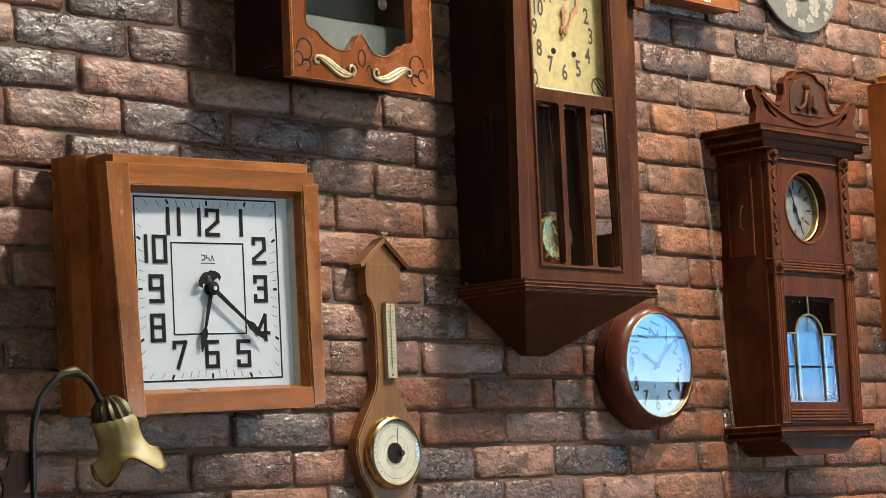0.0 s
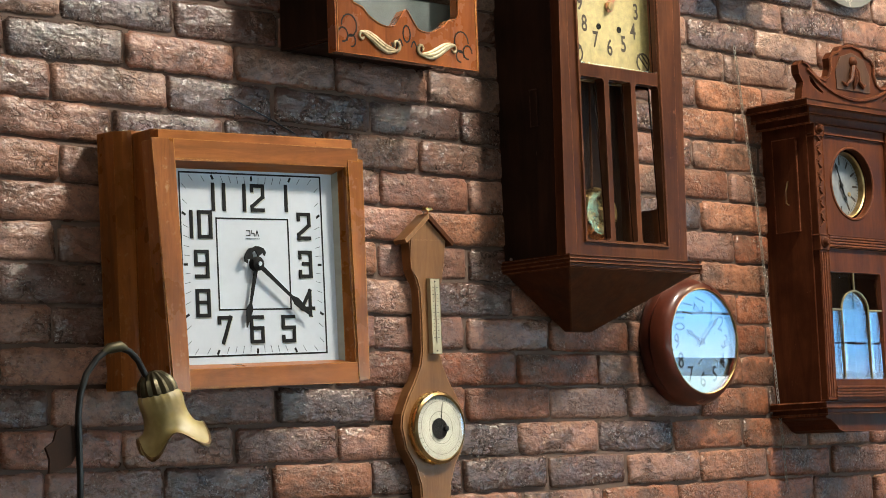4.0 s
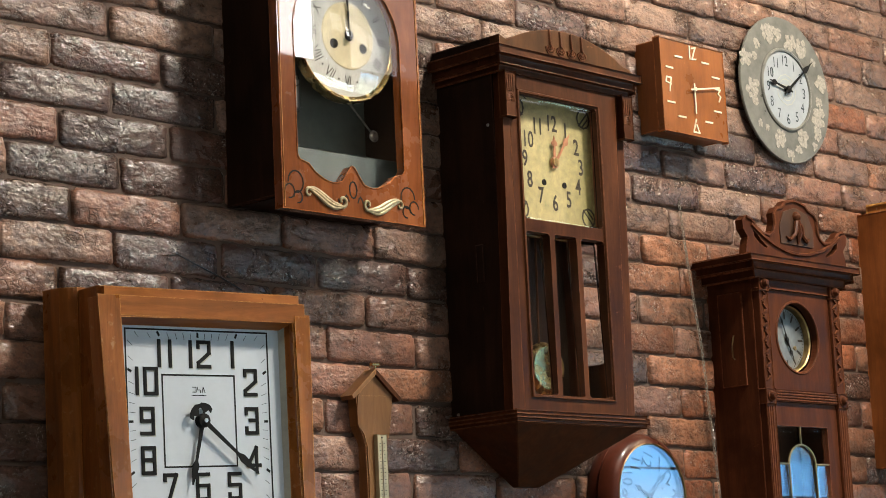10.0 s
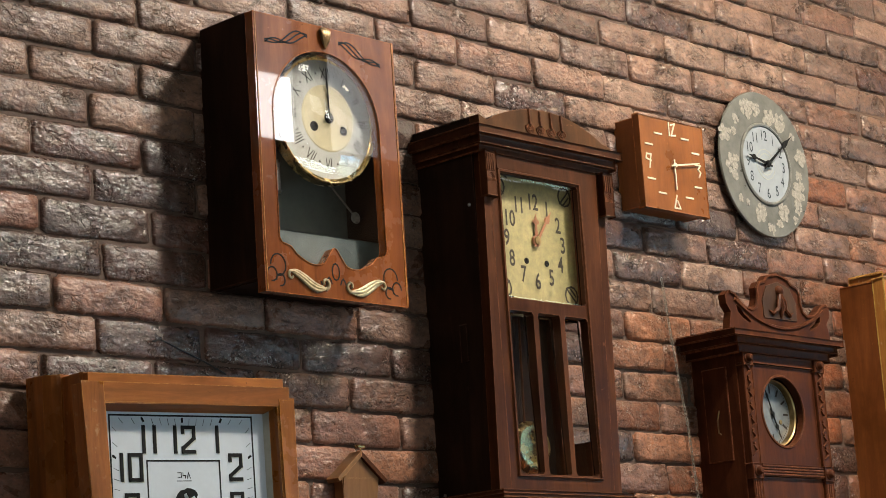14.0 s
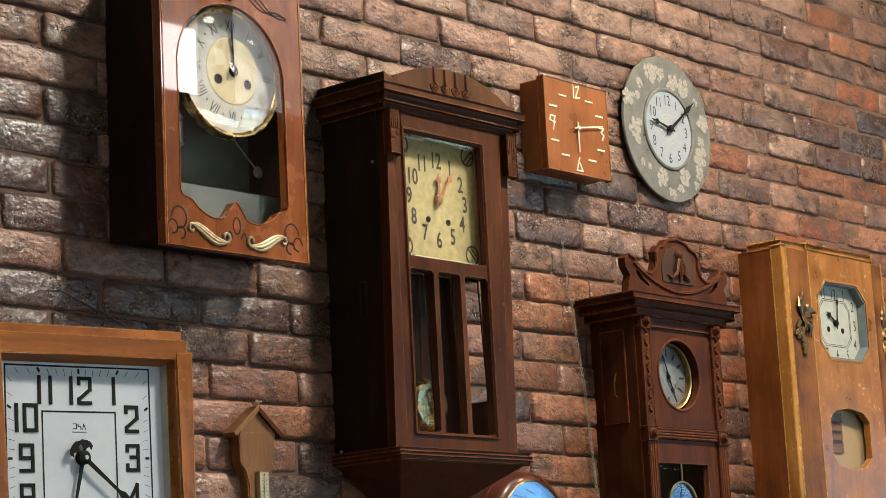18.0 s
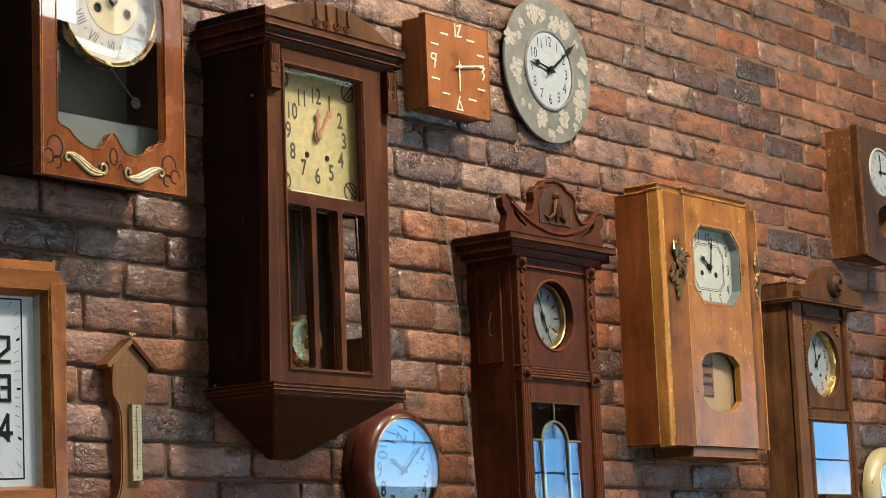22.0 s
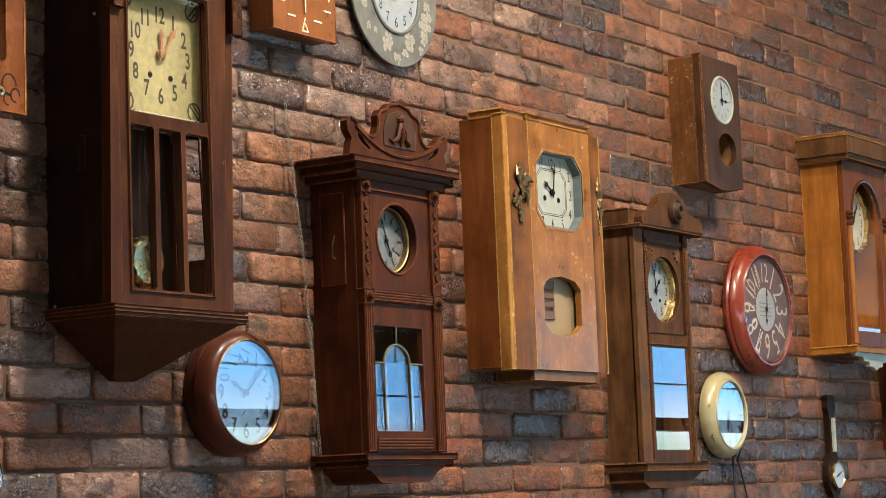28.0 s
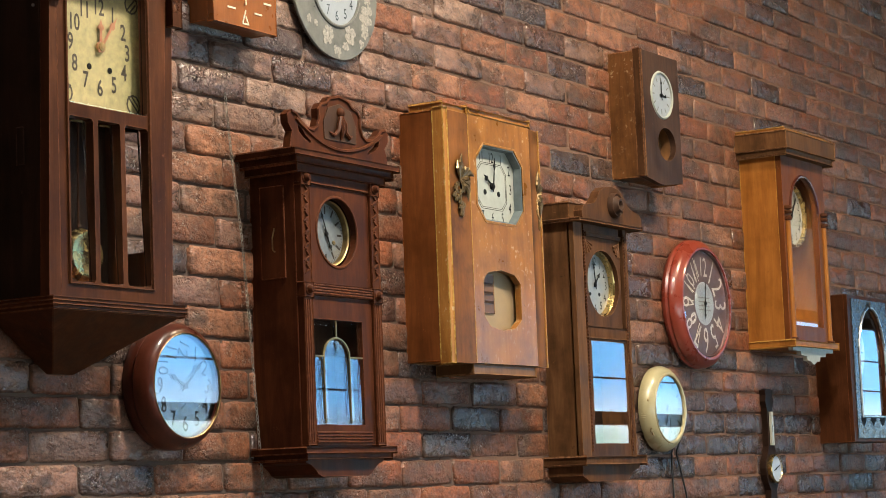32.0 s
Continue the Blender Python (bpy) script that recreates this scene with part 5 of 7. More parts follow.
def carved_clock():
    t = thing("carved_clock", 4.345, 1.61, "reddish walnut pendulum clock with a carved scrolled pediment", "wall clock")
    x0, x1, z0, z1, d = 4.345, 4.692, 1.676, 2.360, 0.135
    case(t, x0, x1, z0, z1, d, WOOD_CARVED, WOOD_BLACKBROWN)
    side = part("side_door", box(4.340, 4.3445, 0.035, 0.105, 2.10, 2.33, 0.002), WOOD_CARVED, t, "small raised door on the side")
    part("hook", tube([(4.338, 0.078, 2.225), (4.334, 0.074, 2.20), (4.334, 0.074, 2.17), (4.336, 0.080, 2.165)], 0.002, 6), DARK_BRASS, side)
    # front
    upper = plate(rect(4.386, 4.656, 2.086, 2.336), [ring(4.512, 2.222, 0.088, 48)], 0.128, 0.146)
    up = part("upper_panel", upper, WOOD_CARVED, t, "panel with a round opening")
    part("opening_rim", lathe([(0.094, 0.146), (0.092, 0.149), (0.088, 0.149), (0.086, 0.146)], 4.512, 2.222, 56), WOOD_CARVED, up, smooth=True)
    lower = part("lower_door", plate(rect(4.386, 4.656, 1.684, 2.056), [rect(4.388, 4.612, 1.735, 1.998)], 0.128, 0.146), WOOD_CARVED, t, "door with a leaded glass")
    part("reeded_rail", box(4.386, 4.656, 0.135, 0.152, 2.057, 2.086, 0.002), WOOD_CARVED, t)
    reeds = bmesh.new()
    for q in range(4):
        tube([(4.388, 0.152, 2.0615 + 0.0068 * q), (4.654, 0.152, 2.0615 + 0.0068 * q)], 0.0028, 6, reeds)
    part("reeds", reeds, WOOD_CARVED, t, smooth=True)
    reeds = bmesh.new()
    for q in range(4):
        tube([(4.398, 0.147, 1.692 + 0.0075 * q), (4.640, 0.147, 1.692 + 0.0075 * q)], 0.003, 6, reeds)
    part("reeds", reeds, WOOD_CARVED, lower, smooth=True)
    part("head_rail", box(4.386, 4.656, 0.135, 0.150, 2.337, 2.360, 0.003), WOOD_CARVED, t)
    for a, b in ((4.350, 4.386), (4.656, 4.692)):
        mid = (a + b) / 2
        for v0, v1 in ((2.086, 2.336), (1.684, 2.050)):
            p = part("pilaster", box(a, b, 0.130, 0.152, v0, v1, 0.003), WOOD_CARVED, t)
            cut = bmesh.new()
            if v0 > 2:
                for k in range(7):
                    w = v0 + 0.02 + k * 0.033
                    tube([(mid - 0.008, 0.152, w), (mid + 0.007, 0.155, w + 0.013), (mid - 0.004, 0.154, w + 0.026)], [0.002, 0.0045, 0.002], 6, cut)
                    lathe([(0.004, 0.151), (0.003, 0.156), (0.0, 0.157)], mid, w + 0.030, 8, cut)
                part("carving", cut, WOOD_CARVED, p, "carved leaf trail", smooth=True)
            else:
                for q in (-0.009, 0.0, 0.009):
                    tube([(mid + q, 0.152, v0 + 0.006), (mid + q, 0.152, v1 - 0.006)], 0.0032, 6, cut)
                part("fluting", cut, WOOD_CARVED, p, smooth=True)
        for v in (2.348, 2.068):
            blk = part("corner_block", box(a - 0.002, b + 0.002, 0.130, 0.156, v - 0.018, v + 0.018, 0.002), WOOD_CARVED, t)
            part("rosette", lathe([(0.0, 0.171), (0.006, 0.170), (0.010, 0.165), (0.011, 0.160), (0.014, 0.158), (0.015, 0.155)], mid, v, 20), WOOD_CARVED, blk, "turned round boss", smooth=True)
    # dial
    u, v = 4.515, 2.222
    dial = part("dial", lathe([(0.0, 0.108), (0.078, 0.108), (0.078, 0.104)], u, v, 48), TARNISHED, t, "tarnished silvered dial")
    part("bezel", lathe([(0.078, 0.104), (0.0795, 0.122), (0.083, 0.125), (0.085, 0.120), (0.084, 0.104)], u, v, 64), DARK_BRASS, dial, "aged brass ring", smooth=True)
    for n in range(12):
        a = radians(30 * n)
        part("hour_mark", bars([[(u + q * math.sin(a), v + q * math.cos(a)) for q in (0.054, 0.068)]], 0.005, 0.108, 0.1086), BROWN_INK, dial)
    part("minute_marks", bars([[(u + q * math.sin(a), v + q * math.cos(a)) for q in (0.071, 0.075)] for a in [radians(6 * k) for k in range(60)]], 0.001, 0.108, 0.1085), BROWN_INK, dial, kind="stuff")
    hand("hour_hand", u, v, 0.111, 152, 0.050, 0.3, 0.005, BLACK, dial)
    hand("minute_hand", u, v, 0.113, 337, 0.068, 0.3, 0.004, BLACK, dial)
    for s in (-1, 1):
        part("winding_hole", lathe([(0.006, 0.108), (0.006, 0.110), (0.003, 0.110), (0.0, 0.109)], u + s * 0.036, v - 0.02, 12), DARK_BRASS, dial)
    # leaded glass
    g = 0.1425
    def tilted(outline, degrees):
        ob = pane(outline, g - 0.003, lower)
        low = min(v.co.z for v in ob.data.vertices)
        for v in ob.data.vertices:
            v.co.y -= (v.co.z - low) * math.tan(radians(degrees)) - 0.001
    c, r = 4.498, 0.056
    tilted(arch(c - r, c + r, 1.735, 1.954), -1.0)
    tilted(rect(4.386, c - r - 0.002, 1.735, 1.904), -1.0)
    tilted(rect(c + r + 0.002, 4.614, 1.735, 1.904), -1.0)
    tilted(rect(4.386, c - 0.002, 1.908, 2.0), -3.6)
    tilted(rect(c + 0.002, 4.614, 1.908, 2.0), -4.4)
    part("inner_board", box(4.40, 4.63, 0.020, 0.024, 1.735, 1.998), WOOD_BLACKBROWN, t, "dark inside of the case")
    arc = [(c - r, 1.738)] + [(c - r * math.cos(math.pi * k / 16), 1.905 + r * 0.85 * math.sin(math.pi * k / 16)) for k in range(17)] + [(c + r, 1.738)]
    part("lead_came", tube([(p, g, q) for p, q in arc], 0.0028, 6), DARK_BRASS, lower, "brass arch between the panes", smooth=True)
    for pts in ([(c, 1.955), (c, 1.998)], [(4.388, 1.905), (c - r, 1.905)], [(c + r, 1.905), (4.612, 1.905)]):
        part("lead_came", tube([(p, g, q) for p, q in pts], 0.0024, 6), DARK_BRASS, lower, smooth=True)
    # ground bevels of the panes, sloped so that they catch the light
    def bevel(a, b, v0, v1, lean_u, lean_v):
        bm = plate(rect(a, b, v0, v1), [], g - 0.0005, g + 0.0012)
        for q in bm.verts:
            q.co.y += (q.co.x - a) * lean_u + (q.co.z - v0) * lean_v + (v0 - 1.735) * 0.0175
        part("glass_bevel", bm, GLASS, lower, "bright bevelled strip of glass").visible_shadow = False
    for a, b, v0, v1, lu, lv in ((4.391, 4.404, 1.742, 1.896, -0.10, 0.0175), (c - r - 0.014, c - r - 0.003, 1.742, 1.896, 0.12, 0.0175), (c - r + 0.003, c - r + 0.014, 1.742, 1.905, -0.10, 0.0175), (c + r - 0.013, c + r - 0.003, 1.742, 1.905, 0.10, 0.0175),
                                 (c + r + 0.003, c + r + 0.014, 1.742, 1.896, -0.10, 0.0175), (4.598, 4.610, 1.742, 1.896, 0.10, 0.0175), (4.391, c - 0.004, 1.984, 1.996, 0.0, 0.16), (c + 0.004, 4.610, 1.984, 1.996, 0.0, 0.16), (4.391, 4.402, 1.912, 1.984, -0.10, 0.05), (4.599, 4.610, 1.912, 1.984, 0.10, 0.05),
                                 (4.391, c - r - 0.004, 1.738, 1.748, 0.0, -0.14), (c - r + 0.004, c + r - 0.004, 1.738, 1.748, 0.0, -0.14), (c + r + 0.004, 4.610, 1.738, 1.748, 0.0, -0.14)):
        bevel(a, b, v0, v1, lu, lv)
    # cornice and base
    part("cornice", box(4.288, 4.756, 0.0, 0.182, 2.398, 2.412, 0.003), WOOD_CARVED, t)
    part("cornice", box(4.305, 4.737, 0.0, 0.170, 2.380, 2.398, 0.007, segments=4), WOOD_CARVED, t)
    part("cornice", box(4.325, 4.716, 0.0, 0.160, 2.360, 2.380, 0.004), WOOD_CARVED, t)
    part("base_moulding", box(4.322, 4.722, 0.0, 0.165, 1.664, 1.677, 0.003), WOOD_CARVED, t)
    part("base_moulding", box(4.332, 4.708, 0.0, 0.158, 1.650, 1.664, 0.005, segments=3), WOOD_CARVED, t)
    half = [(0.0, 1.606), (0.10, 1.606), (0.118, 1.612), (0.13, 1.624), (0.150, 1.636), (0.168, 1.641), (0.176, 1.650)]
    cc = 4.519
    part("base_apron", plate([(cc - a, b) for a, b in reversed(half)] + [(cc + a, b) for a, b in half[1:]], [], 0.0, 0.145), WOOD_CARVED, t, "apron with curved ends")
    # pediment
    half = [(0.218, 2.412), (0.212, 2.440), (0.205, 2.458), (0.222, 2.478), (0.224, 2.500), (0.208, 2.512), (0.190, 2.508), (0.170, 2.490), (0.148, 2.478), (0.118, 2.474), (0.100, 2.484), (0.090, 2.508), (0.092, 2.530), (0.078, 2.546), (0.056, 2.552), (0.040, 2.566), (0.0, 2.574)]
    ped = part("pediment", plate([(cc - a, b) for a, b in half] + [(cc + a, b) for a, b in reversed(half[:-1])], [[(cc - 0.15, 2.455), (cc - 0.165, 2.470), (cc - 0.182, 2.478), (cc - 0.178, 2.462), (cc - 0.160, 2.448), (cc - 0.13, 2.436), (cc - 0.125, 2.441)], [(cc + 0.15, 2.455), (cc + 0.125, 2.441), (cc + 0.13, 2.436), (cc + 0.160, 2.448), (cc + 0.178, 2.462), (cc + 0.182, 2.478), (cc + 0.165, 2.470)]], 0.138, 0.160), WOOD_CARVED, t, "scrolled carved pediment")
    trim = bmesh.new()
    tube([(cc - a, 0.161, b - 0.004) for a, b in half[5:]] + [(cc + a, 0.161, b - 0.004) for a, b in reversed(half[5:-1])], 0.0045, 6, trim)
    tube([(cc - 0.19 + 0.38 * k / 14, 0.161, 2.440 + 0.06 * (abs(k - 7) / 7) ** 2 - 0.008) for k in range(15)], 0.005, 6, trim)
    part("pediment_trim", trim, WOOD_CARVED, ped, smooth=True)
    part("shield", plate([(cc - 0.070, 2.455), (cc + 0.070, 2.455), (cc + 0.072, 2.50), (cc + 0.050, 2.538), (cc, 2.552), (cc - 0.050, 2.538), (cc - 0.072, 2.50)], [], 0.160, 0.163), WOOD_UMBER, ped, "dark carved field")
    motif = bmesh.new()
    lathe([(0.0, 0.176), (0.008, 0.174), (0.013, 0.168), (0.014, 0.163)], cc, 2.528, 14, motif)
    for s in (-1, 1):
        tube([(cc, 0.166, 2.52), (cc + s * 0.012, 0.170, 2.50), (cc + s * 0.016, 0.168, 2.48), (cc + s * 0.036, 0.167, 2.466), (cc + s * 0.050, 0.165, 2.474)], [0.006, 0.007, 0.006, 0.005, 0.002], 7, motif)
    tube([(cc, 0.166, 2.515), (cc, 0.170, 2.485), (cc, 0.165, 2.458)], [0.007, 0.009, 0.003], 7, motif)
    part("carved_motif", motif, WOOD_CARVED, ped, "carved drapery motif", smooth=True)


def chain(points, name="chain"):
    bm = bmesh.new()
    run = []
    for (a, b, c), (e, f, g) in zip(points, points[1:]):
        n = max(2, round(math.dist((a, b, c), (e, f, g)) / 0.0095))
        run += [(a + (e - a) * k / n, b + (f - b) * k / n, c + (g - c) * k / n) for k in range(n)]
    for k, (u, d, v) in enumerate(run):
        w = [(0.0026 * math.cos(q), 0.0062 * math.sin(q)) for q in [math.pi / 4 * i for i in range(9)]]
        tube([(u + (p if k % 2 else 0.3 * p), d + (0.3 * p if k % 2 else p), v + q) for p, q in w], 0.0011, 4, bm)
    return bm


box_clock(), disc_clock(), round_clock(), carved_clock()
run = [(4.247, 0.006, 2.56), (4.253, 0.015, 2.416), (4.289, 0.015, 2.191), (4.318, 0.015, 1.884), (4.347, 0.015, 1.56), (4.352, 0.015, 1.48)]
ob = thing("chain", run[0][0], run[-1][2], "thin steel chain hanging beside the carved clock", "chain")
part("chain_strand", chain(run), DULL_STEEL, ob, smooth=True, kind="stuff")

# ---- things: orange veneer clock, walnut clock, cream and red clocks, small clock, pine clock, far barometer and clock ----
def grapes(u, v, d, parent, squeeze=1.0):
    bm = bmesh.new()
    rng = random.Random(8)
    for k in range(26):
        s = k / 25
        w = 0.036 * math.sin(math.pi * min(1, 0.25 + s)) + 0.004
        a, b = u + squeeze * rng.uniform(-w, w), v - 0.085 + 0.085 * (1 - s) + rng.uniform(-0.004, 0.004)
        made = bmesh.ops.create_icosphere(bm, subdivisions=1, radius=0.0085)["verts"]
        for p in made:
            p.co = (a + p.co.x * max(squeeze, 0.5), -d - 0.004 + p.co.y * 0.7, b + p.co.z)
    for k in range(9):
        w = -0.6 + 0.42 * k
        q = 0.056 + 0.018 * math.sin(2.1 * k)
        tube([(u, d + 0.003, v + 0.02), (u + squeeze * 0.6 * q * math.sin(w), d + 0.010, v + 0.02 + 0.6 * q * math.cos(w)), (u + squeeze * q * math.sin(w + 0.3), d + 0.006, v + 0.02 + q * math.cos(w + 0.3))], [0.004, 0.011, 0.002], 6, bm, 0.5)
    tube([(u, d + 0.002, v + 0.03), (u + 0.010 * squeeze, d + 0.004, v + 0.06), (u + 0.006 * squeeze, d + 0.004, v + 0.088)], [0.004, 0.005, 0.002], 6, bm)
    return part("grape_ornament", bm, DARK_BRONZE, parent, "dark bronze vine leaf and grapes", smooth=True)


def veneer_clock():
    t = thing("veneer_clock", 5.045, 1.88, "worn orange veneered clock with an octagonal dial opening", "wall clock")
    x0, x1, z0, z1 = 5.045, 5.606, 1.912, 2.615
    part("back_panel", box(x0 + 0.012, x1 - 0.012, 0.004, 0.012, z0, z1), WOOD_TAN, t)
    part("side_panel", box(x0, x0 + 0.014, 0, 0.112, z0 + 0.004, z1 - 0.004, 0.002), WOOD_SIDE, t)
    part("side_panel", box(x1 - 0.014, x1, 0, 0.112, z0 + 0.004, z1 - 0.004, 0.002), WOOD_SIDE, t)
    part("top_panel", box(x0 + 0.014, x1 - 0.014, 0, 0.112, z1 - 0.016, z1 - 0.004), WOOD_PINE, t)
    part("bottom_panel", box(x0 + 0.014, x1 - 0.014, 0, 0.112, z0 + 0.004, z0 + 0.016), WOOD_PINE, t)
    octo = rect(5.228, 5.486, 2.320, 2.538, 0.044)
    low = [(5.243, 2.045), (5.275, 2.018), (5.345, 2.008), (5.415, 2.018), (5.452, 2.045), (5.452, 2.148), (5.420, 2.172), (5.345, 2.182), (5.272, 2.172), (5.243, 2.148)]
    front = part("front_board", plate(rect(5.190, 5.534, z0, z1 + 0.004), [octo, low], 0.116, 0.136), WOOD_ORANGE, t, "orange veneered front with two cut openings")
    for a, b, c in ((5.046, 5.190, 0.112), (5.534, 5.606, 0.112)):
        bm = bmesh.new()
        near, far = (0.140, 0.136) if a < 5.2 else (0.136, 0.126)
        q = [(a, c), (a, near if a < 5.2 else near), (b, far), (b, c)]
        lo = [bm.verts.new((p, -w, z0 - 0.002)) for p, w in q]
        hi = [bm.verts.new((p, -w, z1)) for p, w in q]
        bm.faces.new(lo)
        bm.faces.new(hi)
        for i in range(4):
            bm.faces.new((lo[i], lo[(i + 1) % 4], hi[(i + 1) % 4], hi[i]))
        part("side_strip", bm, WOOD_STRIPE, t, "dark figured veneer strip")
    part("worn_edge", box(5.044, 5.068, 0.1125, 0.1415, z0 - 0.004, z1 + 0.002, 0.004, segments=2), WOOD_GOLDEN, t, "pale worn corner edge")
    part("worn_edge", bars([[(5.604, z0), (5.604, z1)]], 0.005, 0.126, 0.130), WOOD_GOLDEN, t, "pale worn corner edge")
    part("worn_joint", bars([[(5.190, z0), (5.190, z1)]], 0.0030, 0.1355, 0.1372), WOOD_GOLDEN, t, "pale worn joint line")
    part("top_rail", box(5.185, 5.540, 0.02, 0.132, z1 + 0.004, z1 + 0.020, 0.007, segments=4), WOOD_ORANGE, t, "rounded top rail")
    part("top_cap", box(5.06, 5.20, 0.03, 0.130, z1, z1 + 0.018, 0.006, segments=3), WOOD_ORANGE, t)
    part("foot_rail", box(5.180, 5.530, 0.01, 0.128, z0 - 0.030, z0 - 0.002, 0.004), WOOD_TAN, t, "brown foot rail")
    part("opening_rim", plate(rect(5.222, 5.492, 2.314, 2.544, 0.046), [octo], 0.130, 0.1375), WOOD_ORANGE, front)
    part("inner_rim", plate(rect(5.2285, 5.4855, 2.3205, 2.5375, 0.0438), [rect(5.2320, 5.4820, 2.3240, 2.5340, 0.0428)], 0.108, 0.1345), BLUE_GREY, t, "blue-grey inside of the opening")
    dial = part("dial", box(5.20, 5.52, 0.100, 0.108, 2.30, 2.56), PALE, t, "pale dial with black numerals")
    u, v, f = 5.356, 2.428, 0.1082
    spots = {12: (0, 0.084), 1: (0.055, 0.084), 2: (0.100, 0.055), 3: (0.106, 0), 4: (0.100, -0.055), 5: (0.055, -0.088), 6: (0, -0.09), 7: (-0.055, -0.088), 8: (-0.1, -0.055), 9: (-0.106, 0), 10: (-0.1, 0.055), 11: (-0.055, 0.084)}
    for n, (a, b) in spots.items():
        text(str(n), u + a, v + b, f, 0.042, BLACK, dial, 0.72)
    o = rect(u - 0.078, u + 0.078, v - 0.062, v + 0.062, 0.024)
    part("minute_track", bars([o + o[:1]], 0.0012, f, f + 0.0004), BROWN_INK, dial)
    o = rect(u - 0.083, u + 0.083, v - 0.067, v + 0.067, 0.025)
    part("minute_track", bars([o + o[:1]], 0.0016, f, f + 0.0004), BROWN_INK, dial)
    hand("hour_hand", u, v, f + 0.004, 303, 0.055, 0.2, 0.008, BLACK, dial)
    hand("minute_hand", u, v, f + 0.007, 8, 0.085, 0.2, 0.0055, BLACK, dial)
    part("hub", lathe([(0.009, f), (0.008, f + 0.008), (0.0, f + 0.009)], u, v, 14), BLACK, dial, smooth=True)
    for s in (-1, 1):
        part("winding_hole", lathe([(0.008, f), (0.008, f + 0.001), (0.0, f + 0.0012)], u + s * 0.038, v - 0.019, 14), BLACK, dial)
    # Dark bars stand in for the shaded slots of the gong block.
    for k in range(3):
        part("gong_rod", box(5.262, 5.335, 0.108, 0.111, 2.140 - 0.026 * k, 2.146 - 0.026 * k, 0.001), WOOD_UMBER, t, "dark bar for a shaded slot in the gong block")
    part("gong_block", box(5.25, 5.345, 0.104, 0.108, 2.06, 2.17, 0.001), WOOD_TAN, t)
    part("inner_board", box(5.20, 5.50, 0.092, 0.104, 1.985, 2.21), BEIGE, t, "beige board behind the lower opening")
    grapes(5.130, 2.405, 0.139, t)
    grapes(5.588, 2.405, 0.124, t, 0.35)


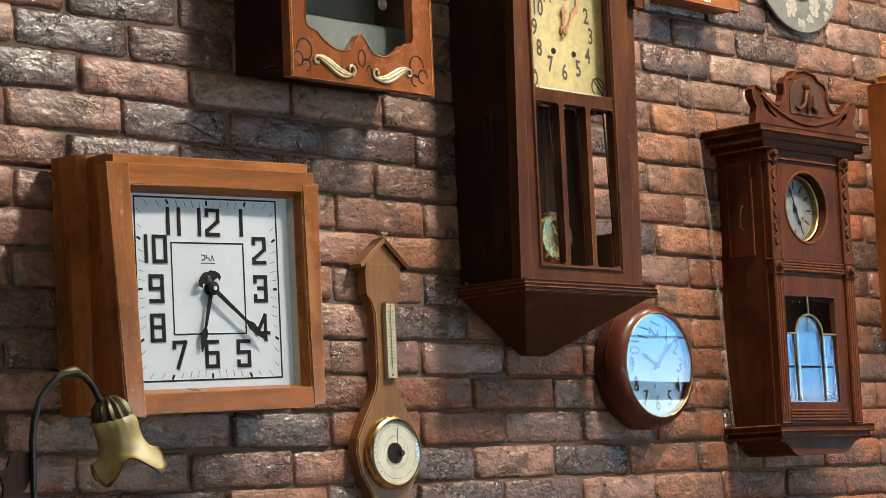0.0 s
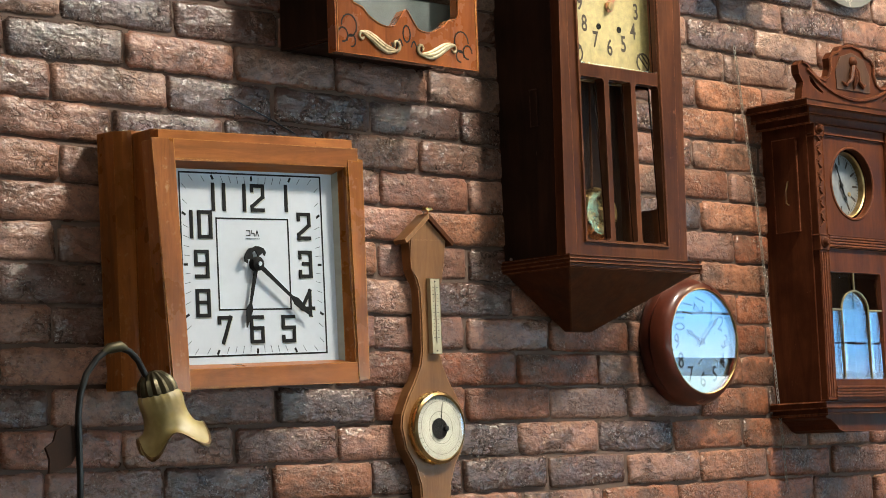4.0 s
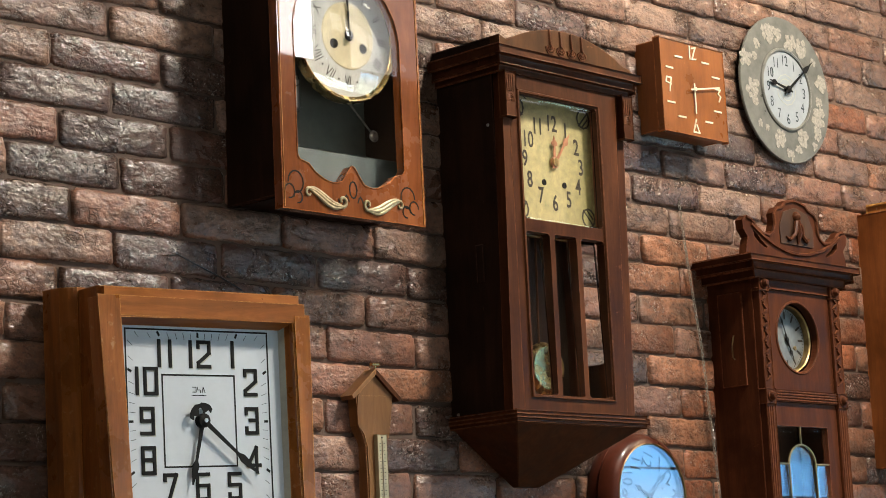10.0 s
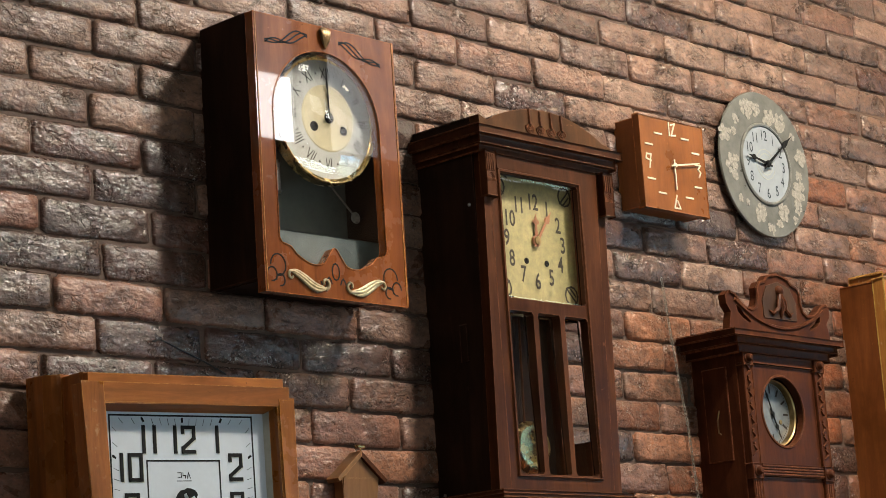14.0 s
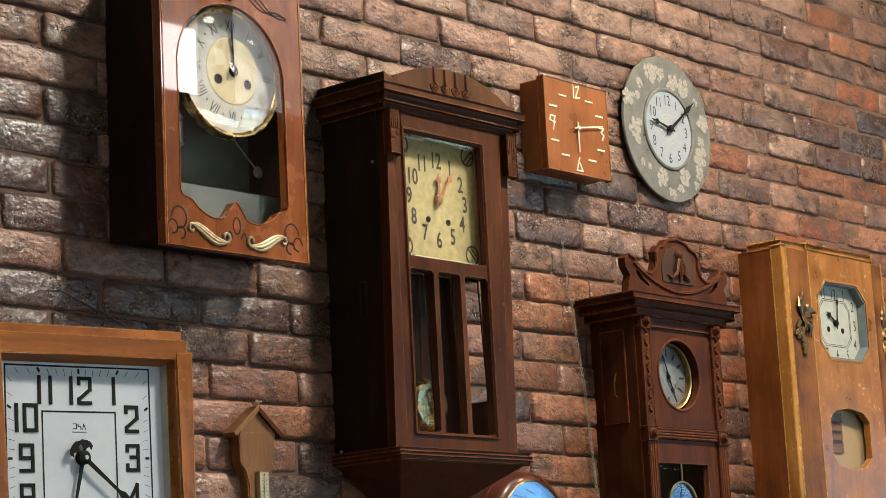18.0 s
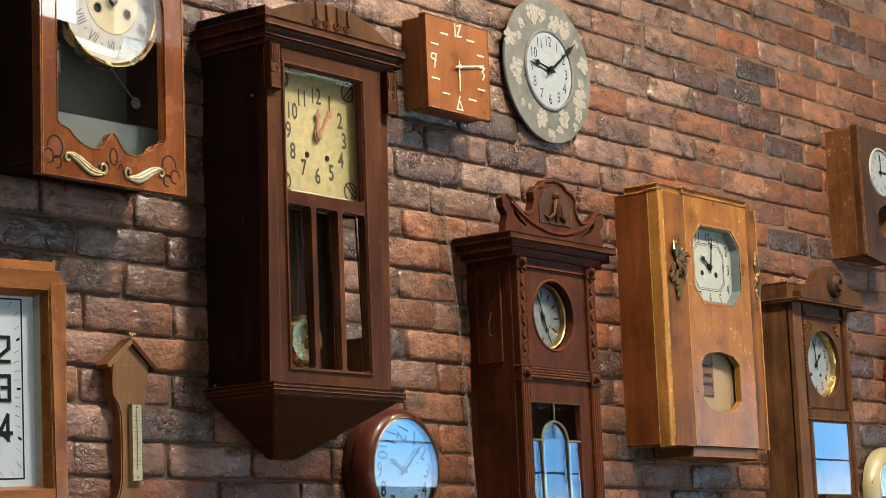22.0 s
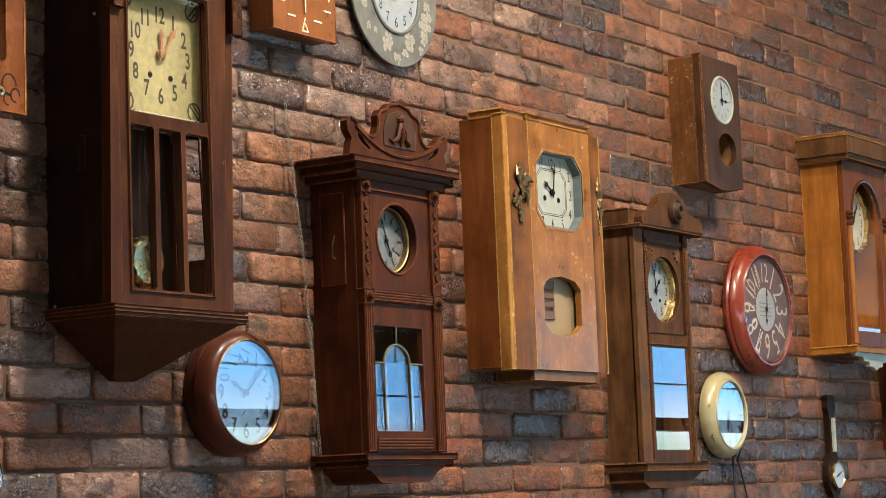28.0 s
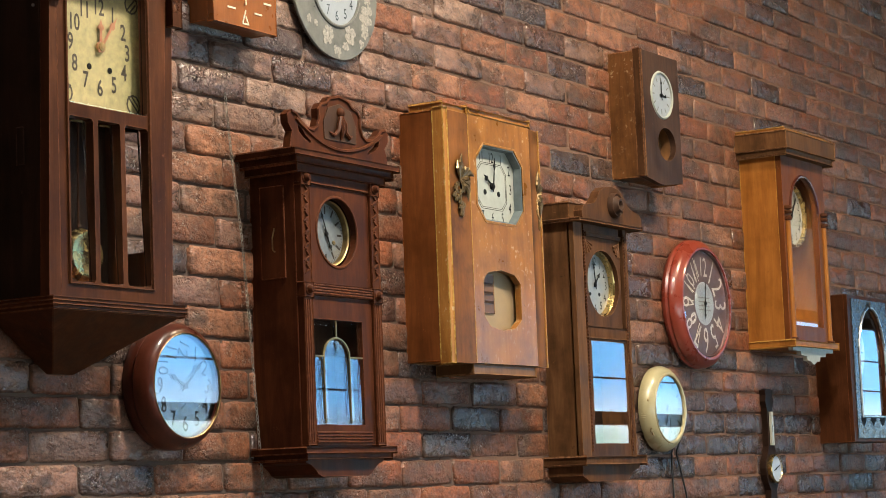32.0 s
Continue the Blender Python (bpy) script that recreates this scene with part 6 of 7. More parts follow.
def walnut_clock():
    t = thing("walnut_clock", 5.815, 1.57, "grey-brown walnut pendulum clock with beaded edges", "wall clock")
    x0, x1, z0, z1, d = 5.818, 6.165, 1.645, 2.372, 0.100
    case(t, x0, x1, z0, z1, d, WOOD_OAK, WOOD_BLACKBROWN)
    part("front_stile", box(x0, 5.872, d - 0.002, 0.118, z0, z1, 0.001), WOOD_OAK, t)
    part("front_stile", box(6.140, x1, d, 0.118, z0, z1, 0.003), WOOD_WALNUT, t)
    up = part("upper_panel", plate(rect(5.896, 6.128, 2.030, 2.368), [ring(6.012, 2.186, 0.104, 48)], 0.096, 0.112), WOOD_WALNUT, t, "panel with a round opening")
    for s in (-1, 1):
        fan = bmesh.new()
        for k in range(4):
            w = 0.2 + 0.35 * k
            tube([(6.012 + s * 0.112, 0.112, 2.318), (6.012 + s * (0.112 - 0.045 * math.sin(w)), 0.114, 2.318 - 0.045 * math.cos(w))], [0.002, 0.005], 6, fan)
        part("fan_carving", fan, WOOD_WALNUT, up, "small carved fan", smooth=True)
    part("head_rail", box(5.896, 6.128, 0.100, 0.118, 2.328, 2.340, 0.002), WOOD_WALNUT, t)
    part("mid_rail", box(5.872, 6.140, 0.096, 0.117, 2.012, 2.048, 0.004), WOOD_WALNUT, t)
    door = part("lower_door", plate(rect(5.872, 6.140, 1.648, 2.011), [rect(5.906, 6.132, 1.688, 2.004)], 0.096, 0.1165), WOOD_WALNUT, t)
    pane(rect(5.903, 6.135, 1.685, 2.007), 0.1125, door)
    for u in (5.884, 6.150):
        bm = bmesh.new()
        for k in range(64):
            made = bmesh.ops.create_icosphere(bm, subdivisions=1, radius=0.0052)["verts"]
            bmesh.ops.translate(bm, verts=made, vec=(u, -0.117, 1.668 + 0.0107 * k))
        part("bead_strip", bm, WOOD_DARK, t, "row of small turned beads", smooth=True, kind="stuff")
    u, v = 6.014, 2.186
    dial = part("dial", lathe([(0.0, 0.078), (0.096, 0.078), (0.096, 0.074)], u, v, 48), SILVER_DIAL, t, "dull silvery dial with black numerals")
    part("bezel", lathe([(0.096, 0.074), (0.098, 0.094), (0.103, 0.098), (0.105, 0.092), (0.104, 0.074)], u, v, 64), BRASS, dial, "polished brass ring", smooth=True)
    for n in range(1, 13):
        a = radians(30 * n)
        text(str(n), u + 0.074 * math.sin(a), v + 0.074 * math.cos(a), 0.0782, 0.036, BLACK, dial, 0.9)
    hand("hour_hand", u, v, 0.081, 42, 0.052, 0.2, 0.006, BLACK, dial)
    hand("minute_hand", u, v, 0.083, 352, 0.078, 0.2, 0.005, BLACK, dial)
    for s in (-1, 1):
        part("winding_hole", lathe([(0.006, 0.078), (0.006, 0.079), (0.0, 0.0792)], u + s * 0.03, v - 0.03, 12), BLACK, dial)
    # crown
    cc = 6.035
    half = [(0.196, 2.372), (0.200, 2.400), (0.186, 2.418), (0.150, 2.424), (0.118, 2.430), (0.098, 2.446), (0.078, 2.470), (0.046, 2.486), (0.0, 2.492)]
    crown = part("crown", plate([(cc - a, b) for a, b in half] + [(cc + a, b) for a, b in reversed(half[:-1])], [], 0.112, 0.142), WOOD_WALNUT, t, "shaped crown board")
    part("boss", lathe([(0.0, 0.156), (0.009, 0.158), (0.014, 0.170), (0.021, 0.172), (0.026, 0.160), (0.030, 0.156), (0.036, 0.160), (0.040, 0.150), (0.041, 0.142)], 6.045, 2.432, 28), WOOD_UMBER, crown, "round turned boss with a hollow", smooth=True)
    part("cornice", box(5.800, 6.200, 0.0, 0.112, 2.373, 2.424, 0.004), WOOD_OAK, t)
    part("cornice", box(5.800, 6.215, 0.0, 0.150, 2.366, 2.374, 0.003), WOOD_WALNUT, t)
    part("base_moulding", box(5.790, 6.190, 0.0, 0.140, 1.624, 1.646, 0.005), WOOD_WALNUT, t)
    part("base_block", plate([(5.80, 1.624), (5.80, 1.590), (5.84, 1.572), (6.09, 1.572), (6.13, 1.600), (6.17, 1.612), (6.175, 1.624)], [], 0.0, 0.125), WOOD_WALNUT, t, "lower base with a curved end")


def dished_clock(name, label, u, v, profile, mat, d_dial, r, dial_mat):
    t = thing(name, u, v - profile[0][0], label, "wall clock")
    part("case", lathe(profile, u, v, 96), mat, t, smooth=True)
    dial = part("dial", lathe([(0.0, d_dial), (r, d_dial), (r, d_dial - 0.003)], u, v, 64), dial_mat, t)
    return t, dial


def cream_clock():
    u, v = 6.556, 1.806
    t, dial = dished_clock("cream_clock", "round cream enamelled clock with a reflecting glass", u, v, [(0.130, 0.0), (0.141, 0.006), (0.144, 0.018), (0.143, 0.028), (0.136, 0.042), (0.126, 0.052), (0.119, 0.055), (0.114, 0.053), (0.113, 0.040), (0.0, 0.040)], CREAM, 0.043, 0.113, DULL)
    part("bezel", lathe([(0.117, 0.054), (0.115, 0.058), (0.110, 0.057), (0.108, 0.050), (0.111, 0.046)], u, v, 72), CREAM, t, "thin cream bezel", smooth=True)
    pane(ring(u, v, 0.110, 56), 0.049, t)
    for n in range(12):
        a = radians(30 * n)
        part("hour_mark", bars([[(u + q * math.sin(a), v + q * math.cos(a)) for q in (0.080, 0.100)]], 0.006, 0.043, 0.0436), BLACK, dial)
    hand("hour_hand", u, v, 0.045, 200, 0.06, 0.2, 0.005, BLACK, dial, "lance")
    hand("minute_hand", u, v, 0.046, 170, 0.085, 0.2, 0.004, BLACK, dial, "lance")
    for k, (a, b) in enumerate(((-0.128, 0.030), (-0.118, -0.070), (-0.105, -0.080))):
        p = part("butterfly_print", plate([(u + a + 0.007 * math.cos(q) * (1 + 0.5 * math.sin(2 * q)), v + b + 0.010 * math.sin(q)) for q in [0.52 * i for i in range(12)]], [], 0.038, 0.0425), DARK_BRASS, t, "small dark gilt print")
    rings = bmesh.new()
    for q in (0.0, 0.006, 0.012):
        tube([(u - 0.1435 + 0.001 * k, 0.016 + 0.004 * k, v - 0.018 - q) for k in range(5)], 0.0012, 5, rings)
    part("grooves", rings, CREAM, t, smooth=True, kind="stuff")
    return t


def red_clock():
    u, v = 6.850, 2.172
    t, dial = dished_clock("red_clock", "round brick-red enamelled clock with a dark maroon dial", u, v, [(0.212, 0.0), (0.222, 0.008), (0.225, 0.020), (0.220, 0.028), (0.224, 0.036), (0.220, 0.050), (0.208, 0.062), (0.200, 0.066), (0.195, 0.072), (0.188, 0.072), (0.186, 0.055), (0.0, 0.055)], RED, 0.058, 0.186, MAROON_DIAL)
    part("dial_centre", lathe([(0.0, 0.0592), (0.074, 0.0592), (0.075, 0.058)], u, v, 48), SILVER_DIAL, dial, "pale centre disc with print")
    part("inner_ring", lathe([(0.187, 0.058), (0.186, 0.066), (0.182, 0.067), (0.180, 0.058)], u, v, 72), MAROON_DIAL, t, smooth=True)
    for n in range(1, 13):
        a = radians(30 * n)
        text(str(n), u + 0.128 * math.sin(a), v + 0.128 * math.cos(a), 0.0584, 0.128 if n < 10 else 0.096, PETAL, dial, 0.66, -a, thick=0.001)
    lines = [[(u + q * math.sin(radians(30 * n + w)), v + q * math.cos(radians(30 * n + w))) for q in (0.085, 0.17)] for n in (7, 8, 9, 10, 11) for w in (-5, 4)]
    part("printed_rays", bars(lines, 0.0022, 0.0584, 0.0588), BONE, dial, "thin white strokes", kind="stuff")
    prints = [[(u - 0.045, v + 0.02 - 0.014 * k), (u + 0.035 + 0.01 * (k % 2), v + 0.02 - 0.014 * k)] for k in range(4)]
    part("printed_emblem", bars(prints, 0.004, 0.0593, 0.0596), GREY_DISC, dial, "small grey print", kind="stuff")
    hand("hour_hand", u, v, 0.062, 183, 0.055, 0.2, 0.006, BLACK, dial)
    hand("minute_hand", u, v, 0.064, 4, 0.075, 0.2, 0.005, BLACK, dial)
    pane(ring(u, v, 0.187, 64), 0.0665, t)


def small_clock():
    t = thing("small_clock", 6.325, 2.54, "small dark wooden box clock with a white dial", "wall clock")
    x0, x1 = 6.325, 6.612
    wave = [(x0 + (x1 - x0) * k / 12, 2.560 - 0.016 * math.sin(math.pi * k / 12) ** 2) for k in range(13)]
    part("side_panel", box(x0 + 0.002, x0 + 0.014, 0.0, 0.094, 2.560, 2.978, 0.002), WOOD_SCUFFED, t, "orange-brown oak side")
    part("side_panel", box(x1 - 0.014, x1 - 0.002, 0.0, 0.094, 2.560, 2.978, 0.002), WOOD_SCUFFED, t)
    part("top_panel", box(x0 + 0.014, x1 - 0.014, 0.0, 0.094, 2.966, 2.978), WOOD_SCUFFED, t)
    part("bottom_panel", box(x0 + 0.014, x1 - 0.014, 0.0, 0.094, 2.562, 2.574), WOOD_SCUFFED, t)
    part("back_panel", box(x0 + 0.014, x1 - 0.014, 0.004, 0.010, 2.574, 2.966), WOOD_TAN, t)
    front = part("front_board", plate(wave + [(x1, 2.985), (x0, 2.985)], [ring(6.482, 2.848, 0.074, 40), ring(6.506, 2.684, 0.066, 36, 0.056)], 0.095, 0.116), WOOD_UMBER, t, "dark front board with two round openings")
    part("edge_strip", box(x0 - 0.001, x0 + 0.014, 0.0955, 0.1175, 2.562, 2.984, 0.003), WOOD_WALNUT, t, "grey-brown worn edge of the front")
    dial = part("dial", lathe([(0.0, 0.114), (0.074, 0.114), (0.074, 0.108)], 6.482, 2.848, 48), GREY_WHITE, t, "white dial")
    part("bezel", lathe([(0.073, 0.112), (0.074, 0.120), (0.079, 0.121), (0.082, 0.116)], 6.482, 2.848, 56), PALE, dial, "pale metal ring", smooth=True)
    for n in range(12):
        a = radians(30 * n)
        part("hour_mark", bars([[(6.482 + q * math.sin(a), 2.848 + q * math.cos(a)) for q in (0.050, 0.062)]], 0.004, 0.114, 0.1146), GREY_DISC, dial)
    hand("hour_hand", 6.482, 2.848, 0.116, 92, 0.040, 0.3, 0.005, BLACK, dial)
    hand("minute_hand", 6.482, 2.848, 0.117, 358, 0.058, 0.3, 0.004, BLACK, dial)
    part("hollow_back", lathe([(0.068, 0.095), (0.066, 0.060), (0.0, 0.060)], 6.506, 2.684, 32), WOOD_TAN, t, "tan inside of the round opening", smooth=True)


def pine_clock():
    t = thing("pine_clock", 7.345, 1.976, "orange pine pendulum clock with an arched glass door", "wall clock")
    x0, x1, z0, z1, d = 7.345, 7.738, 2.035, 2.738, 0.140
    case(t, x0, x1, z0, z1, d, WOOD_PINE, WOOD_TAN)
    hole = arch(7.408, 7.668, 2.116, 2.676)
    door = part("door", plate(rect(x0, x1, z0, z1), [hole], 0.141, 0.163), WOOD_SIDE, t, "door with an arched opening")
    pane(hole, 0.149, door)
    part("opening_rim", tube([(u, 0.164, v) for u, v in hole[2:]], 0.006, 7), WOOD_CHERRY, door, smooth=True)
    for u in (7.372, 7.712):
        c = part("column", tube([(u, 0.166, v) for v in (2.06, 2.08, 2.50)], [0.014, 0.010, 0.010], 12), WOOD_PINE, t, "slim turned column", smooth=True)
        for v in (2.062, 2.505, 2.528, 2.545):
            part("column_ring", lathe_up(u, 0.166, v, 0.018), WOOD_DARK, c, "dark turned ring", smooth=True)
    dial = part("dial", lathe([(0.0, 0.102), (0.108, 0.102), (0.108, 0.098)], 7.552, 2.535, 48), IVORY, t, "ivory dial with black numerals")
    part("bezel", lathe([(0.108, 0.098), (0.110, 0.116), (0.116, 0.119), (0.119, 0.112), (0.118, 0.098)], 7.552, 2.535, 64), BRASS, dial, "brass ring", smooth=True)
    for n in range(1, 13):
        a = radians(30 * n)
        text(str(n), 7.552 + 0.084 * math.sin(a), 2.535 + 0.084 * math.cos(a), 0.1022, 0.042, BLACK, dial, 0.9)
    hand("hour_hand", 7.552, 2.535, 0.105, 30, 0.055, 0.2, 0.006, BLACK, dial)
    hand("minute_hand", 7.552, 2.535, 0.107, 32, 0.088, 0.2, 0.005, BLACK, dial)
    part("pendulum_bob", lathe([(0.0, 0.072), (0.035, 0.070), (0.048, 0.062), (0.0, 0.054)], 7.548, 2.20, 32), BRASS, t, smooth=True)
    part("pendulum_rod", tube([(7.552, 0.062, 2.44), (7.548, 0.062, 2.22)], 0.003, 6), BRASS, t)
    part("cornice", box(7.312, 7.778, 0.0, 0.200, 2.760, 2.822, 0.004), WOOD_OAK, t)
    part("cornice", box(7.322, 7.765, 0.0, 0.190, 2.738, 2.760, 0.006, segments=3), WOOD_OAK, t)
    part("cap", box(7.318, 7.770, 0.0, 0.192, 2.822, 2.834, 0.003), WOOD_PINE, t)
    part("base_moulding", box(7.338, 7.752, 0.0, 0.182, 2.036, 2.058, 0.004), WOOD_PINE, t)
    half = [(0.0, 1.974), (0.030, 1.986), (0.060, 1.988), (0.062, 2.004), (0.115, 2.006), (0.118, 2.020), (0.190, 2.022), (0.190, 2.036)]
    part("apron", plate([(7.540 - a, b) for a, b in reversed(half)] + [(7.540 + a, b) for a, b in half[1:]], [], 0.150, 0.168), PALE, t, "pale stepped apron")


def lathe_up(u, d, v, r):
    return tube([(u, d, v - 0.007), (u, d, v - 0.003), (u, d, v + 0.003), (u, d, v + 0.007)], [r * 0.8, r, r, r * 0.8], 14)


def far_barometer():
    c = 7.440
    t = thing("small_barometer", c, 1.45, "small black wooden barometer with a white dial", "barometer")
    half = [(0.0, 1.470), (0.030, 1.480), (0.024, 1.52), (0.044, 1.545), (0.058, 1.575), (0.062, 1.600), (0.056, 1.628), (0.036, 1.655), (0.026, 1.680), (0.022, 1.75), (0.026, 1.82), (0.036, 1.845), (0.030, 1.868), (0.036, 1.886), (0.0, 1.892)]
    part("board", plate([(c + a, b) for a, b in half] + [(c - a, b) for a, b in half[-2:0:-1]], [], 0.0, 0.024), WOOD_BLACKBROWN, t)
    strip = part("thermometer", box(c - 0.011, c + 0.011, 0.024, 0.031, 1.684, 1.806, 0.001), IVORY, t, "narrow white thermometer")
    part("glass_tube", tube([(c, 0.032, 1.70), (c, 0.032, 1.79)], 0.002, 6), STEEL, strip)
    g = part("gauge", lathe([(0.052, 0.024), (0.052, 0.036), (0.047, 0.039), (0.046, 0.034), (0.0, 0.034)], c + 0.004, 1.598, 40), WHITE, t, "white round gauge", smooth=True)
    part("gauge_ring", lathe([(0.053, 0.024), (0.053, 0.037), (0.048, 0.0405), (0.046, 0.036)], c + 0.004, 1.598, 40), BRASS, g, smooth=True)
    hand("pointer", c + 0.004, 1.598, 0.035, 70, 0.036, 0.5, 0.003, BLACK, g, "baton")


def far_clock():
    t = thing("arched_glass_clock", 7.965, 1.69, "dark wooden clock with an arched glass in a grey front", "wall clock")
    x0, x1, z0, z1, d = 7.965, 8.400, 1.692, 2.262, 0.126
    case(t, x0, x1, z0, z1, d, WOOD_DARK, FELT)
    oval = [(8.052, 1.790), (8.330, 1.790)] + [(8.191 + 0.139 * math.cos(math.pi * k / 24), 2.020 + 0.200 * math.sin(math.pi * k / 24)) for k in range(25)]
    front = part("front_board", plate(rect(x0, x1, z0, z1), [oval], 0.127, 0.142), WOOD_DARK, t, "dark front frame")
    part("front_panel", plate(rect(x0 + 0.035, x1 - 0.035, z0 + 0.014, z1 - 0.014), [[(8.048, 1.786), (8.334, 1.786)] + [(8.191 + 0.143 * math.cos(math.pi * k / 24), 2.020 + 0.204 * math.sin(math.pi * k / 24)) for k in range(25)]], 0.142, 0.146), SMOKE, front, "smoky grey front panel")
    pane(oval, 0.132, front)
    part("opening_rim", tube([(u, 0.147, v) for u, v in oval + oval[:1]], 0.005, 6), STEEL, front, smooth=True)
    part("hanger", tube([(8.182, 0.150, 2.214), (8.176, 0.152, 2.226), (8.182, 0.152, 2.240), (8.188, 0.150, 2.230)], 0.004, 6), IRON, front, smooth=True)
    for k in range(3):
        u = 8.06 + 0.10 * k
        part("painted_heart", plate([(u, 1.752), (u + 0.026, 1.775), (u + 0.022, 1.790), (u, 1.780), (u - 0.022, 1.790), (u - 0.026, 1.775)], [], 0.146, 0.1475), BLACK, front)
        part("painted_scroll", bars([[(u + 0.018 * math.cos(q) * (1 - q / 9), 1.728 + 0.014 * math.sin(q) * (1 - q / 9)) for q in [0.5 * i for i in range(14)]]], 0.004, 0.146, 0.1466), GREY_DISC, front)
    dial = part("dial", lathe([(0.0, 0.07), (0.12, 0.07), (0.12, 0.066)], 8.182, 2.05, 40), WHITE, t)
    for n in range(12):
        a = radians(30 * n)
        part("hour_mark", bars([[(8.182 + q * math.sin(a), 2.05 + q * math.cos(a)) for q in (0.085, 0.105)]], 0.006, 0.07, 0.0706), BLACK, dial)


veneer_clock(), walnut_clock(), cream_clock(), red_clock(), small_clock(), pine_clock(), far_barometer(), far_clock()
for a, b in ((6.632, 6.640), (6.668, 6.735)):
    ob = thing("cable", a, 1.40, "thin black cable hanging below the cream clock", "cable", "cables")
    part("cord", tube([(a, 0.03, 1.705), (a + 0.002, 0.012, 1.66), ((a + b) / 2, 0.010, 1.60), (b, 0.010, 1.52), (b + 0.006, 0.010, 1.40)], 0.0032, 7), RUBBER, ob, smooth=True)
ob = thing("wire", 2.633, 2.23, "short dark bent wire fixed to the bricks", "wire")
part("strand", tube([(2.628, 0.004, 2.284), (2.645, 0.009, 2.288), (2.68, 0.008, 2.276), (2.753, 0.007, 2.252), (2.811, 0.004, 2.231)], 0.0018, 6), IRON, ob, smooth=True)

# ---- the bricks of the wall, laid last ----
COURSE, LENGTH, JOINT, Z0 = 0.0749, 0.2625, 0.0064, 1.5755   # Z0: a bed joint's height


def brick_mesh(seed, length):
    rng = random.Random(seed)
    bm = bmesh.new()
    nu, nv, w, h = 12, 5, length, COURSE - JOINT
    skew = [rng.uniform(-0.0025, 0.0025) for _ in range(4)]
    grid = []
    for j in range(nv + 1):
        row = []
        for i in range(nu + 1):
            s, t = i / nu, j / nv
            s, t = [min(1.0, max(0.0, q + 0.6 * (1 / c) * (0.5 - abs(0.5 - q) < 1.4 / c) * (0 < q < 1) * (-1 if q < 0.5 else 1))) for q, c in ((s, nu), (t, nv))]
            edge = (i in (0, nu)) + (j in (0, nv))
            u = (s - 0.5) * w + (rng.uniform(-0.003, 0.003) if i in (0, nu) else 0) + skew[0] * (t - 0.5)
            v = (t - 0.5) * h + rng.uniform(-0.0022, 0.0022) * (j in (0, nv)) + skew[1] * (s - 0.5) * 2
            if edge == 2:
                u, v = u * (1 - 0.004 / w * rng.uniform(0.5, 3)), v * (1 - 0.0035 / h * rng.uniform(0.5, 3))
            d = rng.uniform(-0.0009, 0.0009) + skew[2] * (s - 0.5) - (0.0042 if edge == 1 else 0.0062 if edge == 2 else 0)
            row.append(bm.verts.new((u, -d, v)))
        grid.append(row)
    for j in range(nv):
        for i in range(nu):
            bm.faces.new((grid[j][i], grid[j][i + 1], grid[j + 1][i + 1], grid[j + 1][i]))
    rim = grid[0] + [grid[j][nu] for j in range(1, nv + 1)] + grid[nv][-2::-1] + [grid[j][0] for j in range(nv - 1, 0, -1)]
    back = [bm.verts.new((v.co.x * 0.995, 0.03, v.co.z * 0.985)) for v in rim]
    for k in range(len(rim)):
        q = (k + 1) % len(rim)
        bm.faces.new((rim[q], rim[k], back[k], back[q]))
    return mesh_of("brick", bm, BRICK, True)


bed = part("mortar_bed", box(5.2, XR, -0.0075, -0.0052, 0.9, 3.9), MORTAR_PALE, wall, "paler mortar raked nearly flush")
BRICKS = [brick_mesh(k, LENGTH - JOINT) for k in range(14)]
SHIFT = {-1: -0.036, 1: -0.022, 3: -0.014, 5: 0.0, 7: 0.014, 9: -0.004, 11: 0.018, 17: 0.012, 19: 0.010, 0: 0.002, 2: 0.006, 8: -0.004, 10: 0.028, 18: -0.008, 20: -0.012}   # how far a course strays from the even bond
# Burnt clusters; the first two also paint the lacquered clock's shadow.
BURNT_SHADE_AREAS = ((2.56, 2.44, 0.32, 0.17, 0.8), (2.75, 2.22, 0.35, 0.09, 0.75), (2.35, 2.62, 0.5, 0.28, 0.5), (4.5, 2.66, 0.35, 0.06, 0.8), (6.9, 1.74, 0.85, 0.20, 0.8), (5.4, 1.82, 0.3, 0.07, 0.6), (2.2, 1.80, 0.3, 0.3, 0.45), (3.3, 1.62, 0.5, 0.1, 0.35), (6.4, 2.35, 0.2, 0.2, 0.6), (5.7, 3.0, 0.3, 0.1, 0.5), (7.9, 2.6, 0.6, 0.5, 0.12))
rng = random.Random(11)
near, far = [], []
for c in range(-7, 28):
    x = (2.503 if c % 2 else 2.374) - 6 * LENGTH + SHIFT.get(c, rng.uniform(-0.012, 0.012))
    while x < 10.5:
        at = (x + LENGTH / 2 + rng.uniform(-0.0025, 0.0025), rng.uniform(-0.004, 0.003), Z0 + (c + 0.5) * COURSE + rng.uniform(-0.0012, 0.0012))
        turn = (rng.uniform(-0.5, 0.5), rng.choice((0, 180)) + rng.uniform(-0.35, 0.35), rng.uniform(-0.6, 0.6))
        chance = 0.10 + max(p * math.exp(-((at[0] - a) / w) ** 2 - ((at[2] - b) / h) ** 2) for a, b, w, h, p in BURNT_SHADE_AREAS)
        (near if 1.9 < x < 4.85 and -2 < c < 24 else far).append((rng.random() < chance, at, turn))
        x += LENGTH
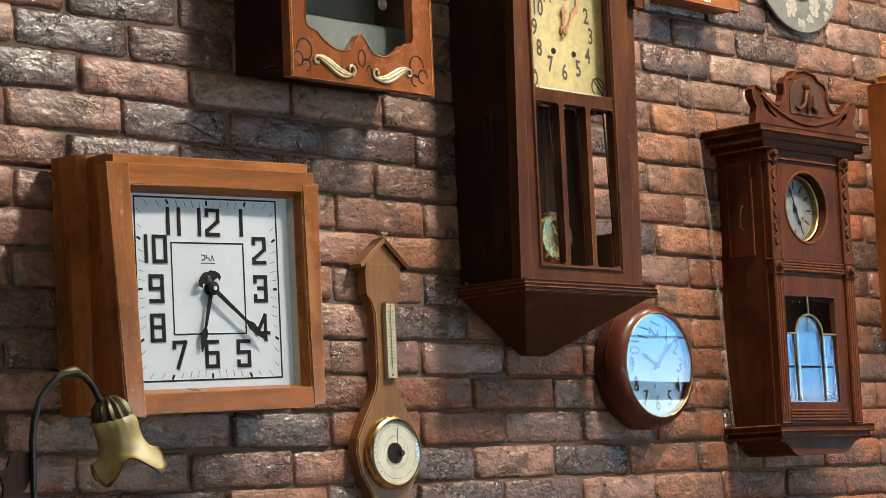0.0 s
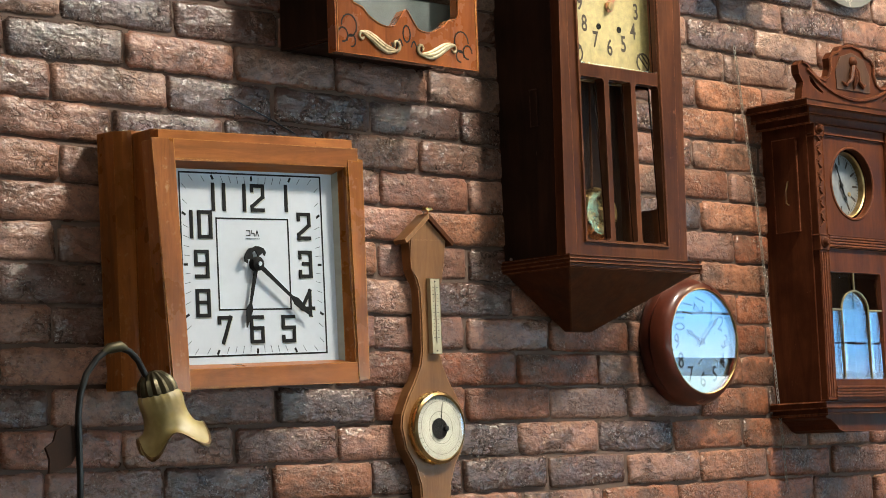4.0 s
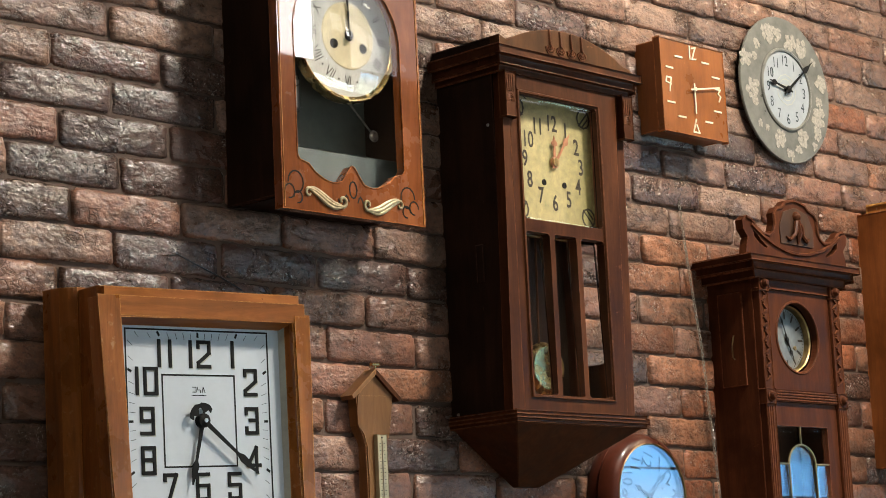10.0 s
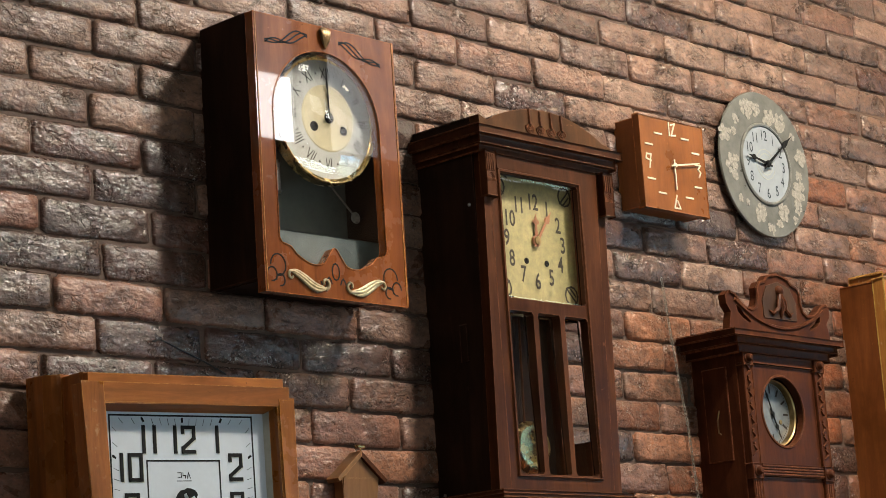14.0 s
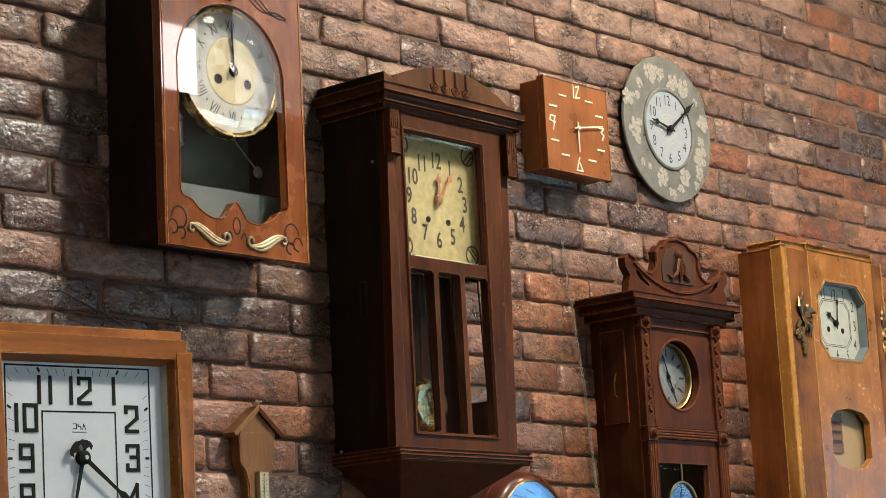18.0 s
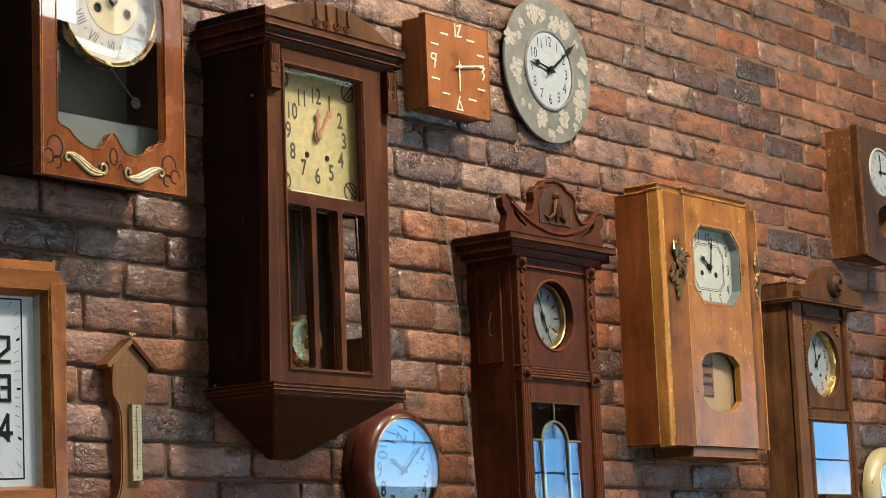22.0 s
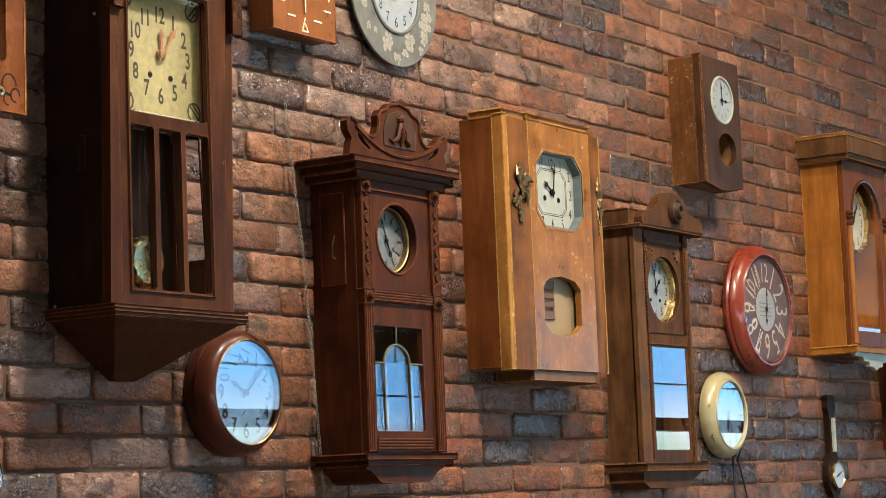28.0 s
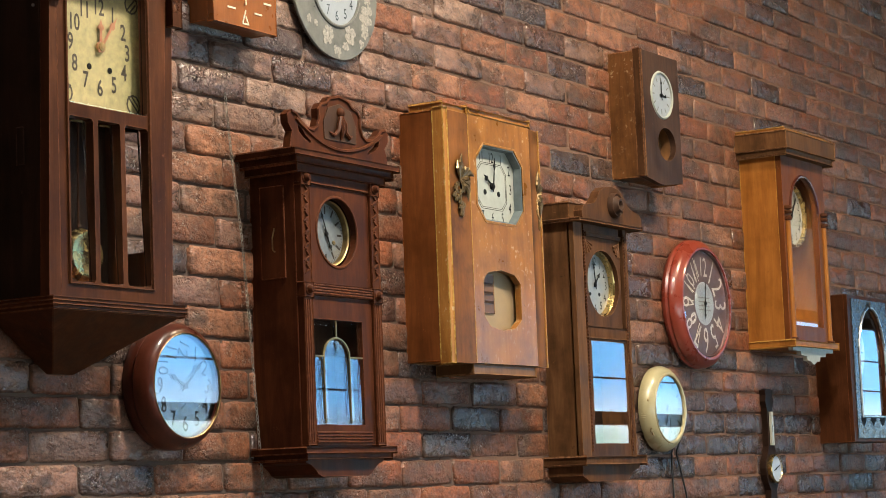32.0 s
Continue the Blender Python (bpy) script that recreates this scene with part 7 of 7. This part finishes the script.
def kind_of(burnt, at):
    """Burnt, deep red farther along and low on the wall, tan-brown high on it, or red-brown."""
    if burnt:
        return 1
    if rng.random() < (at[0] - 3.4) / 1.9 + 0.9 * (2.3 - at[2]):
        return 2
    return 3 if rng.random() < (at[2] - 2.2) / 0.4 else 0


MESHES = [BRICKS, [], [], []]
for me in BRICKS:
    for k, mat in ((1, BRICK_BURNT), (2, BRICK_RED), (3, BRICK_TAN)):
        other = me.copy()
        other.materials[0] = mat
        MESHES[k].append(other)
for burnt, at, turn in near:
    ob = new("brick", rng.choice(MESHES[kind_of(burnt, at)]))
    ob.parent = wall
    ob.matrix_basis = pose(*at, *turn)
far = [(kind_of(burnt, at), at, turn) for burnt, at, turn in far]
for kind, mat, label in ((0, BRICK, "red-brown bricks of the wall farther along"), (1, BRICK_BURNT, "dark burnt bricks of the wall farther along"), (2, BRICK_RED, "deep red bricks of the wall farther along"), (3, BRICK_TAN, "tan-brown bricks high on the wall")):
    verts, faces = [], []
    for k, at, turn in far:
        if k == kind:
            m, me = pose(*at, *turn), rng.choice(BRICKS)
            start = len(verts)
            verts += [m @ v.co for v in me.vertices]
            faces += [[start + i for i in p.vertices] for p in me.polygons]
    rest = bpy.data.meshes.new("brickwork")
    rest.from_pydata(verts, [], faces)
    rest.materials.append(mat)
    rest.shade_smooth()
    brickwork = new("brickwork", rest)
    brickwork.parent = wall
    tagged(brickwork, label, kind="stuff")

# the same bond carried on to the floor, the ceiling and the ends of the wall, in plainer bricks
verts, faces = [], []
for c in range(-21, 54):
    x = (2.503 if c % 2 else 2.374) - 25 * LENGTH
    while x < 14.0:
        if x > XL + 0.01 and not (-7 <= c < 28 and 2.374 - 6 * LENGTH - 0.06 < x < 10.45):
            start, h = len(verts), JOINT / 2
            push, z = rng.uniform(-0.004, 0.003), Z0 + c * COURSE
            verts += [(u, d, v) for d, e in ((0.02, 0.0), (push, 0.003)) for u, v in ((x + h + e, z + h + e), (x + LENGTH - h - e, z + h + e), (x + LENGTH - h - e, z + COURSE - h - e), (x + h + e, z + COURSE - h - e))]
            faces += [[start + 4, start + 5, start + 6, start + 7]] + [[start + i, start + (i + 1) % 4, start + 4 + (i + 1) % 4, start + 4 + i] for i in range(4)]
        x += LENGTH
rest = bpy.data.meshes.new("brickwork")
rest.from_pydata(verts, [], faces)
rest.materials.append(BRICK)
brickwork = new("brickwork", rest)
brickwork.parent = wall
tagged(brickwork, "plain red-brown bricks of the outer wall field", kind="stuff")
